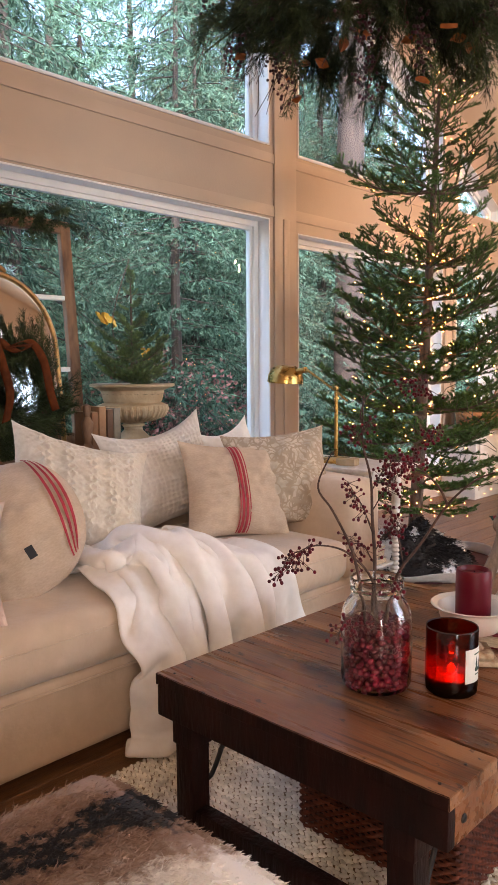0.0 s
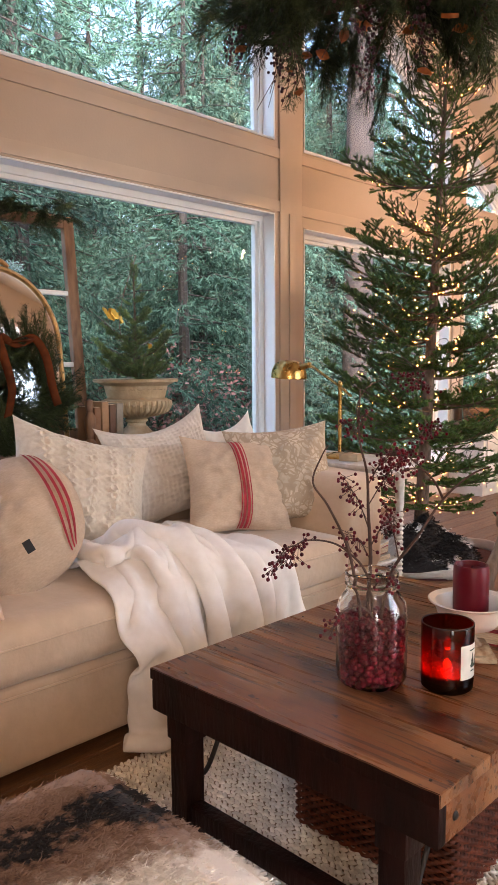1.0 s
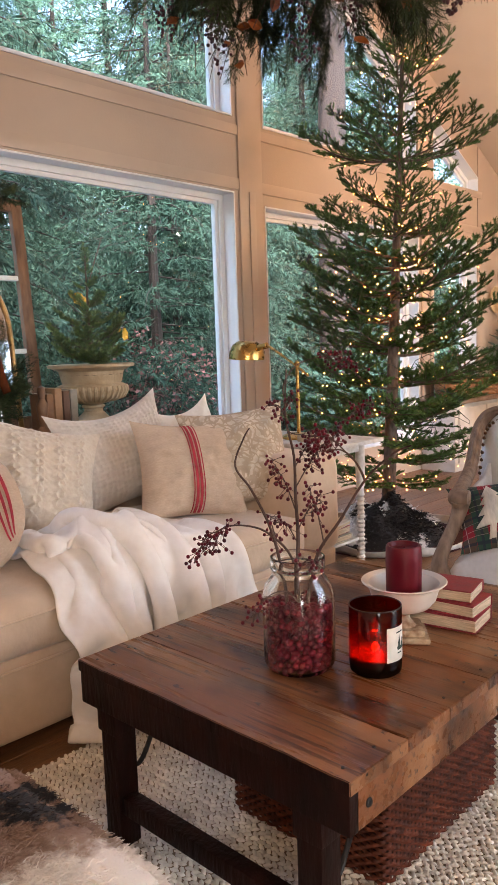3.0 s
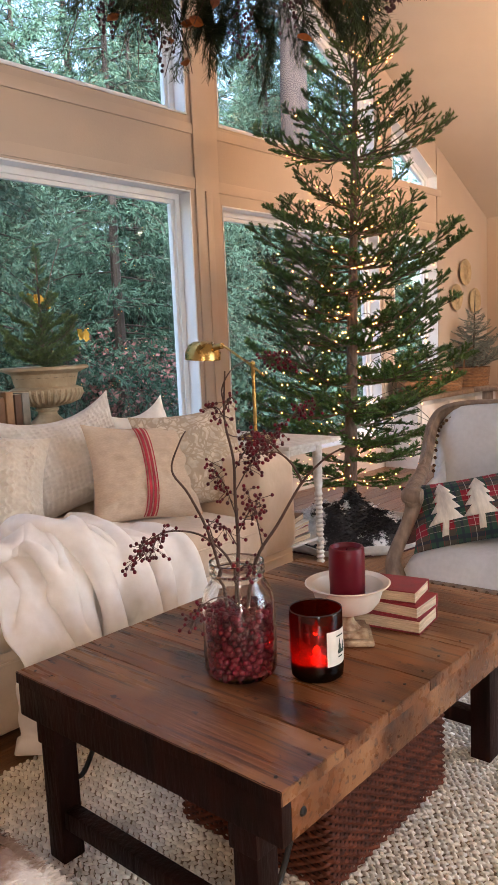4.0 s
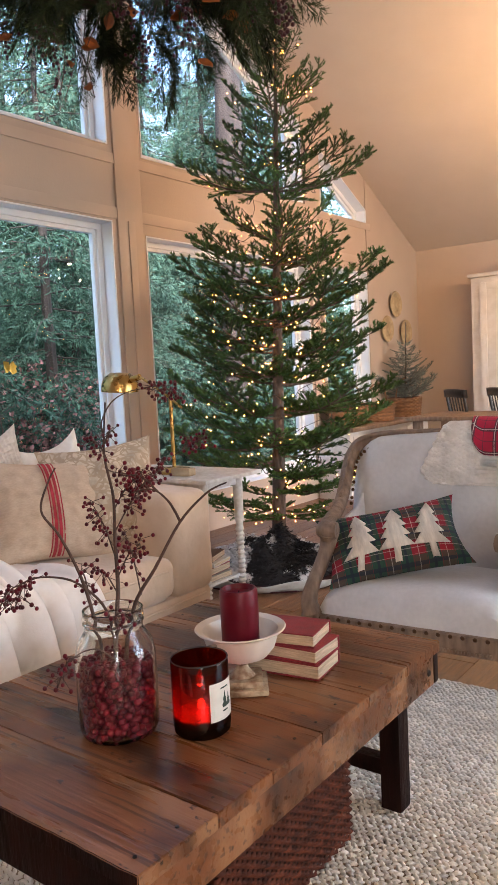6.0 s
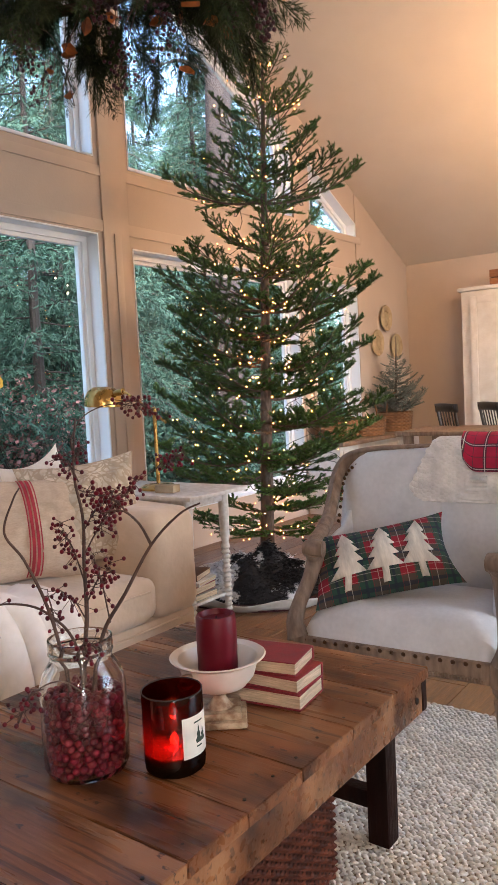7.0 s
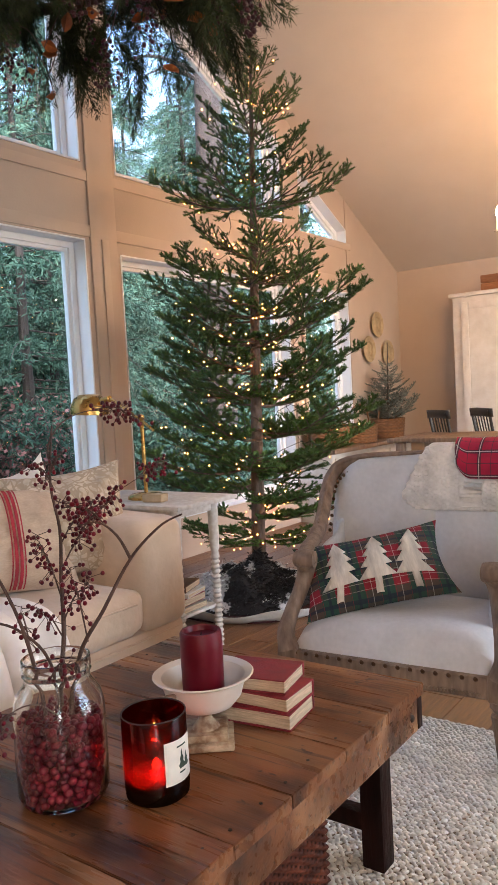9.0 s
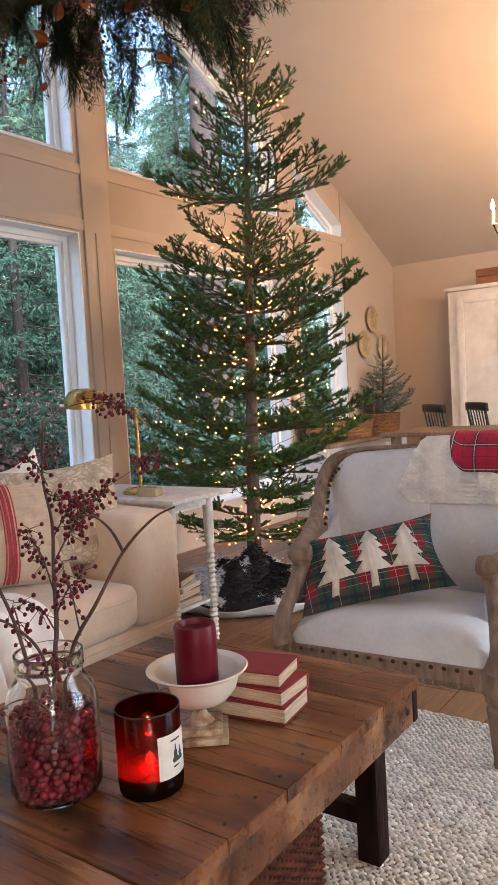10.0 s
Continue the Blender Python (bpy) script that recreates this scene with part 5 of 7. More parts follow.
RED, DGREEN, NAVY, PALE = (0.26, 0.010, 0.022), (0.010, 0.060, 0.040), (0.012, 0.02, 0.035), (0.62, 0.58, 0.5)
M_PLAIDG = plaid_mat("red_green_plaid_wool", RED, [("X", 0.10, 0.0, 0.5, DGREEN, 0.9), ("Y", 0.10, 0.0, 0.5, DGREEN, 0.75), ("X", 0.10, 0.22, 0.32, NAVY, 0.8), ("Y", 0.10, 0.22, 0.32, NAVY, 0.8), ("X", 0.10, 0.73, 0.75, PALE, 0.5), ("Y", 0.10, 0.73, 0.75, PALE, 0.4), ("X", 0.05, 0.05, 0.075, RED, 0.7), ("Y", 0.05, 0.05, 0.075, PALE, 0.35)])
M_PLAIDR = plaid_mat("bright_red_plaid_wool", (0.45, 0.012, 0.05), [("X", 0.085, 0.0, 0.16, (0.02, 0.03, 0.04), 0.75), ("Y", 0.085, 0.0, 0.16, (0.02, 0.03, 0.04), 0.75), ("X", 0.085, 0.06, 0.09, PALE, 0.9), ("Y", 0.085, 0.06, 0.09, PALE, 0.9), ("X", 0.085, 0.55, 0.58, (0.02, 0.03, 0.04), 0.7), ("Y", 0.085, 0.55, 0.58, (0.02, 0.03, 0.04), 0.7)])


def uv_plane(ob, ax, ay):
    """Flat cloth coordinates in metres along two local axes."""
    me = ob.data
    layer = me.uv_layers.new(name="cloth")
    for loop in me.loops:
        c = me.vertices[loop.vertex_index].co
        layer.data[loop.index].uv = (c.dot(Vector(ax)), c.dot(Vector(ay)))


M_APPL = mat("cream_knit_applique", (0.70, 0.63, 0.53), (0.60, 0.53, 0.43), 70, 0.95, bump=0.5, bscale=200, stretch=(3, 1, 0.6))
PW, PH, PT = 0.53, 0.30, 0.14
pl = thing("plaid_cushion", pose(-0.075, 3.41, 0.432, -44, -9, 34), "red and green plaid cushion with three white fir shapes", "cushion")
ob = part("cover", pillow_mesh(PW, PH, PT, None, 44, 0.004, 12), M_PLAIDG, pl)
uv_plane(ob, (1, 0, 0), (0, 0, 1))
for c in (-0.50, 0.04, 0.56):
    bm = bm_new()
    rows = []
    prof = [(-0.86, 0.05), (-0.52, 0.05), (-0.51, 0.27), (-0.20, 0.13), (-0.18, 0.23), (0.12, 0.11), (0.14, 0.19), (0.40, 0.085), (0.42, 0.13), (0.80, 0.012)]
    for v, w in prof:
        rows.append([on_front(PW, PH, PT, c + 0.05 * v + w * q, v, 0.007 + 0.004 * (1 - q * q)) for q in (-1, -0.6, -0.2, 0.2, 0.6, 1)])
    loop_sheet(bm, rows)
    o = part("fir_applique", bm, M_APPL, pl, "white knitted fir shape", smooth=60)
    o.modifiers.new("thick", "SOLIDIFY").thickness = 0.004


def over_back(name, x0, x1, front, back, lift, material, label, relief, seed, skew=0.0):
    """A folded cloth hung over the top of the armchair's back."""
    bm = bm_new()
    nu, nv = 190, 220
    uv, grid = [], []
    for j in range(nv + 1):
        s = -back + (front + back) * j / nv
        row = []
        for i in range(nu + 1):
            u = i / nu
            x = x0 + (x1 - x0) * u + skew * max(0, s) * (1 if u < 0.5 else 0.2)
            top = 0.940 + lift
            r = 0.078 + lift
            if s < -r * 1.57:
                y, z = BY + 0.045 + r, top - r + (s + r * 1.57)
            elif s < r * 1.57:
                a = s / r
                y, z = BY + 0.045 - r * math.sin(a), top - r + r * math.cos(a)
            else:
                d = s - r * 1.57
                y, z = BY + 0.045 - r - 0.05 * d, top - r - d
            k = noise.noise(Vector((u * 4, s * 7, seed)))
            e = relief * (abs(math.sin(x * 190)) * abs(math.sin(s * 190 + (math.floor(x * 190 / math.pi) % 2) * 1.57)))
            round_ = 0.05 * max(0, 1 - u / 0.16) ** 2 * (1 if s > 0 else 0)
            z += round_ * max(0, s) / front
            row.append((x, y - 0.006 * k - e, z + 0.004 * k))
            uv.append((x, s))
        grid.append(row)
    rows = loop_sheet(bm, grid)
    ob = part("cloth", bm, material, None, "", 180)
    layer = ob.data.uv_layers.new(name="cloth")
    for loop in ob.data.loops:
        layer.data[loop.index].uv = uv[loop.vertex_index]
    md = ob.modifiers.new("thick", "SOLIDIFY")
    md.thickness, md.offset = 0.012, 1
    ob.name = name
    ob.matrix_world = pose(-0.03, 3.60, 0, 0, 0, 4)
    return tagged(ob, label, "throw")


M_WKNIT = mat("cream_moss_knit", (0.80, 0.76, 0.71), (0.72, 0.68, 0.62), 60, 0.95, bump=0.4, bscale=150, sheen=0.3)
over_back("knit_throw", -0.005, 0.40, 0.275, 0.30, 0.0, M_WKNIT, "cream moss-stitch throw over the armchair back", 0.0035, 3, -0.42)
over_back("plaid_scarf", 0.075, 0.40, 0.185, 0.28, 0.018, M_PLAIDR, "folded red plaid scarf over the armchair back", 0.0, 5, 0.1)

# ---- console behind the sofa ----
M_AGED = mat("aged_brown_wood", (0.24, 0.13, 0.07), (0.10, 0.05, 0.028), 25, 0.6, bump=0.4, bscale=60, stretch=(1, 1, 0.3))
con = thing("console_table", pose(0, 0, 0), "narrow brown wooden console behind the sofa", "table")
part("tabletop", box(bm_new(), -2.54, -2.03, 0.9, 3.40, 0.775, 0.805, 0.005), M_AGED, con)
for x in (-2.50, -2.08):
    for y in (0.96, 3.34):
        part("leg", box(bm_new(), x - 0.03, x + 0.03, y - 0.03, y + 0.03, 0, 0.776, 0.005), M_AGED, con)
CT = 0.807
M_STONE = mat("weathered_cream_stone", (0.50, 0.40, 0.27), (0.34, 0.25, 0.15), 12, 0.9, bump=0.6, bscale=50, big=0.25)
urn = thing("garden_urn", pose(-2.28, 3.06, CT), "weathered cream stone urn on the console", "urn")
part("foot", box(bm_new(), -0.11, 0.11, -0.11, 0.11, 0, 0.035, 0.006), M_STONE, urn)
part("bowl", lathe(bm_new(), [(0.09, 0.035), (0.075, 0.05), (0.05, 0.075), (0.048, 0.09), (0.06, 0.098), (0.06, 0.106), (0.05, 0.112), (0.10, 0.125), (0.165, 0.155), (0.182, 0.19), (0.178, 0.21), (0.150, 0.222), (0.155, 0.232), (0.168, 0.285),
                             (0.205, 0.302), (0.222, 0.306), (0.225, 0.318), (0.215, 0.322), (0.185, 0.318), (0.150, 0.26), (0, 0.25)], 56), M_STONE, urn)
flute = mesh_of(tube(bm_new(), [(r, 0, h) for r, h in ((0.115, 0.130), (0.165, 0.153), (0.183, 0.185), (0.180, 0.206))], [0.006, 0.010, 0.011, 0.007], 6), M_STONE)
for k in range(36):
    piece("flute", flute, urn, pose(0, 0, 0, 0, 0, 10 * k))
M_SOIL = mat("dark_moss_soil", (0.05, 0.045, 0.025), None, 40, 0.95, bump=0.8)
sp = thing("potted_spruce", pose(-2.28, 3.06, CT + 0.255), "small spruce sapling growing in the urn", "plant")
part("soil", lathe(bm_new(), [(0, 0.035), (0.10, 0.03), (0.165, 0.012), (0.15, 0.0), (0, 0.0)], 24), M_SOIL, sp)
part("trunk", tube(bm_new(), [(0, 0, 0.0), (0.004, 0, 0.3), (0, 0, 0.62)], [0.010, 0.007, 0.003], 8), M_BARK, sp)
rg = random.Random(31)
for z, r, n in ((0.07, 0.28, 6), (0.16, 0.23, 5), (0.26, 0.18, 4), (0.36, 0.13, 4), (0.45, 0.09, 3), (0.53, 0.06, 3)):
    for k in range(n):
        s = r / 0.80 * rg.uniform(0.8, 1.15)
        f = piece("branch", rg.choice(SAPLING)[1], sp, Matrix.Translation((0, 0, z + rg.uniform(-0.015, 0.015))) @ pose(0, 0, 0, rg.uniform(-15, 15), -6 - 22 * z, 360 * k / n + z * 500 + rg.uniform(-15, 15)) @ Matrix.Diagonal((s, s, s, 1)))
        g = new("needle_spray", rg.choice(SAPLING)[0])
        g.parent = f
f = piece("branch", SAPLING[0][1], sp, Matrix.Translation((0, 0, 0.56)) @ pose(0, 0, 0, 0, -80, 0) @ Matrix.Diagonal((0.16, 0.12, 0.16, 1)))
new("needle_spray", SAPLING[0][0]).parent = f

# arched mirror, old sash, wreath
M_MIRROR = mat("silvered_mirror", (0.86, 0.85, 0.83), (0.84, 0.83, 0.81), 3, 0.03, metal=1.0, big=0.01, rvar=0.01)
M_GILT = mat("rubbed_gilt_brass", (0.42, 0.24, 0.09), (0.24, 0.13, 0.05), 40, 0.35, metal=0.85, bump=0.2, bscale=90)
mir = thing("arched_mirror", pose(-2.335, 2.34, CT, 0, -6, 0), "arched mirror in a thin gilt frame", "mirror")
arch = [(0, 0.33 * math.cos(a), 0.50 + 0.36 * math.sin(a)) for a in np.linspace(0, math.pi, 25)]
line = [(0, 0.33, 0.012)] + arch + [(0, -0.33, 0.012), (0, 0.33, 0.012)]
bm = bm_new()
slab(bm, [(y, z) for _, y, z in line[:-1]], -0.008, 0.0)
part("mirror_glass", bm, M_MIRROR, mir, "silvered glass", smooth=0)
part("frame", tube(bm_new(), line, 0.014, 10), M_GILT, mir, "thin gilt frame")
part("crest", tube(bm_new(), curve_pts([(0.0, -0.09, 0.868), (0.006, -0.05, 0.888), (0.008, 0, 0.882), (0.006, 0.05, 0.888), (0, 0.09, 0.868)], 5), [0.008 + 0.008 * math.sin(k / 20 * math.pi) for k in range(21)], 10), M_GILT, mir, "small carved crest")
sash = thing("window_sash", pose(-2.455, 2.43, CT, 0, -5, 0), "old chipped wooden window sash leaning on the console", "window sash")
for y in (-0.41, 0.41):
    part("stile", box(bm_new(), -0.018, 0.018, y - 0.03, y + 0.03, 0, 1.17, 0.004), M_AGED, sash)
for z in (0.035, 1.14):
    part("rail", box(bm_new(), -0.017, 0.017, -0.38, 0.38, z - 0.032, z + 0.032, 0.004), M_AGED, sash)
for z in (0.40, 0.77):
    part("glazing_bar", box(bm_new(), -0.012, 0.012, -0.38, 0.38, z - 0.012, z + 0.012, 0.003), M_VINYL, sash, "chipped white glazing bar")
part("glazing_bar", box(bm_new(), -0.012, 0.012, -0.012, 0.012, 0.067, 1.108, 0.003), M_VINYL, sash, "chipped white glazing bar")


def cedar_sprig(seed, length=0.28, dens=420, nl=0.03, fan=True):
    """A drooping evergreen sprig along +x."""
    rg = random.Random(seed)
    verts, faces = [], []
    for k in range(12):
        t = 0.08 + 0.9 * k / 11
        base = Vector((length * t, 0.02 * math.sin(4 * t + seed), -0.06 * t * t))
        for s in (-1, 1):
            d = Vector((1, s * rg.uniform(0.3, 0.9), rg.uniform(-0.4, 0.2))).normalized()
            needle_twig(verts, faces, base, d, length * (0.40 * (1 - t) + 0.09), dens, nl, 0.0013, rg, 0.0)
    needle_twig(verts, faces, Vector((0, 0, 0)), Vector((1, 0, -0.05)), length, dens, nl, 0.0013, rg, 0.0)
    for k in range(6):
        i = len(verts)
        a, b = Vector((length * k / 6, 0, -0.06 * (k / 6) ** 2)), Vector((length * (k + 1) / 6, 0, -0.06 * ((k + 1) / 6) ** 2))
        for w in (Vector((0, 0.002, 0)), Vector((0, 0, 0.002))):
            i = len(verts)
            verts.extend((a - w, a + w, b + w, b - w))
            faces.append((i, i + 1, i + 2, i + 3))
    me = bpy.data.meshes.new("sprig")
    me.from_pydata(verts, [], faces)
    me.materials.append(M_CEDAR)
    return me


SPRIGS = [cedar_sprig(i + 40, 0.26 + 0.05 * (i % 3)) for i in range(5)]
FINE = [cedar_sprig(i + 80, 0.30, 300, 0.05) for i in range(3)]
wr = thing("wreath", pose(-2.17, 2.29, 1.08, 0, 0, 0), "full cedar wreath with a rust velvet ribbon", "wreath")
rg = random.Random(4)
for k in range(130):
    a = rg.uniform(0, 2 * math.pi)
    r = rg.uniform(0.07, 0.22)
    m = Matrix.Translation((rg.uniform(-0.03, 0.06), r * math.cos(a), r * math.sin(a))) @ Matrix.Rotation(a + math.pi / 2 + rg.uniform(-0.9, 0.5), 4, "X") @ pose(0, 0, 0, rg.uniform(0, 360), rg.uniform(-25, 25), 90) @ Matrix.Diagonal((0.72, 0.72, 0.72, 1))
    piece("sprig", rg.choice(SPRIGS), wr, m)
part("ring", tube(bm_new(), [(0, 0.18 * math.cos(a), 0.18 * math.sin(a)) for a in np.linspace(0, 2 * math.pi, 33)], 0.02, 8), M_TWIG, wr)
M_VELVET = mat("rust_velvet_ribbon", (0.10, 0.026, 0.008), (0.055, 0.014, 0.005), 20, 0.85, spec=0.1, big=0.2)
for pts in ([(0.09, 0.02, 0.22), (0.12, 0.10, 0.25), (0.12, 0.17, 0.17), (0.11, 0.21, 0.02), (0.10, 0.24, -0.06)], [(0.09, 0.02, 0.22), (0.12, -0.05, 0.25), (0.13, -0.03, 0.15), (0.13, 0.0, 0.02), (0.12, -0.02, -0.10)], [(0.09, 0.0, 0.22), (0.14, 0.09, 0.23), (0.13, 0.05, 0.20), (0.09, 0.02, 0.22)]):
    bm = bm_new()
    loop_sheet(bm, [[p + Vector((0.004 * s, 0.017 * s, 0.006 * s)) for s in (-1, 0, 1)] for p in curve_pts(pts, 6)])
    rb = part("ribbon", bm, M_VELVET, wr, "rust velvet ribbon")
    rb.location.y = -0.07
    rb.modifiers.new("thick", "SOLIDIFY").thickness = 0.003
sg = thing("sash_greenery", pose(-2.43, 2.70, CT + 1.17), "cedar sprays draped over the sash corner", "garland")
for k in range(26):
    piece("sprig", rg.choice(SPRIGS), sg, Matrix.Translation((rg.uniform(-0.01, 0.05), rg.uniform(-0.42, 0.06), rg.uniform(-0.03, 0.03))) @ pose(0, 0, 0, rg.uniform(0, 360), rg.uniform(5, 60), rg.choice((90, -90, 60, -60)) + rg.uniform(-25, 25)) @ Matrix.Diagonal((0.5, 0.5, 0.5, 1)))
M_BOOKB = [mat("worn_brown_book", c, None, 40, 0.7, bump=0.2, bscale=200, big=0.2) for c in ((0.20, 0.10, 0.05), (0.33, 0.19, 0.10), (0.12, 0.065, 0.04), (0.26, 0.24, 0.20))]
for i, (y, w, h) in enumerate(((2.71, 0.035, 0.19), (2.755, 0.04, 0.215), (2.80, 0.035, 0.20), (2.842, 0.04, 0.205))):
    b = thing("upright_book", pose(-2.2, y, CT), "worn brown book standing on the console", "book", "books on the console")
    part("cover", box(bm_new(), -0.08, 0.075, -w / 2, w / 2, 0, h, 0.004), M_BOOKB[i], b)
    part("page_block", box(bm_new(), -0.075, 0.070, -w / 2 + 0.004, w / 2 - 0.004, h - 0.002, h + 0.001), M_PAGE, b)
solo("carved_figurine", lathe(bm_new(), [(0, 0), (0.03, 0), (0.03, 0.02), (0.016, 0.04), (0.026, 0.10), (0.030, 0.14), (0.014, 0.17), (0.02, 0.20), (0.017, 0.225), (0, 0.235)], 16), M_AGED, pose(-2.12, 2.66, CT), "small brown carved wooden figurine", "figurine")

# ---- side table with the brass lamp ----
M_CHIP = mat("chipped_white_paint", (0.68, 0.66, 0.62), (0.52, 0.48, 0.43), 38, 0.6, bump=0.4, bscale=70, contrast=0.5, big=0.1)
tb = thing("side_table", pose(0, 0, 0), "chipped white side table with spool-turned legs", "table")
part("tabletop", box(bm_new(), -1.78, -1.05, 3.50, 3.92, 0.70, 0.72, 0.005), M_CHIP, tb)
part("apron", box(bm_new(), -1.72, -1.13, 3.56, 3.86, 0.655, 0.699, 0.004), M_CHIP, tb)
for x in (-1.70, -1.14):
    for y in (3.58, 3.84):
        prof = [(0.014, 0.0), (0.02, 0.01)]
        for k in range(18):
            zz = 0.03 + k * 0.023
            prof += [(0.014, zz), (0.022, zz + 0.0115)]
        prof += [(0.016, 0.46), (0.022, 0.48), (0.024, 0.60), (0.024, 0.695)]
        part("leg", lathe(bm_new(), prof, 16, (x, y)), M_CHIP, tb)
part("shelf", box(bm_new(), -1.70, -1.14, 3.58, 3.84, 0.20, 0.215, 0.004), M_CHIP, tb)
M_BRASS = mat("aged_brass", (0.52, 0.33, 0.11), (0.40, 0.24, 0.07), 25, 0.28, metal=1.0, big=0.15, bump=0.05)
lp = thing("brass_lamp", pose(-1.40, 3.68, 0.722), "aged brass pharmacy lamp on the side table", "lamp")
part("base", lathe(bm_new(), [(0, 0), (0.085, 0), (0.085, 0.012), (0.07, 0.022), (0.015, 0.028), (0, 0.028)], 32), M_BRASS, lp)
part("pole", tube(bm_new(), [(0, 0, 0.02), (0, 0, 0.375)], 0.0095, 12), M_BRASS, lp)
part("finial", lathe(bm_new(), [(0, 0.395), (0.012, 0.385), (0.014, 0.372), (0.009, 0.362)], 16), M_BRASS, lp)
part("arm", tube(bm_new(), [(0.07, 0, 0.315), (0, 0.0, 0.362), (-0.18, 0, 0.465), (-0.24, 0, 0.475)], 0.0065, 10), M_BRASS, lp)
part("knuckle", tube(bm_new(), [(-0.20, 0, 0.472), (-0.262, 0, 0.462)], 0.016, 14), M_BRASS, lp)
sh = part("shade", lathe(bm_new(), [(0.018, 0.095), (0.05, 0.092), (0.078, 0.072), (0.093, 0.04), (0.097, 0.0), (0.095, -0.002), (0.090, 0.04), (0.075, 0.068), (0.048, 0.087), (0, 0.089)], 36), M_BRASS, lp, "domed brass shade")
sh.matrix_local = pose(-0.345, 0, 0.405, 0, 4, 0)
bx = thing("small_box", pose(-1.27, 3.60, 0.722, 0, 0, 10), "small pale wooden box on the side table", "box")
part("body", box(bm_new(), -0.05, 0.05, -0.03, 0.03, 0, 0.035, 0.004), M_STONE, bx)
for i, (w, h, m_) in enumerate(((0.26, 0.03, M_BOOKB[3]), (0.24, 0.035, M_COVER), (0.25, 0.02, M_CHIP), (0.2, 0.03, M_BOOKB[2]))):
    b = thing("shelf_book", pose(-1.28, 3.69, 0.217 + sum((0.03, 0.035, 0.02, 0.03)[:i]) + 0.001 * i, 0, 0, 6 * i), "book lying on the side table's shelf", "book", "books on the shelf")
    part("cover", box(bm_new(), -w / 2, w / 2, -0.085, 0.085, 0, h, 0.003), m_, b)
    part("page_block", box(bm_new(), -w / 2 + 0.004, w / 2 + 0.001, -0.08, 0.08, 0.004, h - 0.004), M_PAGE, b)

# ---- under the tree ----
M_FURBW = hide_mat("black_white_fur", [(0.40, BLACK), (0.515, BLACK), (0.545, (0.75, 0.72, 0.70)), (0.9, (0.75, 0.72, 0.70))], (0.0, 0.0, 0.25), 5.0, 1.0, -0.15)
M_TRAYC = mat("pale_canvas", (0.60, 0.57, 0.52), (0.48, 0.45, 0.40), 20, 0.8, bump=0.3)
M_WINE = mat("dark_wine_felt", (0.05, 0.010, 0.012), None, 40, 0.95, bump=0.3)
sk = thing("tree_mat", pose(TREE_X + 0.22, TREE_Y - 0.36, 0), "dark wine felt tree mat with a pale turned-up edge", "mat")
part("felt", lathe(bm_new(), [(0, 0.008), (0.50, 0.008), (0.50, 0.0), (0, 0.0)], 40), M_WINE, sk)
bm = bm_new()
loop_sheet(bm, [[((0.50 + 0.03 * q + 0.012 * math.sin(9 * a)) * math.cos(a), (0.50 + 0.03 * q + 0.012 * math.sin(9 * a)) * math.sin(a), 0.004 + 0.05 * q + 0.012 * q * math.sin(7 * a)) for a in np.linspace(0, 2 * math.pi, 90)] for q in (0, 0.4, 0.8, 1.0)])
part("edge", bm, M_TRAYC, sk, "pale turned-up canvas edge").modifiers.new("thick", "SOLIDIFY").thickness = 0.004
HX, HY = TREE_X + 0.20, TREE_Y - 0.40


def mound_place(u, v):
    a, r = 2 * math.pi * u, 0.36 * math.sqrt(v)
    k = noise.noise(Vector((math.cos(a) * r * 6, math.sin(a) * r * 6, 3.0)))
    return (HX + r * 1.1 * math.cos(a), HY + r * math.sin(a), 0.012 + 0.24 * (1 - v) ** 0.6 * (0.75 + 0.6 * k) + 0.02 * abs(k))


# plain furry mound stands in for the black and white shape here
hd = thing("hide_skirt", pose(0, 0, 0), "black and white furry mound at the tree foot", "tree skirt")
bm = bm_new()
loop_sheet(bm, [[mound_place(u, v) for u in np.linspace(0, 1, 61)] for v in np.linspace(0.0, 1, 26)])
part("hide", bm, M_FURBW, hd)
hv, hf = hairs(mound_place, 6000, 0.04, 0.0016, (0.4, -0.4, 0.1), 9)
tagged(raw_part("hair", hv, hf, M_FURBW, hd), kind="stuff")

# ---- hanging greenery over the table ----
gl = thing("hanging_garland", pose(-0.69, 2.83, 2.54), "hanging cloud of evergreen, dried berries and leaves", "garland")
part("hoop", tube(bm_new(), [(0.50 * math.cos(a), 0.24 * math.sin(a), 0.02) for a in np.linspace(0, 2 * math.pi, 33)], 0.02, 8), M_TWIG, gl)
for s in (-1, 1):
    part("cord", tube(bm_new(), [(0.5 * s, 0, 0.02), (0.1 * s, 0.1, roof(2.9) - 2.54)], 0.004, 6), M_IRON, gl, "thin dark cord")
rg = random.Random(77)
for k in range(230):
    a = rg.uniform(0, 2 * math.pi)
    q = rg.uniform(0.55, 1.1)
    x = 0.47 * q * math.cos(a) - 0.02
    p = Vector((x, 0.28 * q * math.sin(a), rg.uniform(-0.16, 0.26) - 0.06 * (x + 0.1)))
    if x < -0.36:
        p.z += 0.16
    m = Matrix.Translation(p) @ pose(0, 0, 0, rg.uniform(0, 360), rg.choice((70, 55, 35, 10)) + rg.uniform(-15, 15), math.degrees(a) + rg.uniform(-60, 60)) @ Matrix.Diagonal((rg.uniform(0.6, 0.95),) * 3 + (1,))
    piece("sprig", rg.choice(SPRIGS + FINE), gl, m)
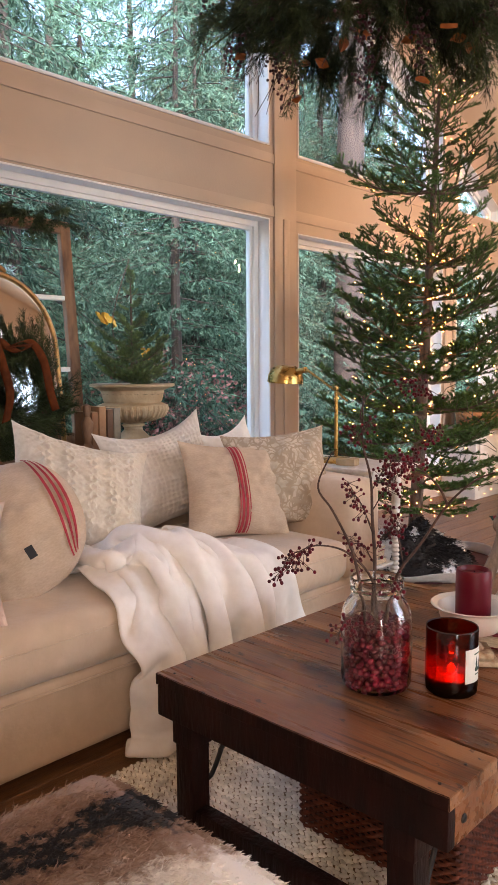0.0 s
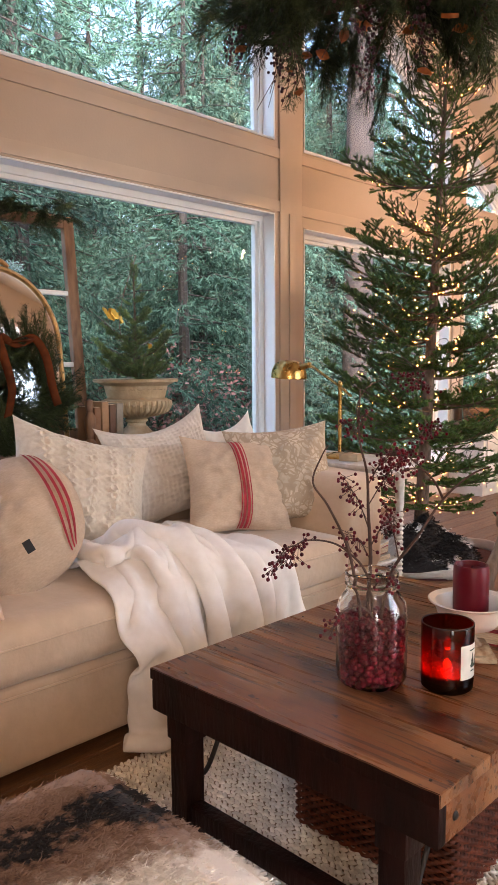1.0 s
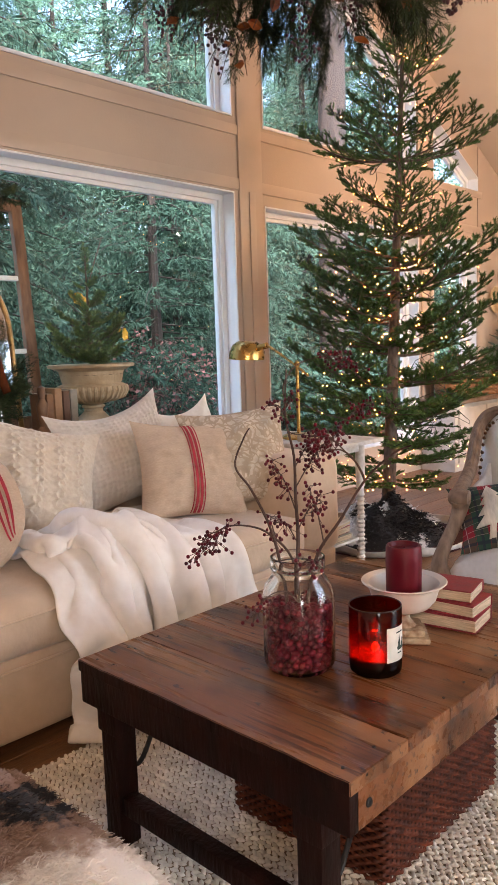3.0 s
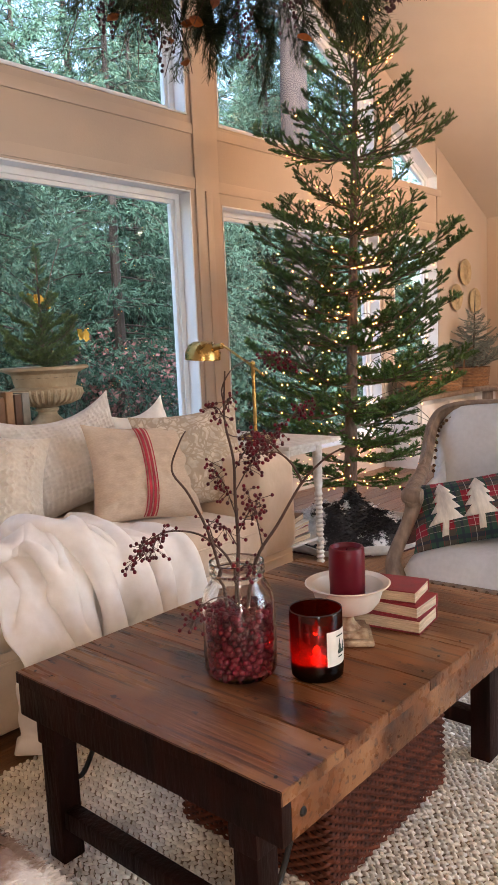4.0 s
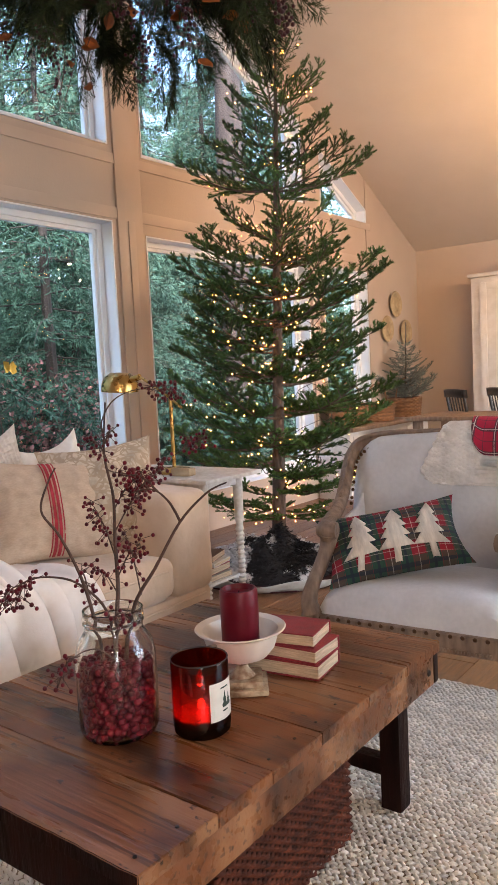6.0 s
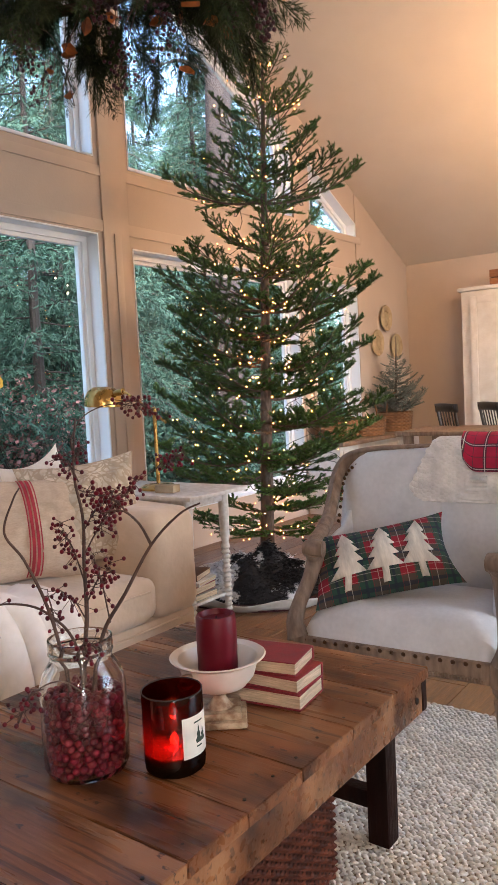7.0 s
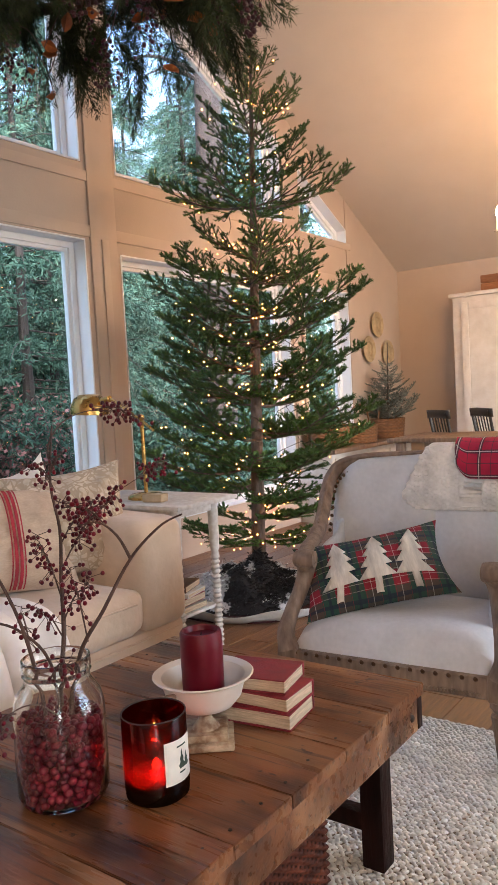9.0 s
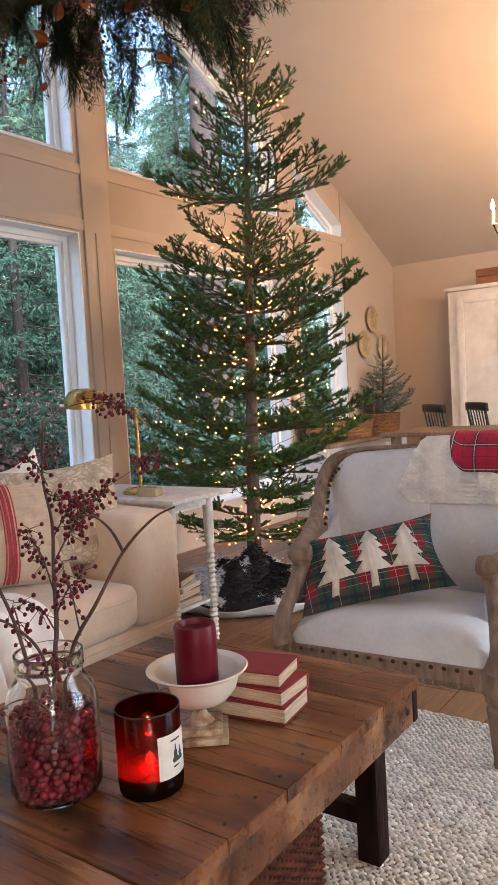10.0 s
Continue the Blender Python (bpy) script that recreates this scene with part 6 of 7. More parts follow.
M_DRYBERRY = mat("black_red_dried_berry", (0.055, 0.008, 0.014), (0.025, 0.005, 0.01), 60, 0.4, island=0.4)
M_DRYLEAF = mat("orange_dried_leaf", (0.40, 0.12, 0.02), (0.22, 0.06, 0.015), 40, 0.7, rnd=0.3)
clusters = [(-0.52, -0.2, 0.06), (-0.46, -0.05, -0.04), (-0.38, -0.22, -0.2), (-0.25, -0.1, -0.28), (-0.1, -0.26, -0.3), (0.05, 0.0, -0.34), (0.18, -0.2, -0.28), (0.32, -0.1, -0.32), (0.45, 0.05, -0.28), (-0.2, -0.28, -0.08), (0.1, -0.3, -0.1)]
for c in clusters:
    spots = [(c[0] + rg.gauss(0, 0.022), c[1] + rg.gauss(0, 0.022), c[2] + rg.gauss(0, 0.045)) for _ in range(46)]
    v, f = clump(spots, 0.75, 1.0, 3)
    tagged(raw_part("dried_berry", v, f, M_DRYBERRY, gl, "dark dried berries", True), kind="stuff")
v, f = clump([(0.60 + rg.gauss(0, 0.012), -0.01 + rg.gauss(0, 0.012), -0.02 - 0.42 * k / 160) for k in range(160)], 0.8, 1.0, 6)
tagged(raw_part("dried_berry", v, f, M_DRYBERRY, gl, "long drop of dark amaranth berries", True), kind="stuff")
leafm = bm_new()
loop_sheet(leafm, [[Vector((w * s, 0.006 * abs(s) * 2, t)) for s in (-1, 0, 1)] for t, w in ((0, 0.002), (0.012, 0.013), (0.026, 0.017), (0.04, 0.011), (0.052, 0.001))])
leafm = mesh_of(leafm, M_DRYLEAF)
for k in range(18):
    piece("dried_leaf", leafm, gl, pose(rg.uniform(-0.42, 0.5), rg.uniform(-0.26, 0.2), rg.uniform(-0.34, -0.14), rg.uniform(0, 360), rg.uniform(0, 360), rg.uniform(0, 360)))
for k in range(46):
    p = Vector((rg.uniform(-0.55, 0.5), rg.uniform(-0.26, 0.22), rg.uniform(-0.16, 0.05)))
    q = p + Vector((rg.uniform(-0.16, 0.16), rg.uniform(-0.1, 0.1), rg.uniform(-0.26, -0.08)))
    part("twig", tube(bm_new(), curve_pts([p, p.lerp(q, 0.5) + Vector((0.02, 0, 0.02)), q], 4), 0.0016, 4), M_TWIG, gl)
pdl = thing("pendant_lamp", pose(-0.63, 2.83, 2.52), "dark metal pendant lamp inside the greenery", "lamp")
part("shade", lathe(bm_new(), [(0.03, 0.2), (0.06, 0.17), (0.12, 0.08), (0.17, 0.0), (0.165, 0.0), (0.11, 0.08), (0.0, 0.16)], 32), M_IRON, pdl)
part("cord", tube(bm_new(), [(0, 0, 0.18), (0, 0, roof(2.76) - 2.52)], 0.004, 6), M_IRON, pdl)

# ---- the far end of the room ----
M_CABW = mat("chalky_white_cabinet_paint", (0.68, 0.64, 0.59), (0.60, 0.55, 0.49), 12, 0.6, bump=0.15, big=0.08)
cab = thing("cupboard", pose(-0.07, 0, 0), "tall chalky white two-door cupboard", "cupboard")
part("body", box(bm_new(), -1.70, -0.52, 8.72, 9.22, 0.0, 2.06, 0.008), M_CABW, cab)
part("cornice", box(bm_new(), -1.73, -0.49, 8.69, 9.22, 2.062, 2.10, 0.008), M_CABW, cab)
for x0, x1, hx in ((-1.60, -1.12, -1.16), (-1.105, -0.62, -1.065)):
    d = part("door", box(bm_new(), x0, x1, 8.700, 8.718, 0.12, 2.0, 0.004), M_CABW, cab)
    for a, b, c, e in ((x0, x0 + 0.07, 0.12, 2.0), (x1 - 0.07, x1, 0.12, 2.0)):
        part("stile", box(bm_new(), a, b, 8.686, 8.699, c, e, 0.003), M_CABW, d)
    for c in (0.12, 1.93):
        part("rail", box(bm_new(), x0 + 0.071, x1 - 0.071, 8.686, 8.699, c, c + 0.07, 0.003), M_CABW, d)
    part("knob", lathe(bm_new(), [(0, 0.02), (0.03, 0.016), (0.035, 0.006), (0.015, 0.0)], 16), M_SILVER, d, "round pale knob").matrix_local = pose(hx, 8.684, 1.52, 90, 0, 0)
M_CRATE = mat("orange_brown_wood", (0.28, 0.12, 0.045), (0.18, 0.07, 0.025), 20, 0.6, bump=0.3, stretch=(0.4, 2, 3))
cr = thing("wooden_crate", pose(-0.05, 0, 0), "orange-brown wooden crate on the cupboard", "crate")
for z in (2.103, 2.185):
    part("board", box(bm_new(), -1.44, -0.72, 8.78, 8.80, z, z + 0.075, 0.003), M_CRATE, cr)
    part("board", box(bm_new(), -1.44, -0.72, 9.12, 9.14, z, z + 0.075, 0.003), M_CRATE, cr)
    for x in (-1.44, -0.74):
        part("board", box(bm_new(), x, x + 0.02, 8.801, 9.119, z, z + 0.075, 0.003), M_CRATE, cr)
M_BLACKW = mat("black_painted_wood", (0.022, 0.019, 0.018), (0.014, 0.012, 0.011), 30, 0.35, bump=0.1)


def spindle_chair(m):
    root = thing("spindle_chair", m, "black spindle-back dining chair", "chair", "dining chairs")
    part("seat", box(bm_new(), -0.21, 0.21, -0.20, 0.20, 0.43, 0.46, 0.012), M_BLACKW, root)
    for x in (-0.17, 0.17):
        part("leg", tube(bm_new(), [(x, -0.16, 0.435), (x * 1.15, -0.2, 0)], [0.018, 0.013], 10), M_BLACKW, root)
        part("leg", tube(bm_new(), [(x, 0.16, 0.435), (x * 1.15, 0.2, 0)], [0.018, 0.013], 10), M_BLACKW, root)
        part("back_post", tube(bm_new(), [(x, 0.18, 0.455), (x * 1.12, 0.27, 0.93)], [0.016, 0.014], 10), M_BLACKW, root)
    for k in range(5):
        x = -0.11 + 0.055 * k
        part("spindle", tube(bm_new(), [(x, 0.185, 0.455), (x * 1.1, 0.265, 0.885)], 0.007, 8), M_BLACKW, root)
    bm = bm_new()
    loop_sheet(bm, [[(x, 0.27 + 0.02 * (1 - (x / 0.21) ** 2) + dz * 0.1, 0.87 + dz + 0.006 * (1 - (x / 0.21) ** 2)) for x in np.linspace(-0.235, 0.235, 11)] for dz in (0, 0.035, 0.075)])
    part("crest_rail", bm, M_BLACKW, root).modifiers.new("thick", "SOLIDIFY").thickness = 0.02
    return root


ch = spindle_chair(pose(-1.42, 7.98, 0, 0, 0, 136))
copy_thing(ch, pose(-1.06, 8.12, 0, 0, 0, 132))
dt = thing("dining_table", pose(0, 0, 0), "long plain wooden dining table", "table")
part("tabletop", box(bm_new(), -1.75, 0.9, 7.0, 7.78, 0.71, 0.745, 0.006), M_OAK, dt)
for x in (-1.66, 0.8):
    for y in (7.08, 7.7):
        part("leg", box(bm_new(), x - 0.035, x + 0.035, y - 0.035, y + 0.035, 0, 0.712, 0.005), M_OAK, dt)
bf_ = thing("buffet", pose(0, 0, 0), "low pale buffet with a wooden top under the window", "sideboard")
part("body", box(bm_new(), -2.58, -2.24, 6.9, 8.62, 0.0, 0.62, 0.006), M_CABW, bf_)
part("top", box(bm_new(), -2.595, -2.18, 6.86, 8.68, 0.622, 0.66, 0.006), M_OAK, bf_)
for y in (6.95, 7.5, 8.07):
    part("door", box(bm_new(), -2.238, -2.222, y, y + 0.5, 0.08, 0.58, 0.004), M_CABW, bf_)
for name, cx, cy, rx, ry, h in (("round_basket", -2.38, 8.36, 0.15, 0.20, 0.20), ("round_basket", -2.38, 7.72, 0.15, 0.20, 0.17), ("round_basket", -2.38, 7.15, 0.15, 0.22, 0.20)):
    b = thing(name, pose(cx, cy, 0.661), "golden-brown wicker basket on the buffet", "basket", "baskets on the buffet")
    wicker(oval(0, 0, rx, ry), 0.004, h, 11, 0.03, 0.005, M_WICKER2, b, 0.12)
    part("lining", lathe(bm_new(), [(0, 0.004), (rx * 0.93, 0.006), (rx * 1.02, h - 0.01), (rx * 0.9, h - 0.01), (0, 0.03)], 24), M_WICKER, b, "inner wall").scale = (1, ry / rx, 1)
    part("handle", tube(bm_new(), curve_pts([(0, -ry * 1.1, h - 0.02), (0, -ry * 0.8, h + 0.14), (0, 0, h + 0.2), (0, ry * 0.8, h + 0.14), (0, ry * 1.1, h - 0.02)], 5), 0.008, 8), M_WICKER2, b)
M_FLOCK = mat("frosted_needles", (0.13, 0.17, 0.13), (0.30, 0.33, 0.31), 30, 0.7, rnd=0.3, island=0.4)
ft = thing("frosted_spruce", pose(-2.38, 8.36, 0.70), "small frosted spruce standing in a basket", "plant")
part("trunk", tube(bm_new(), [(0, 0, 0), (0.02, 0.02, 0.8), (0.02, 0.03, 0.95)], [0.012, 0.006, 0.003], 8), M_BARK, ft)
fl = BOUGHS[1][0].copy()
fl.materials[0] = M_FLOCK
for k in range(56):
    z = 0.14 + 0.60 * (k / 56)
    s = (0.50 - 0.40 * k / 56) * rg.uniform(0.8, 1.2)
    f = piece("branch", BOUGHS[1][1], ft, Matrix.Translation((0.02 * z, 0.02 * z, z)) @ pose(0, 0, 0, 0, rg.uniform(-25, 20), k * 137.5) @ Matrix.Diagonal((s, s, s, 1)))
    new("needle_spray", fl).parent = f
M_STRAW = mat("pale_woven_straw", (0.52, 0.40, 0.24), (0.40, 0.29, 0.16), 40, 0.85, bump=0.5, bscale=90)
for y, z in ((8.62, 1.87), (8.40, 1.60), (8.86, 1.57)):
    p = solo("straw_plate", lathe(bm_new(), [(0, 0.022), (0.07, 0.02), (0.085, 0.035), (0.135, 0.04), (0.14, 0.034), (0.09, 0.02), (0.08, 0.003), (0, 0.002)], 36), M_STRAW, pose(WX, y, z, 0, 90, 0), "round pale straw plate hung on the wall", "plate", "straw plates on the wall")
# chandelier
M_FLAMEB = mat("candle_bulb", (1, 0.8, 0.5), None, 10, 0.4, glow=(1.0, 0.62, 0.28), power=60.0)
CH = Vector((-0.28, 6.62, 2.22))
cd = thing("chandelier", Matrix.Translation(CH), "dark iron chandelier with lit candle bulbs", "chandelier")
part("rod", tube(bm_new(), [(0, 0, -0.1), (0, 0, roof(CH.y) - CH.z)], 0.008, 8), M_IRON, cd)
part("hub", lathe(bm_new(), [(0, -0.16), (0.02, -0.14), (0.045, -0.08), (0.03, -0.02), (0.012, 0.05), (0, 0.06)], 16), M_IRON, cd)
for k in range(6):
    a = math.radians(60 * k + 20)
    c = Vector((math.cos(a), math.sin(a), 0))
    part("arm", tube(bm_new(), curve_pts([c * 0.03 + Vector((0, 0, -0.06)), c * 0.15 + Vector((0, 0, -0.13)), c * 0.28 + Vector((0, 0, -0.10)), c * 0.34 + Vector((0, 0, 0.0))], 6), 0.006, 8), M_IRON, cd)
    part("candle_sleeve", lathe(bm_new(), [(0.03, 0.0), (0.03, 0.006), (0.012, 0.008), (0.012, 0.10), (0, 0.10)], 14, (0.34 * c.x, 0.34 * c.y)), M_CHINA, cd)
    part("bulb", lathe(bm_new(), [(0, 0.10), (0.011, 0.115), (0.013, 0.13), (0.006, 0.155), (0, 0.17)], 12, (0.34 * c.x, 0.34 * c.y)), M_FLAMEB, cd, "lit candle-shaped bulb")
    lamp("chandelier_light", tuple(CH + c * 0.34 + Vector((0, 0, 0.20))), 2.2, 0.02, (1.0, 0.56, 0.28))

# a pair of warm pendants nearer the door, seen as lights in the panes
M_OPAL = mat("opal_glass_shade", (0.9, 0.8, 0.62), None, 10, 0.5, glow=(1.0, 0.66, 0.36), power=2.2)
for x, y in ((2.3, -0.9), (2.9, -0.2)):
    pd = thing("globe_pendant", pose(x, y, 2.55), "lit opal glass globe pendant", "lamp", "globe pendants")
    part("globe", lathe(bm_new(), [(0, -0.12), (0.06, -0.104), (0.104, -0.06), (0.12, 0.0), (0.104, 0.06), (0.06, 0.104), (0.025, 0.118)], 28), M_OPAL, pd, "opal glass globe")
    part("cap", lathe(bm_new(), [(0.028, 0.112), (0.028, 0.15), (0, 0.152)], 16), M_BRASS, pd)
    part("cord", tube(bm_new(), [(0, 0, 0.15), (0, 0, roof(y) - 2.55)], 0.004, 6), M_IRON, pd)
    lamp("pendant_light", (x, y, 2.40), 8.0, 0.10, (1.0, 0.74, 0.53))

# ---- outside ----
M_GROUND = mat("leafy_ground", (0.09, 0.085, 0.05), (0.05, 0.055, 0.03), 3, 0.95, bump=0.8, bscale=20, big=0.4)
bm = bm_new()
bmesh.ops.create_grid(bm, x_segments=40, y_segments=40, size=400)
for v in bm.verts:
    v.co.z = -0.45
solo("ground", bm, M_GROUND, ORIGIN, "leaf-covered woodland ground", "ground", kind="structure")
M_DECK = mat("pale_weathered_deck", (0.42, 0.45, 0.47), (0.34, 0.37, 0.39), 20, 0.5, stretch=(1, 6, 1), rnd=0.15)
dk = thing("deck", pose(0, 0, 0), "pale weathered deck outside the windows", "deck", kind="structure")
plank = mesh_of(box(bm_new(), 0, 0.135, 0, 14.0, -0.03, 0, 0.004, 1), M_DECK)
for k in range(14):
    piece("deck_board", plank, dk, Matrix.Translation((WX - THICK - 0.15 - 0.145 * (k + 1), 1.0, -0.12)))
M_LEAFD = mat("conifer_foliage_far", (0.10, 0.185, 0.135), (0.055, 0.115, 0.085), 1.2, 0.9, rnd=0.3, island=0.35, big=0.4, spec=0.15)
M_LEAFR = mat("russet_leaves", (0.26, 0.12, 0.11), (0.16, 0.08, 0.08), 3, 0.8, island=0.5, rnd=0.2)
M_LEAFY = mat("yellow_leaves", (0.62, 0.36, 0.02), (0.5, 0.26, 0.02), 5, 0.7, island=0.3)
M_TRUNKD = mat("dark_conifer_trunk", (0.042, 0.032, 0.028), (0.022, 0.016, 0.014), 12, 0.95, bump=1.0, bscale=14, stretch=(1, 1, 0.25))


def conifer(seed, height, spread, nb, material):
    """A tapered trunk and drooping limbs hung with many small sprays: two meshes."""
    rg = random.Random(seed)
    wood, verts, faces = bm_new(), [], []
    tube(wood, [(0, 0, -0.2), (0.05, 0, height * 0.4), (0, 0.05, height)], [0.12 * height / 8, 0.07 * height / 8, 0.02], 9)
    for k in range(nb):
        t = (k + rg.random()) / nb
        z = height * (0.05 + 0.93 * t)
        ln = spread * (1 - t) ** 0.75 * rg.uniform(0.65, 1.15) + 0.3
        a = rg.uniform(0, 2 * math.pi)
        c = Vector((math.cos(a), math.sin(a), 0))
        side = Vector((-c.y, c.x, 0))
        rise = rg.uniform(-0.05, 0.25)

        def sp_(q):
            return c * ln * q + Vector((0, 0, z + ln * (rise * q - 0.42 * q * q)))
        tube(wood, [sp_(q) for q in (0, 0.35, 0.7, 1.0)], [0.012, 0.009, 0.006, 0.003], 5)
        for j in range(int(ln * 22)):
            q = rg.uniform(0.12, 1.0)
            base = sp_(q) + side * rg.gauss(0, 0.16 * ln * (1.15 - q))
            d = (c * rg.uniform(0.1, 0.7) + side * rg.gauss(0, 0.5) + Vector((0, 0, rg.uniform(-0.9, 0.1)))).normalized()
            sl = rg.uniform(0.16, 0.34)
            for e in range(13):
                p = base + d * sl * e / 13
                o = (d * 0.8 + Vector((rg.gauss(0, 0.6), rg.gauss(0, 0.6), rg.gauss(-0.2, 0.4)))).normalized() * rg.uniform(0.055, 0.12)
                w = o.cross(Vector((rg.gauss(0, 1), rg.gauss(0, 1), rg.gauss(0, 1)))).normalized() * 0.0088
                i = len(verts)
                verts.extend((p, p + o * 0.5 + w, p + o, p + o * 0.5 - w))
                faces.append((i, i + 1, i + 2, i + 3))
    me = bpy.data.meshes.new("foliage")
    me.from_pydata(verts, [], faces)
    me.materials.append(material)
    return mesh_of(wood, M_TRUNKD), me


KINDS = [conifer(1, 9.0, 2.4, 120, M_LEAFD), conifer(2, 7.0, 2.2, 100, M_LEAFD), conifer(3, 11.0, 2.6, 140, M_LEAFD)]
rg = random.Random(15)
spots = [(-10.0, 14.4, 2), (-13.6, 18.6, 2), (-12.6, 15.2, 2), (-15.2, 20.2, 2), (-11.2, 17.4, 2), (-9.0, 3.2, 2), (-9.6, 6.4, 2), (-10.2, 9.3, 2), (-5.9, 3.6, 1), (-6.3, 6.9, 1), (-7.3, 9.2, 1), (-8.9, 13.2, 1), (-7.6, 15.6, 1), (-10.4, 8.4, 0), (-11.0, 11.6, 2), (-11.2, 15.4, 0), (-11.6, 20.0, 2), (-15, 9.0, 2), (-15.5, 15.0, 2), (-20, 14, 2), (-7.2, 3.0, 1), (-8.0, 5.6, 0), (-7.4, 8.2, 1), (-9.2, 10.6, 2), (-8.2, 13.6, 0), (-9.8, 17.2, 1), (-8.6, 21.5, 0), (-11.5, 4.2, 2), (-12.4, 8.2, 0), (-12.8, 13.0, 2), (-13.5, 17.6, 0), (-13.0, 23.5, 2), (-16.5, 6.5, 2), (-17.5, 12.5, 2), (-18.5, 19.5, 2), (-17.0, 27.5, 2),
         (-22, 10, 2), (-23, 17, 2), (-24, 25, 2), (-22, 34, 2), (-28, 14, 2), (-29, 30, 2), (-14.5, 31, 2), (-8.5, 0.2, 2), (-13, -1, 2)]
for x, y, k in spots:
    root = thing("conifer", pose(x, y, -0.45, 0, 0, rg.uniform(0, 360)), "tall drooping green conifer in the garden", "tree", "garden conifers")
    s = rg.uniform(0.9, 1.15)
    a = piece("trunk", KINDS[k][0], root, Matrix.Scale(s, 4))
    b = piece("crown", KINDS[k][1], root, Matrix.Scale(s, 4))
M_OLDBARK = mat("red_brown_old_bark", (0.060, 0.042, 0.038), (0.030, 0.020, 0.019), 9, 0.95, bump=1.0, bscale=14, stretch=(1, 1, 0.2))
for x, y, r, h in ((-7.2, 11.75, 0.28, 12), (-11.0, 6.9, 0.2, 13), (-14.5, 10.4, 0.25, 14)):
    root = thing("bare_trunk", pose(x, y, -0.45), "thick bare brown trunk of an old tree", "tree", "old garden trunks")
    part("trunk", tube(bm_new(), [(0, 0, -0.2), (0.05, 0, h * 0.5), (0.1, 0.1, h)], [r, r * 0.85, r * 0.5], 16), M_OLDBARK, root)
    for k in range(16):
        z, a = rg.uniform(1.2, h - 1), rg.uniform(0, 6.28)
        l = rg.uniform(0.8, 2.4)
        part("limb", tube(bm_new(), curve_pts([(0, 0, z), (l * 0.5 * math.cos(a), l * 0.5 * math.sin(a), z + 0.1), (l * math.cos(a + 0.2), l * math.sin(a + 0.2), z - 0.25)], 4), [0.05 * (1 - 0.1 * i) for i in range(9)], 6), M_TRUNKD, root)


def shrub(seed, n, rx, rz, material, size):
    rg = random.Random(seed)
    verts, faces = [], []
    for k in range(n):
        d = Vector((rg.gauss(0, 1), rg.gauss(0, 1), rg.gauss(0, 1))).normalized() * rg.random() ** 0.4
        p = Vector((d.x * rx, d.y * rx, rz * (1 + d.z) * 0.9 + 0.1 * noise.noise(d * 3)))
        o = Vector((rg.gauss(0, 1), rg.gauss(0, 1), rg.gauss(0, 0.7))).normalized() * size * rg.uniform(0.6, 1.2)
        w = o.cross(Vector((rg.gauss(0, 1), rg.gauss(0, 1), rg.gauss(0, 1)))).normalized() * size * 0.35
        i = len(verts)
        verts.extend((p - o * 0.5, p + w, p + o * 0.5, p - w))
        faces.append((i, i + 1, i + 2, i + 3))
    me = bpy.data.meshes.new("leaves")
    me.from_pydata(verts, [], faces)
    me.materials.append(material)
    stems = bm_new()
    for k in range(14):
        a, l = rg.uniform(0, 6.28), rg.uniform(0.5, 0.95)
        tube(stems, [(0, 0, -0.05), (rx * l * 0.5 * math.cos(a), rx * l * 0.5 * math.sin(a), rz * 0.8), (rx * l * math.cos(a), rx * l * math.sin(a), rz * rg.uniform(0.9, 1.7))], [0.02, 0.012, 0.004], 5)
    return mesh_of(stems, M_TRUNKD), me


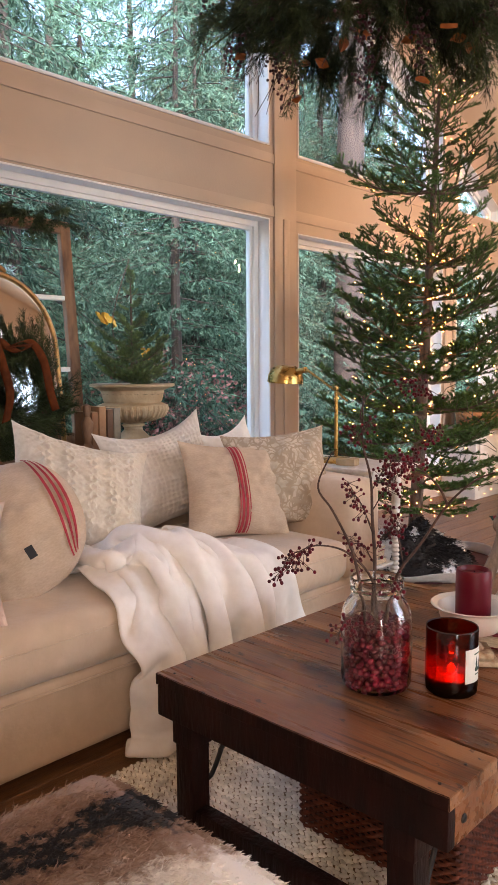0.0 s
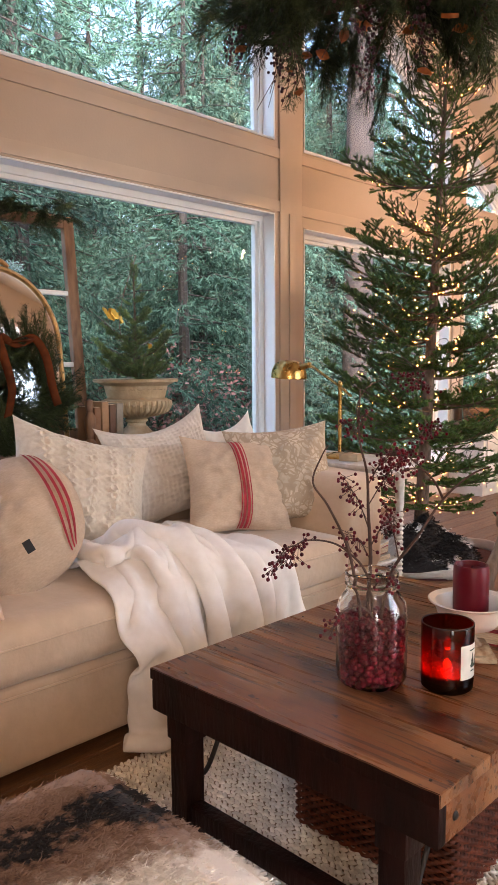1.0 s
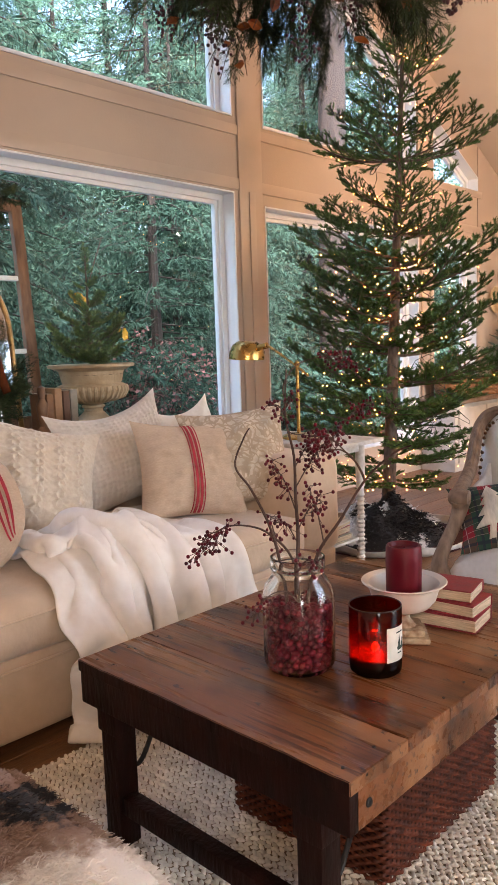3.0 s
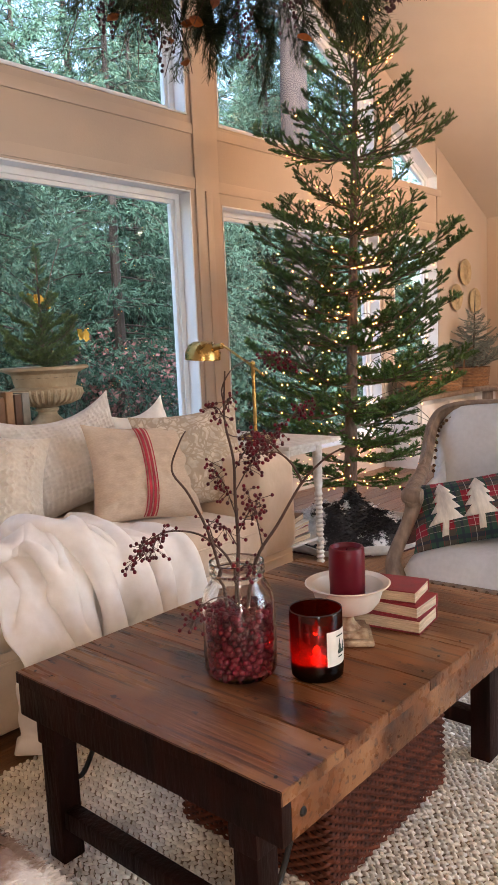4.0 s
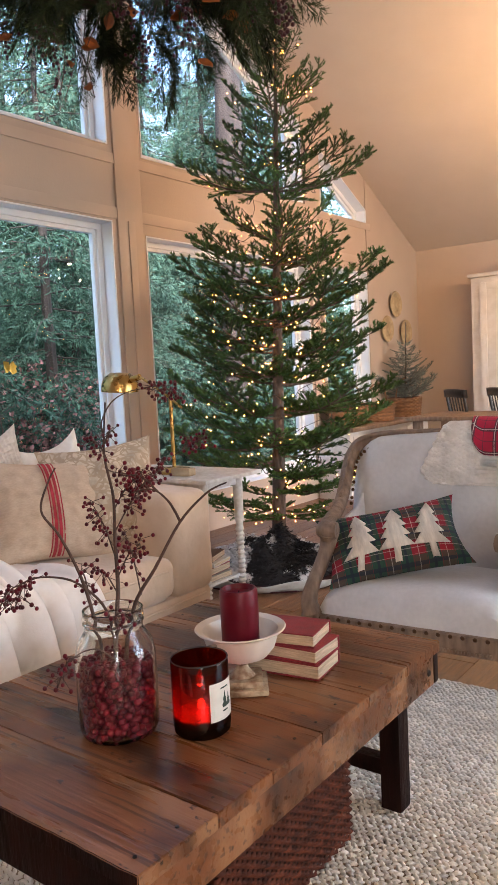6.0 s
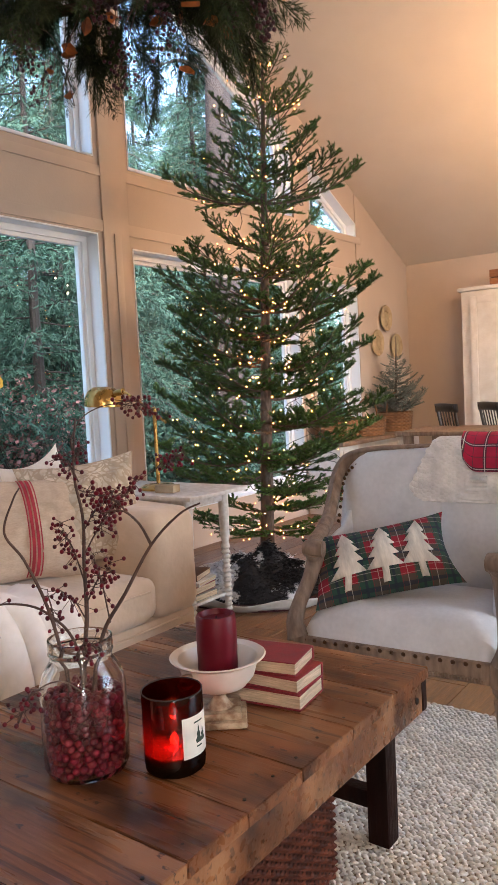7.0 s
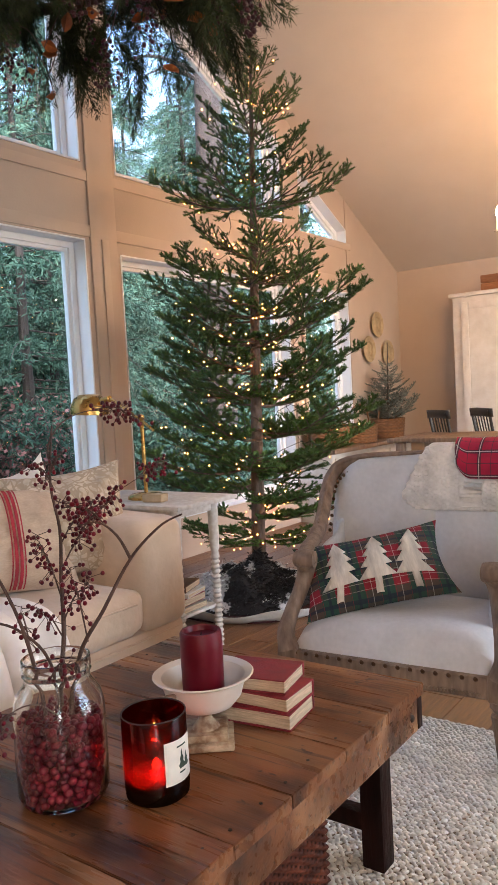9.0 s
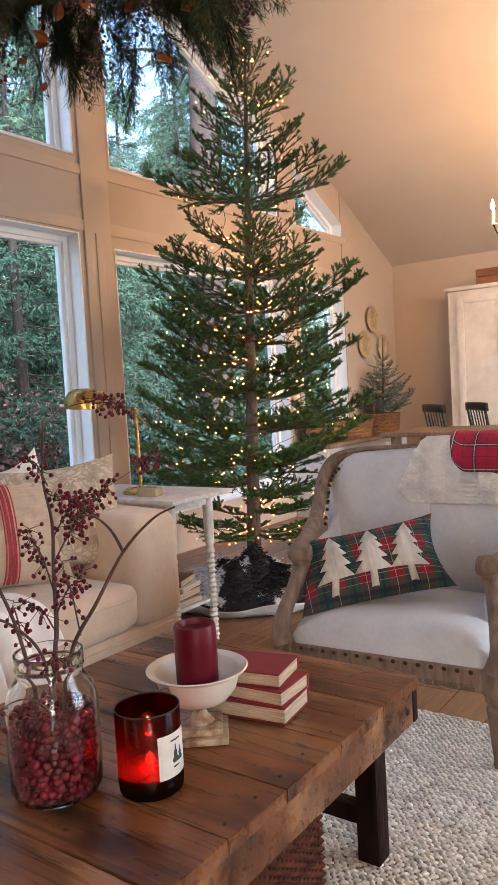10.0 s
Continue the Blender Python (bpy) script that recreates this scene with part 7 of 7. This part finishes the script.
SH = [shrub(1, 2600, 0.9, 0.7, M_LEAFD, 0.10), shrub(2, 1300, 1.1, 1.1, M_LEAFR, 0.07)]
for x, y, k, lab in ((-6.0, 5.0, 0, "low dark green garden shrub"), (-6.2, 6.6, 1, "thin shrub with faded russet leaves"), (-6.0, 8.8, 0, "low dark green garden shrub"), (-6.6, 10.6, 0, "low dark green garden shrub"), (-6.4, 13.8, 0, "low dark green garden shrub"), (-7.6, 16.4, 1, "thin shrub with faded russet leaves"), (-6.9, 7.4, 1, "thin shrub with faded russet leaves")):
    root = thing("shrub", pose(x, y, -0.45, 0, 0, 50 * x), lab, "shrub", "garden shrubs")
    piece("stem", SH[k][0], root, ORIGIN)
    piece("foliage", SH[k][1], root, ORIGIN)
# a hanging spray of yellow leaves near the glass
yl = thing("yellow_leaf_twig", pose(-5.2, 5.22, 0.0), "bare garden sapling with a few yellow leaves", "sapling")
part("stem", tube(bm_new(), curve_pts([(0, 0, -0.45), (0.05, 0.1, 0.8), (-0.05, -0.1, 1.6), (0.05, 0.05, 2.3)], 5), 0.006, 6), M_TWIG, yl)
bm = bm_new()
for y, z in ((-0.24, 1.76), (-0.18, 1.76), (0.26, 1.43), (0.05, 1.9), (-0.14, 1.72)):
    tube(bm, curve_pts([(0, 0, z + 0.15), (0.0, y * 0.6, z + 0.14), (0, y, z)], 3), 0.002, 4)
part("twig", bm, M_TWIG, yl)
lf = bm_new()
loop_sheet(lf, [[Vector((0.02 * abs(s), w * s, t)) for s in (-1, 0, 1)] for t, w in ((0, 0.004), (0.03, 0.05), (0.06, 0.04), (0.085, 0.048), (0.13, 0.004))])
lf = mesh_of(lf, M_LEAFY)
for y, z in ((-0.26, 1.66), (-0.21, 1.64), (-0.16, 1.66), (-0.12, 1.62), (0.24, 1.33), (0.29, 1.30)):
    piece("leaf", lf, yl, pose(0, y, z, rg.uniform(-40, 40), rg.uniform(-30, 30), rg.uniform(-40, 40)))

# ---- floor boards ----
rg = random.Random(2)
lens = {}
for n_ in range(44):
    x = WX + 0.165 * n_
    if x > X1:
        break
    y = Y0
    while y < Y1 - 0.01:
        l = min(rg.choice((3.0, 3.6, 4.4)), Y1 - y)
        if Y1 - y - l < 0.4:
            l = Y1 - y
        key = round(l, 3)
        if key not in lens:
            lens[key] = mesh_of(box(bm_new(), 0, 0.1635, 0.001, key - 0.001, -0.019, 0.0, 0.002, 1), M_FLOOR)
        piece("floor_board", lens[key], floor, Matrix.Translation((x, y, -0.001)))
        y += l
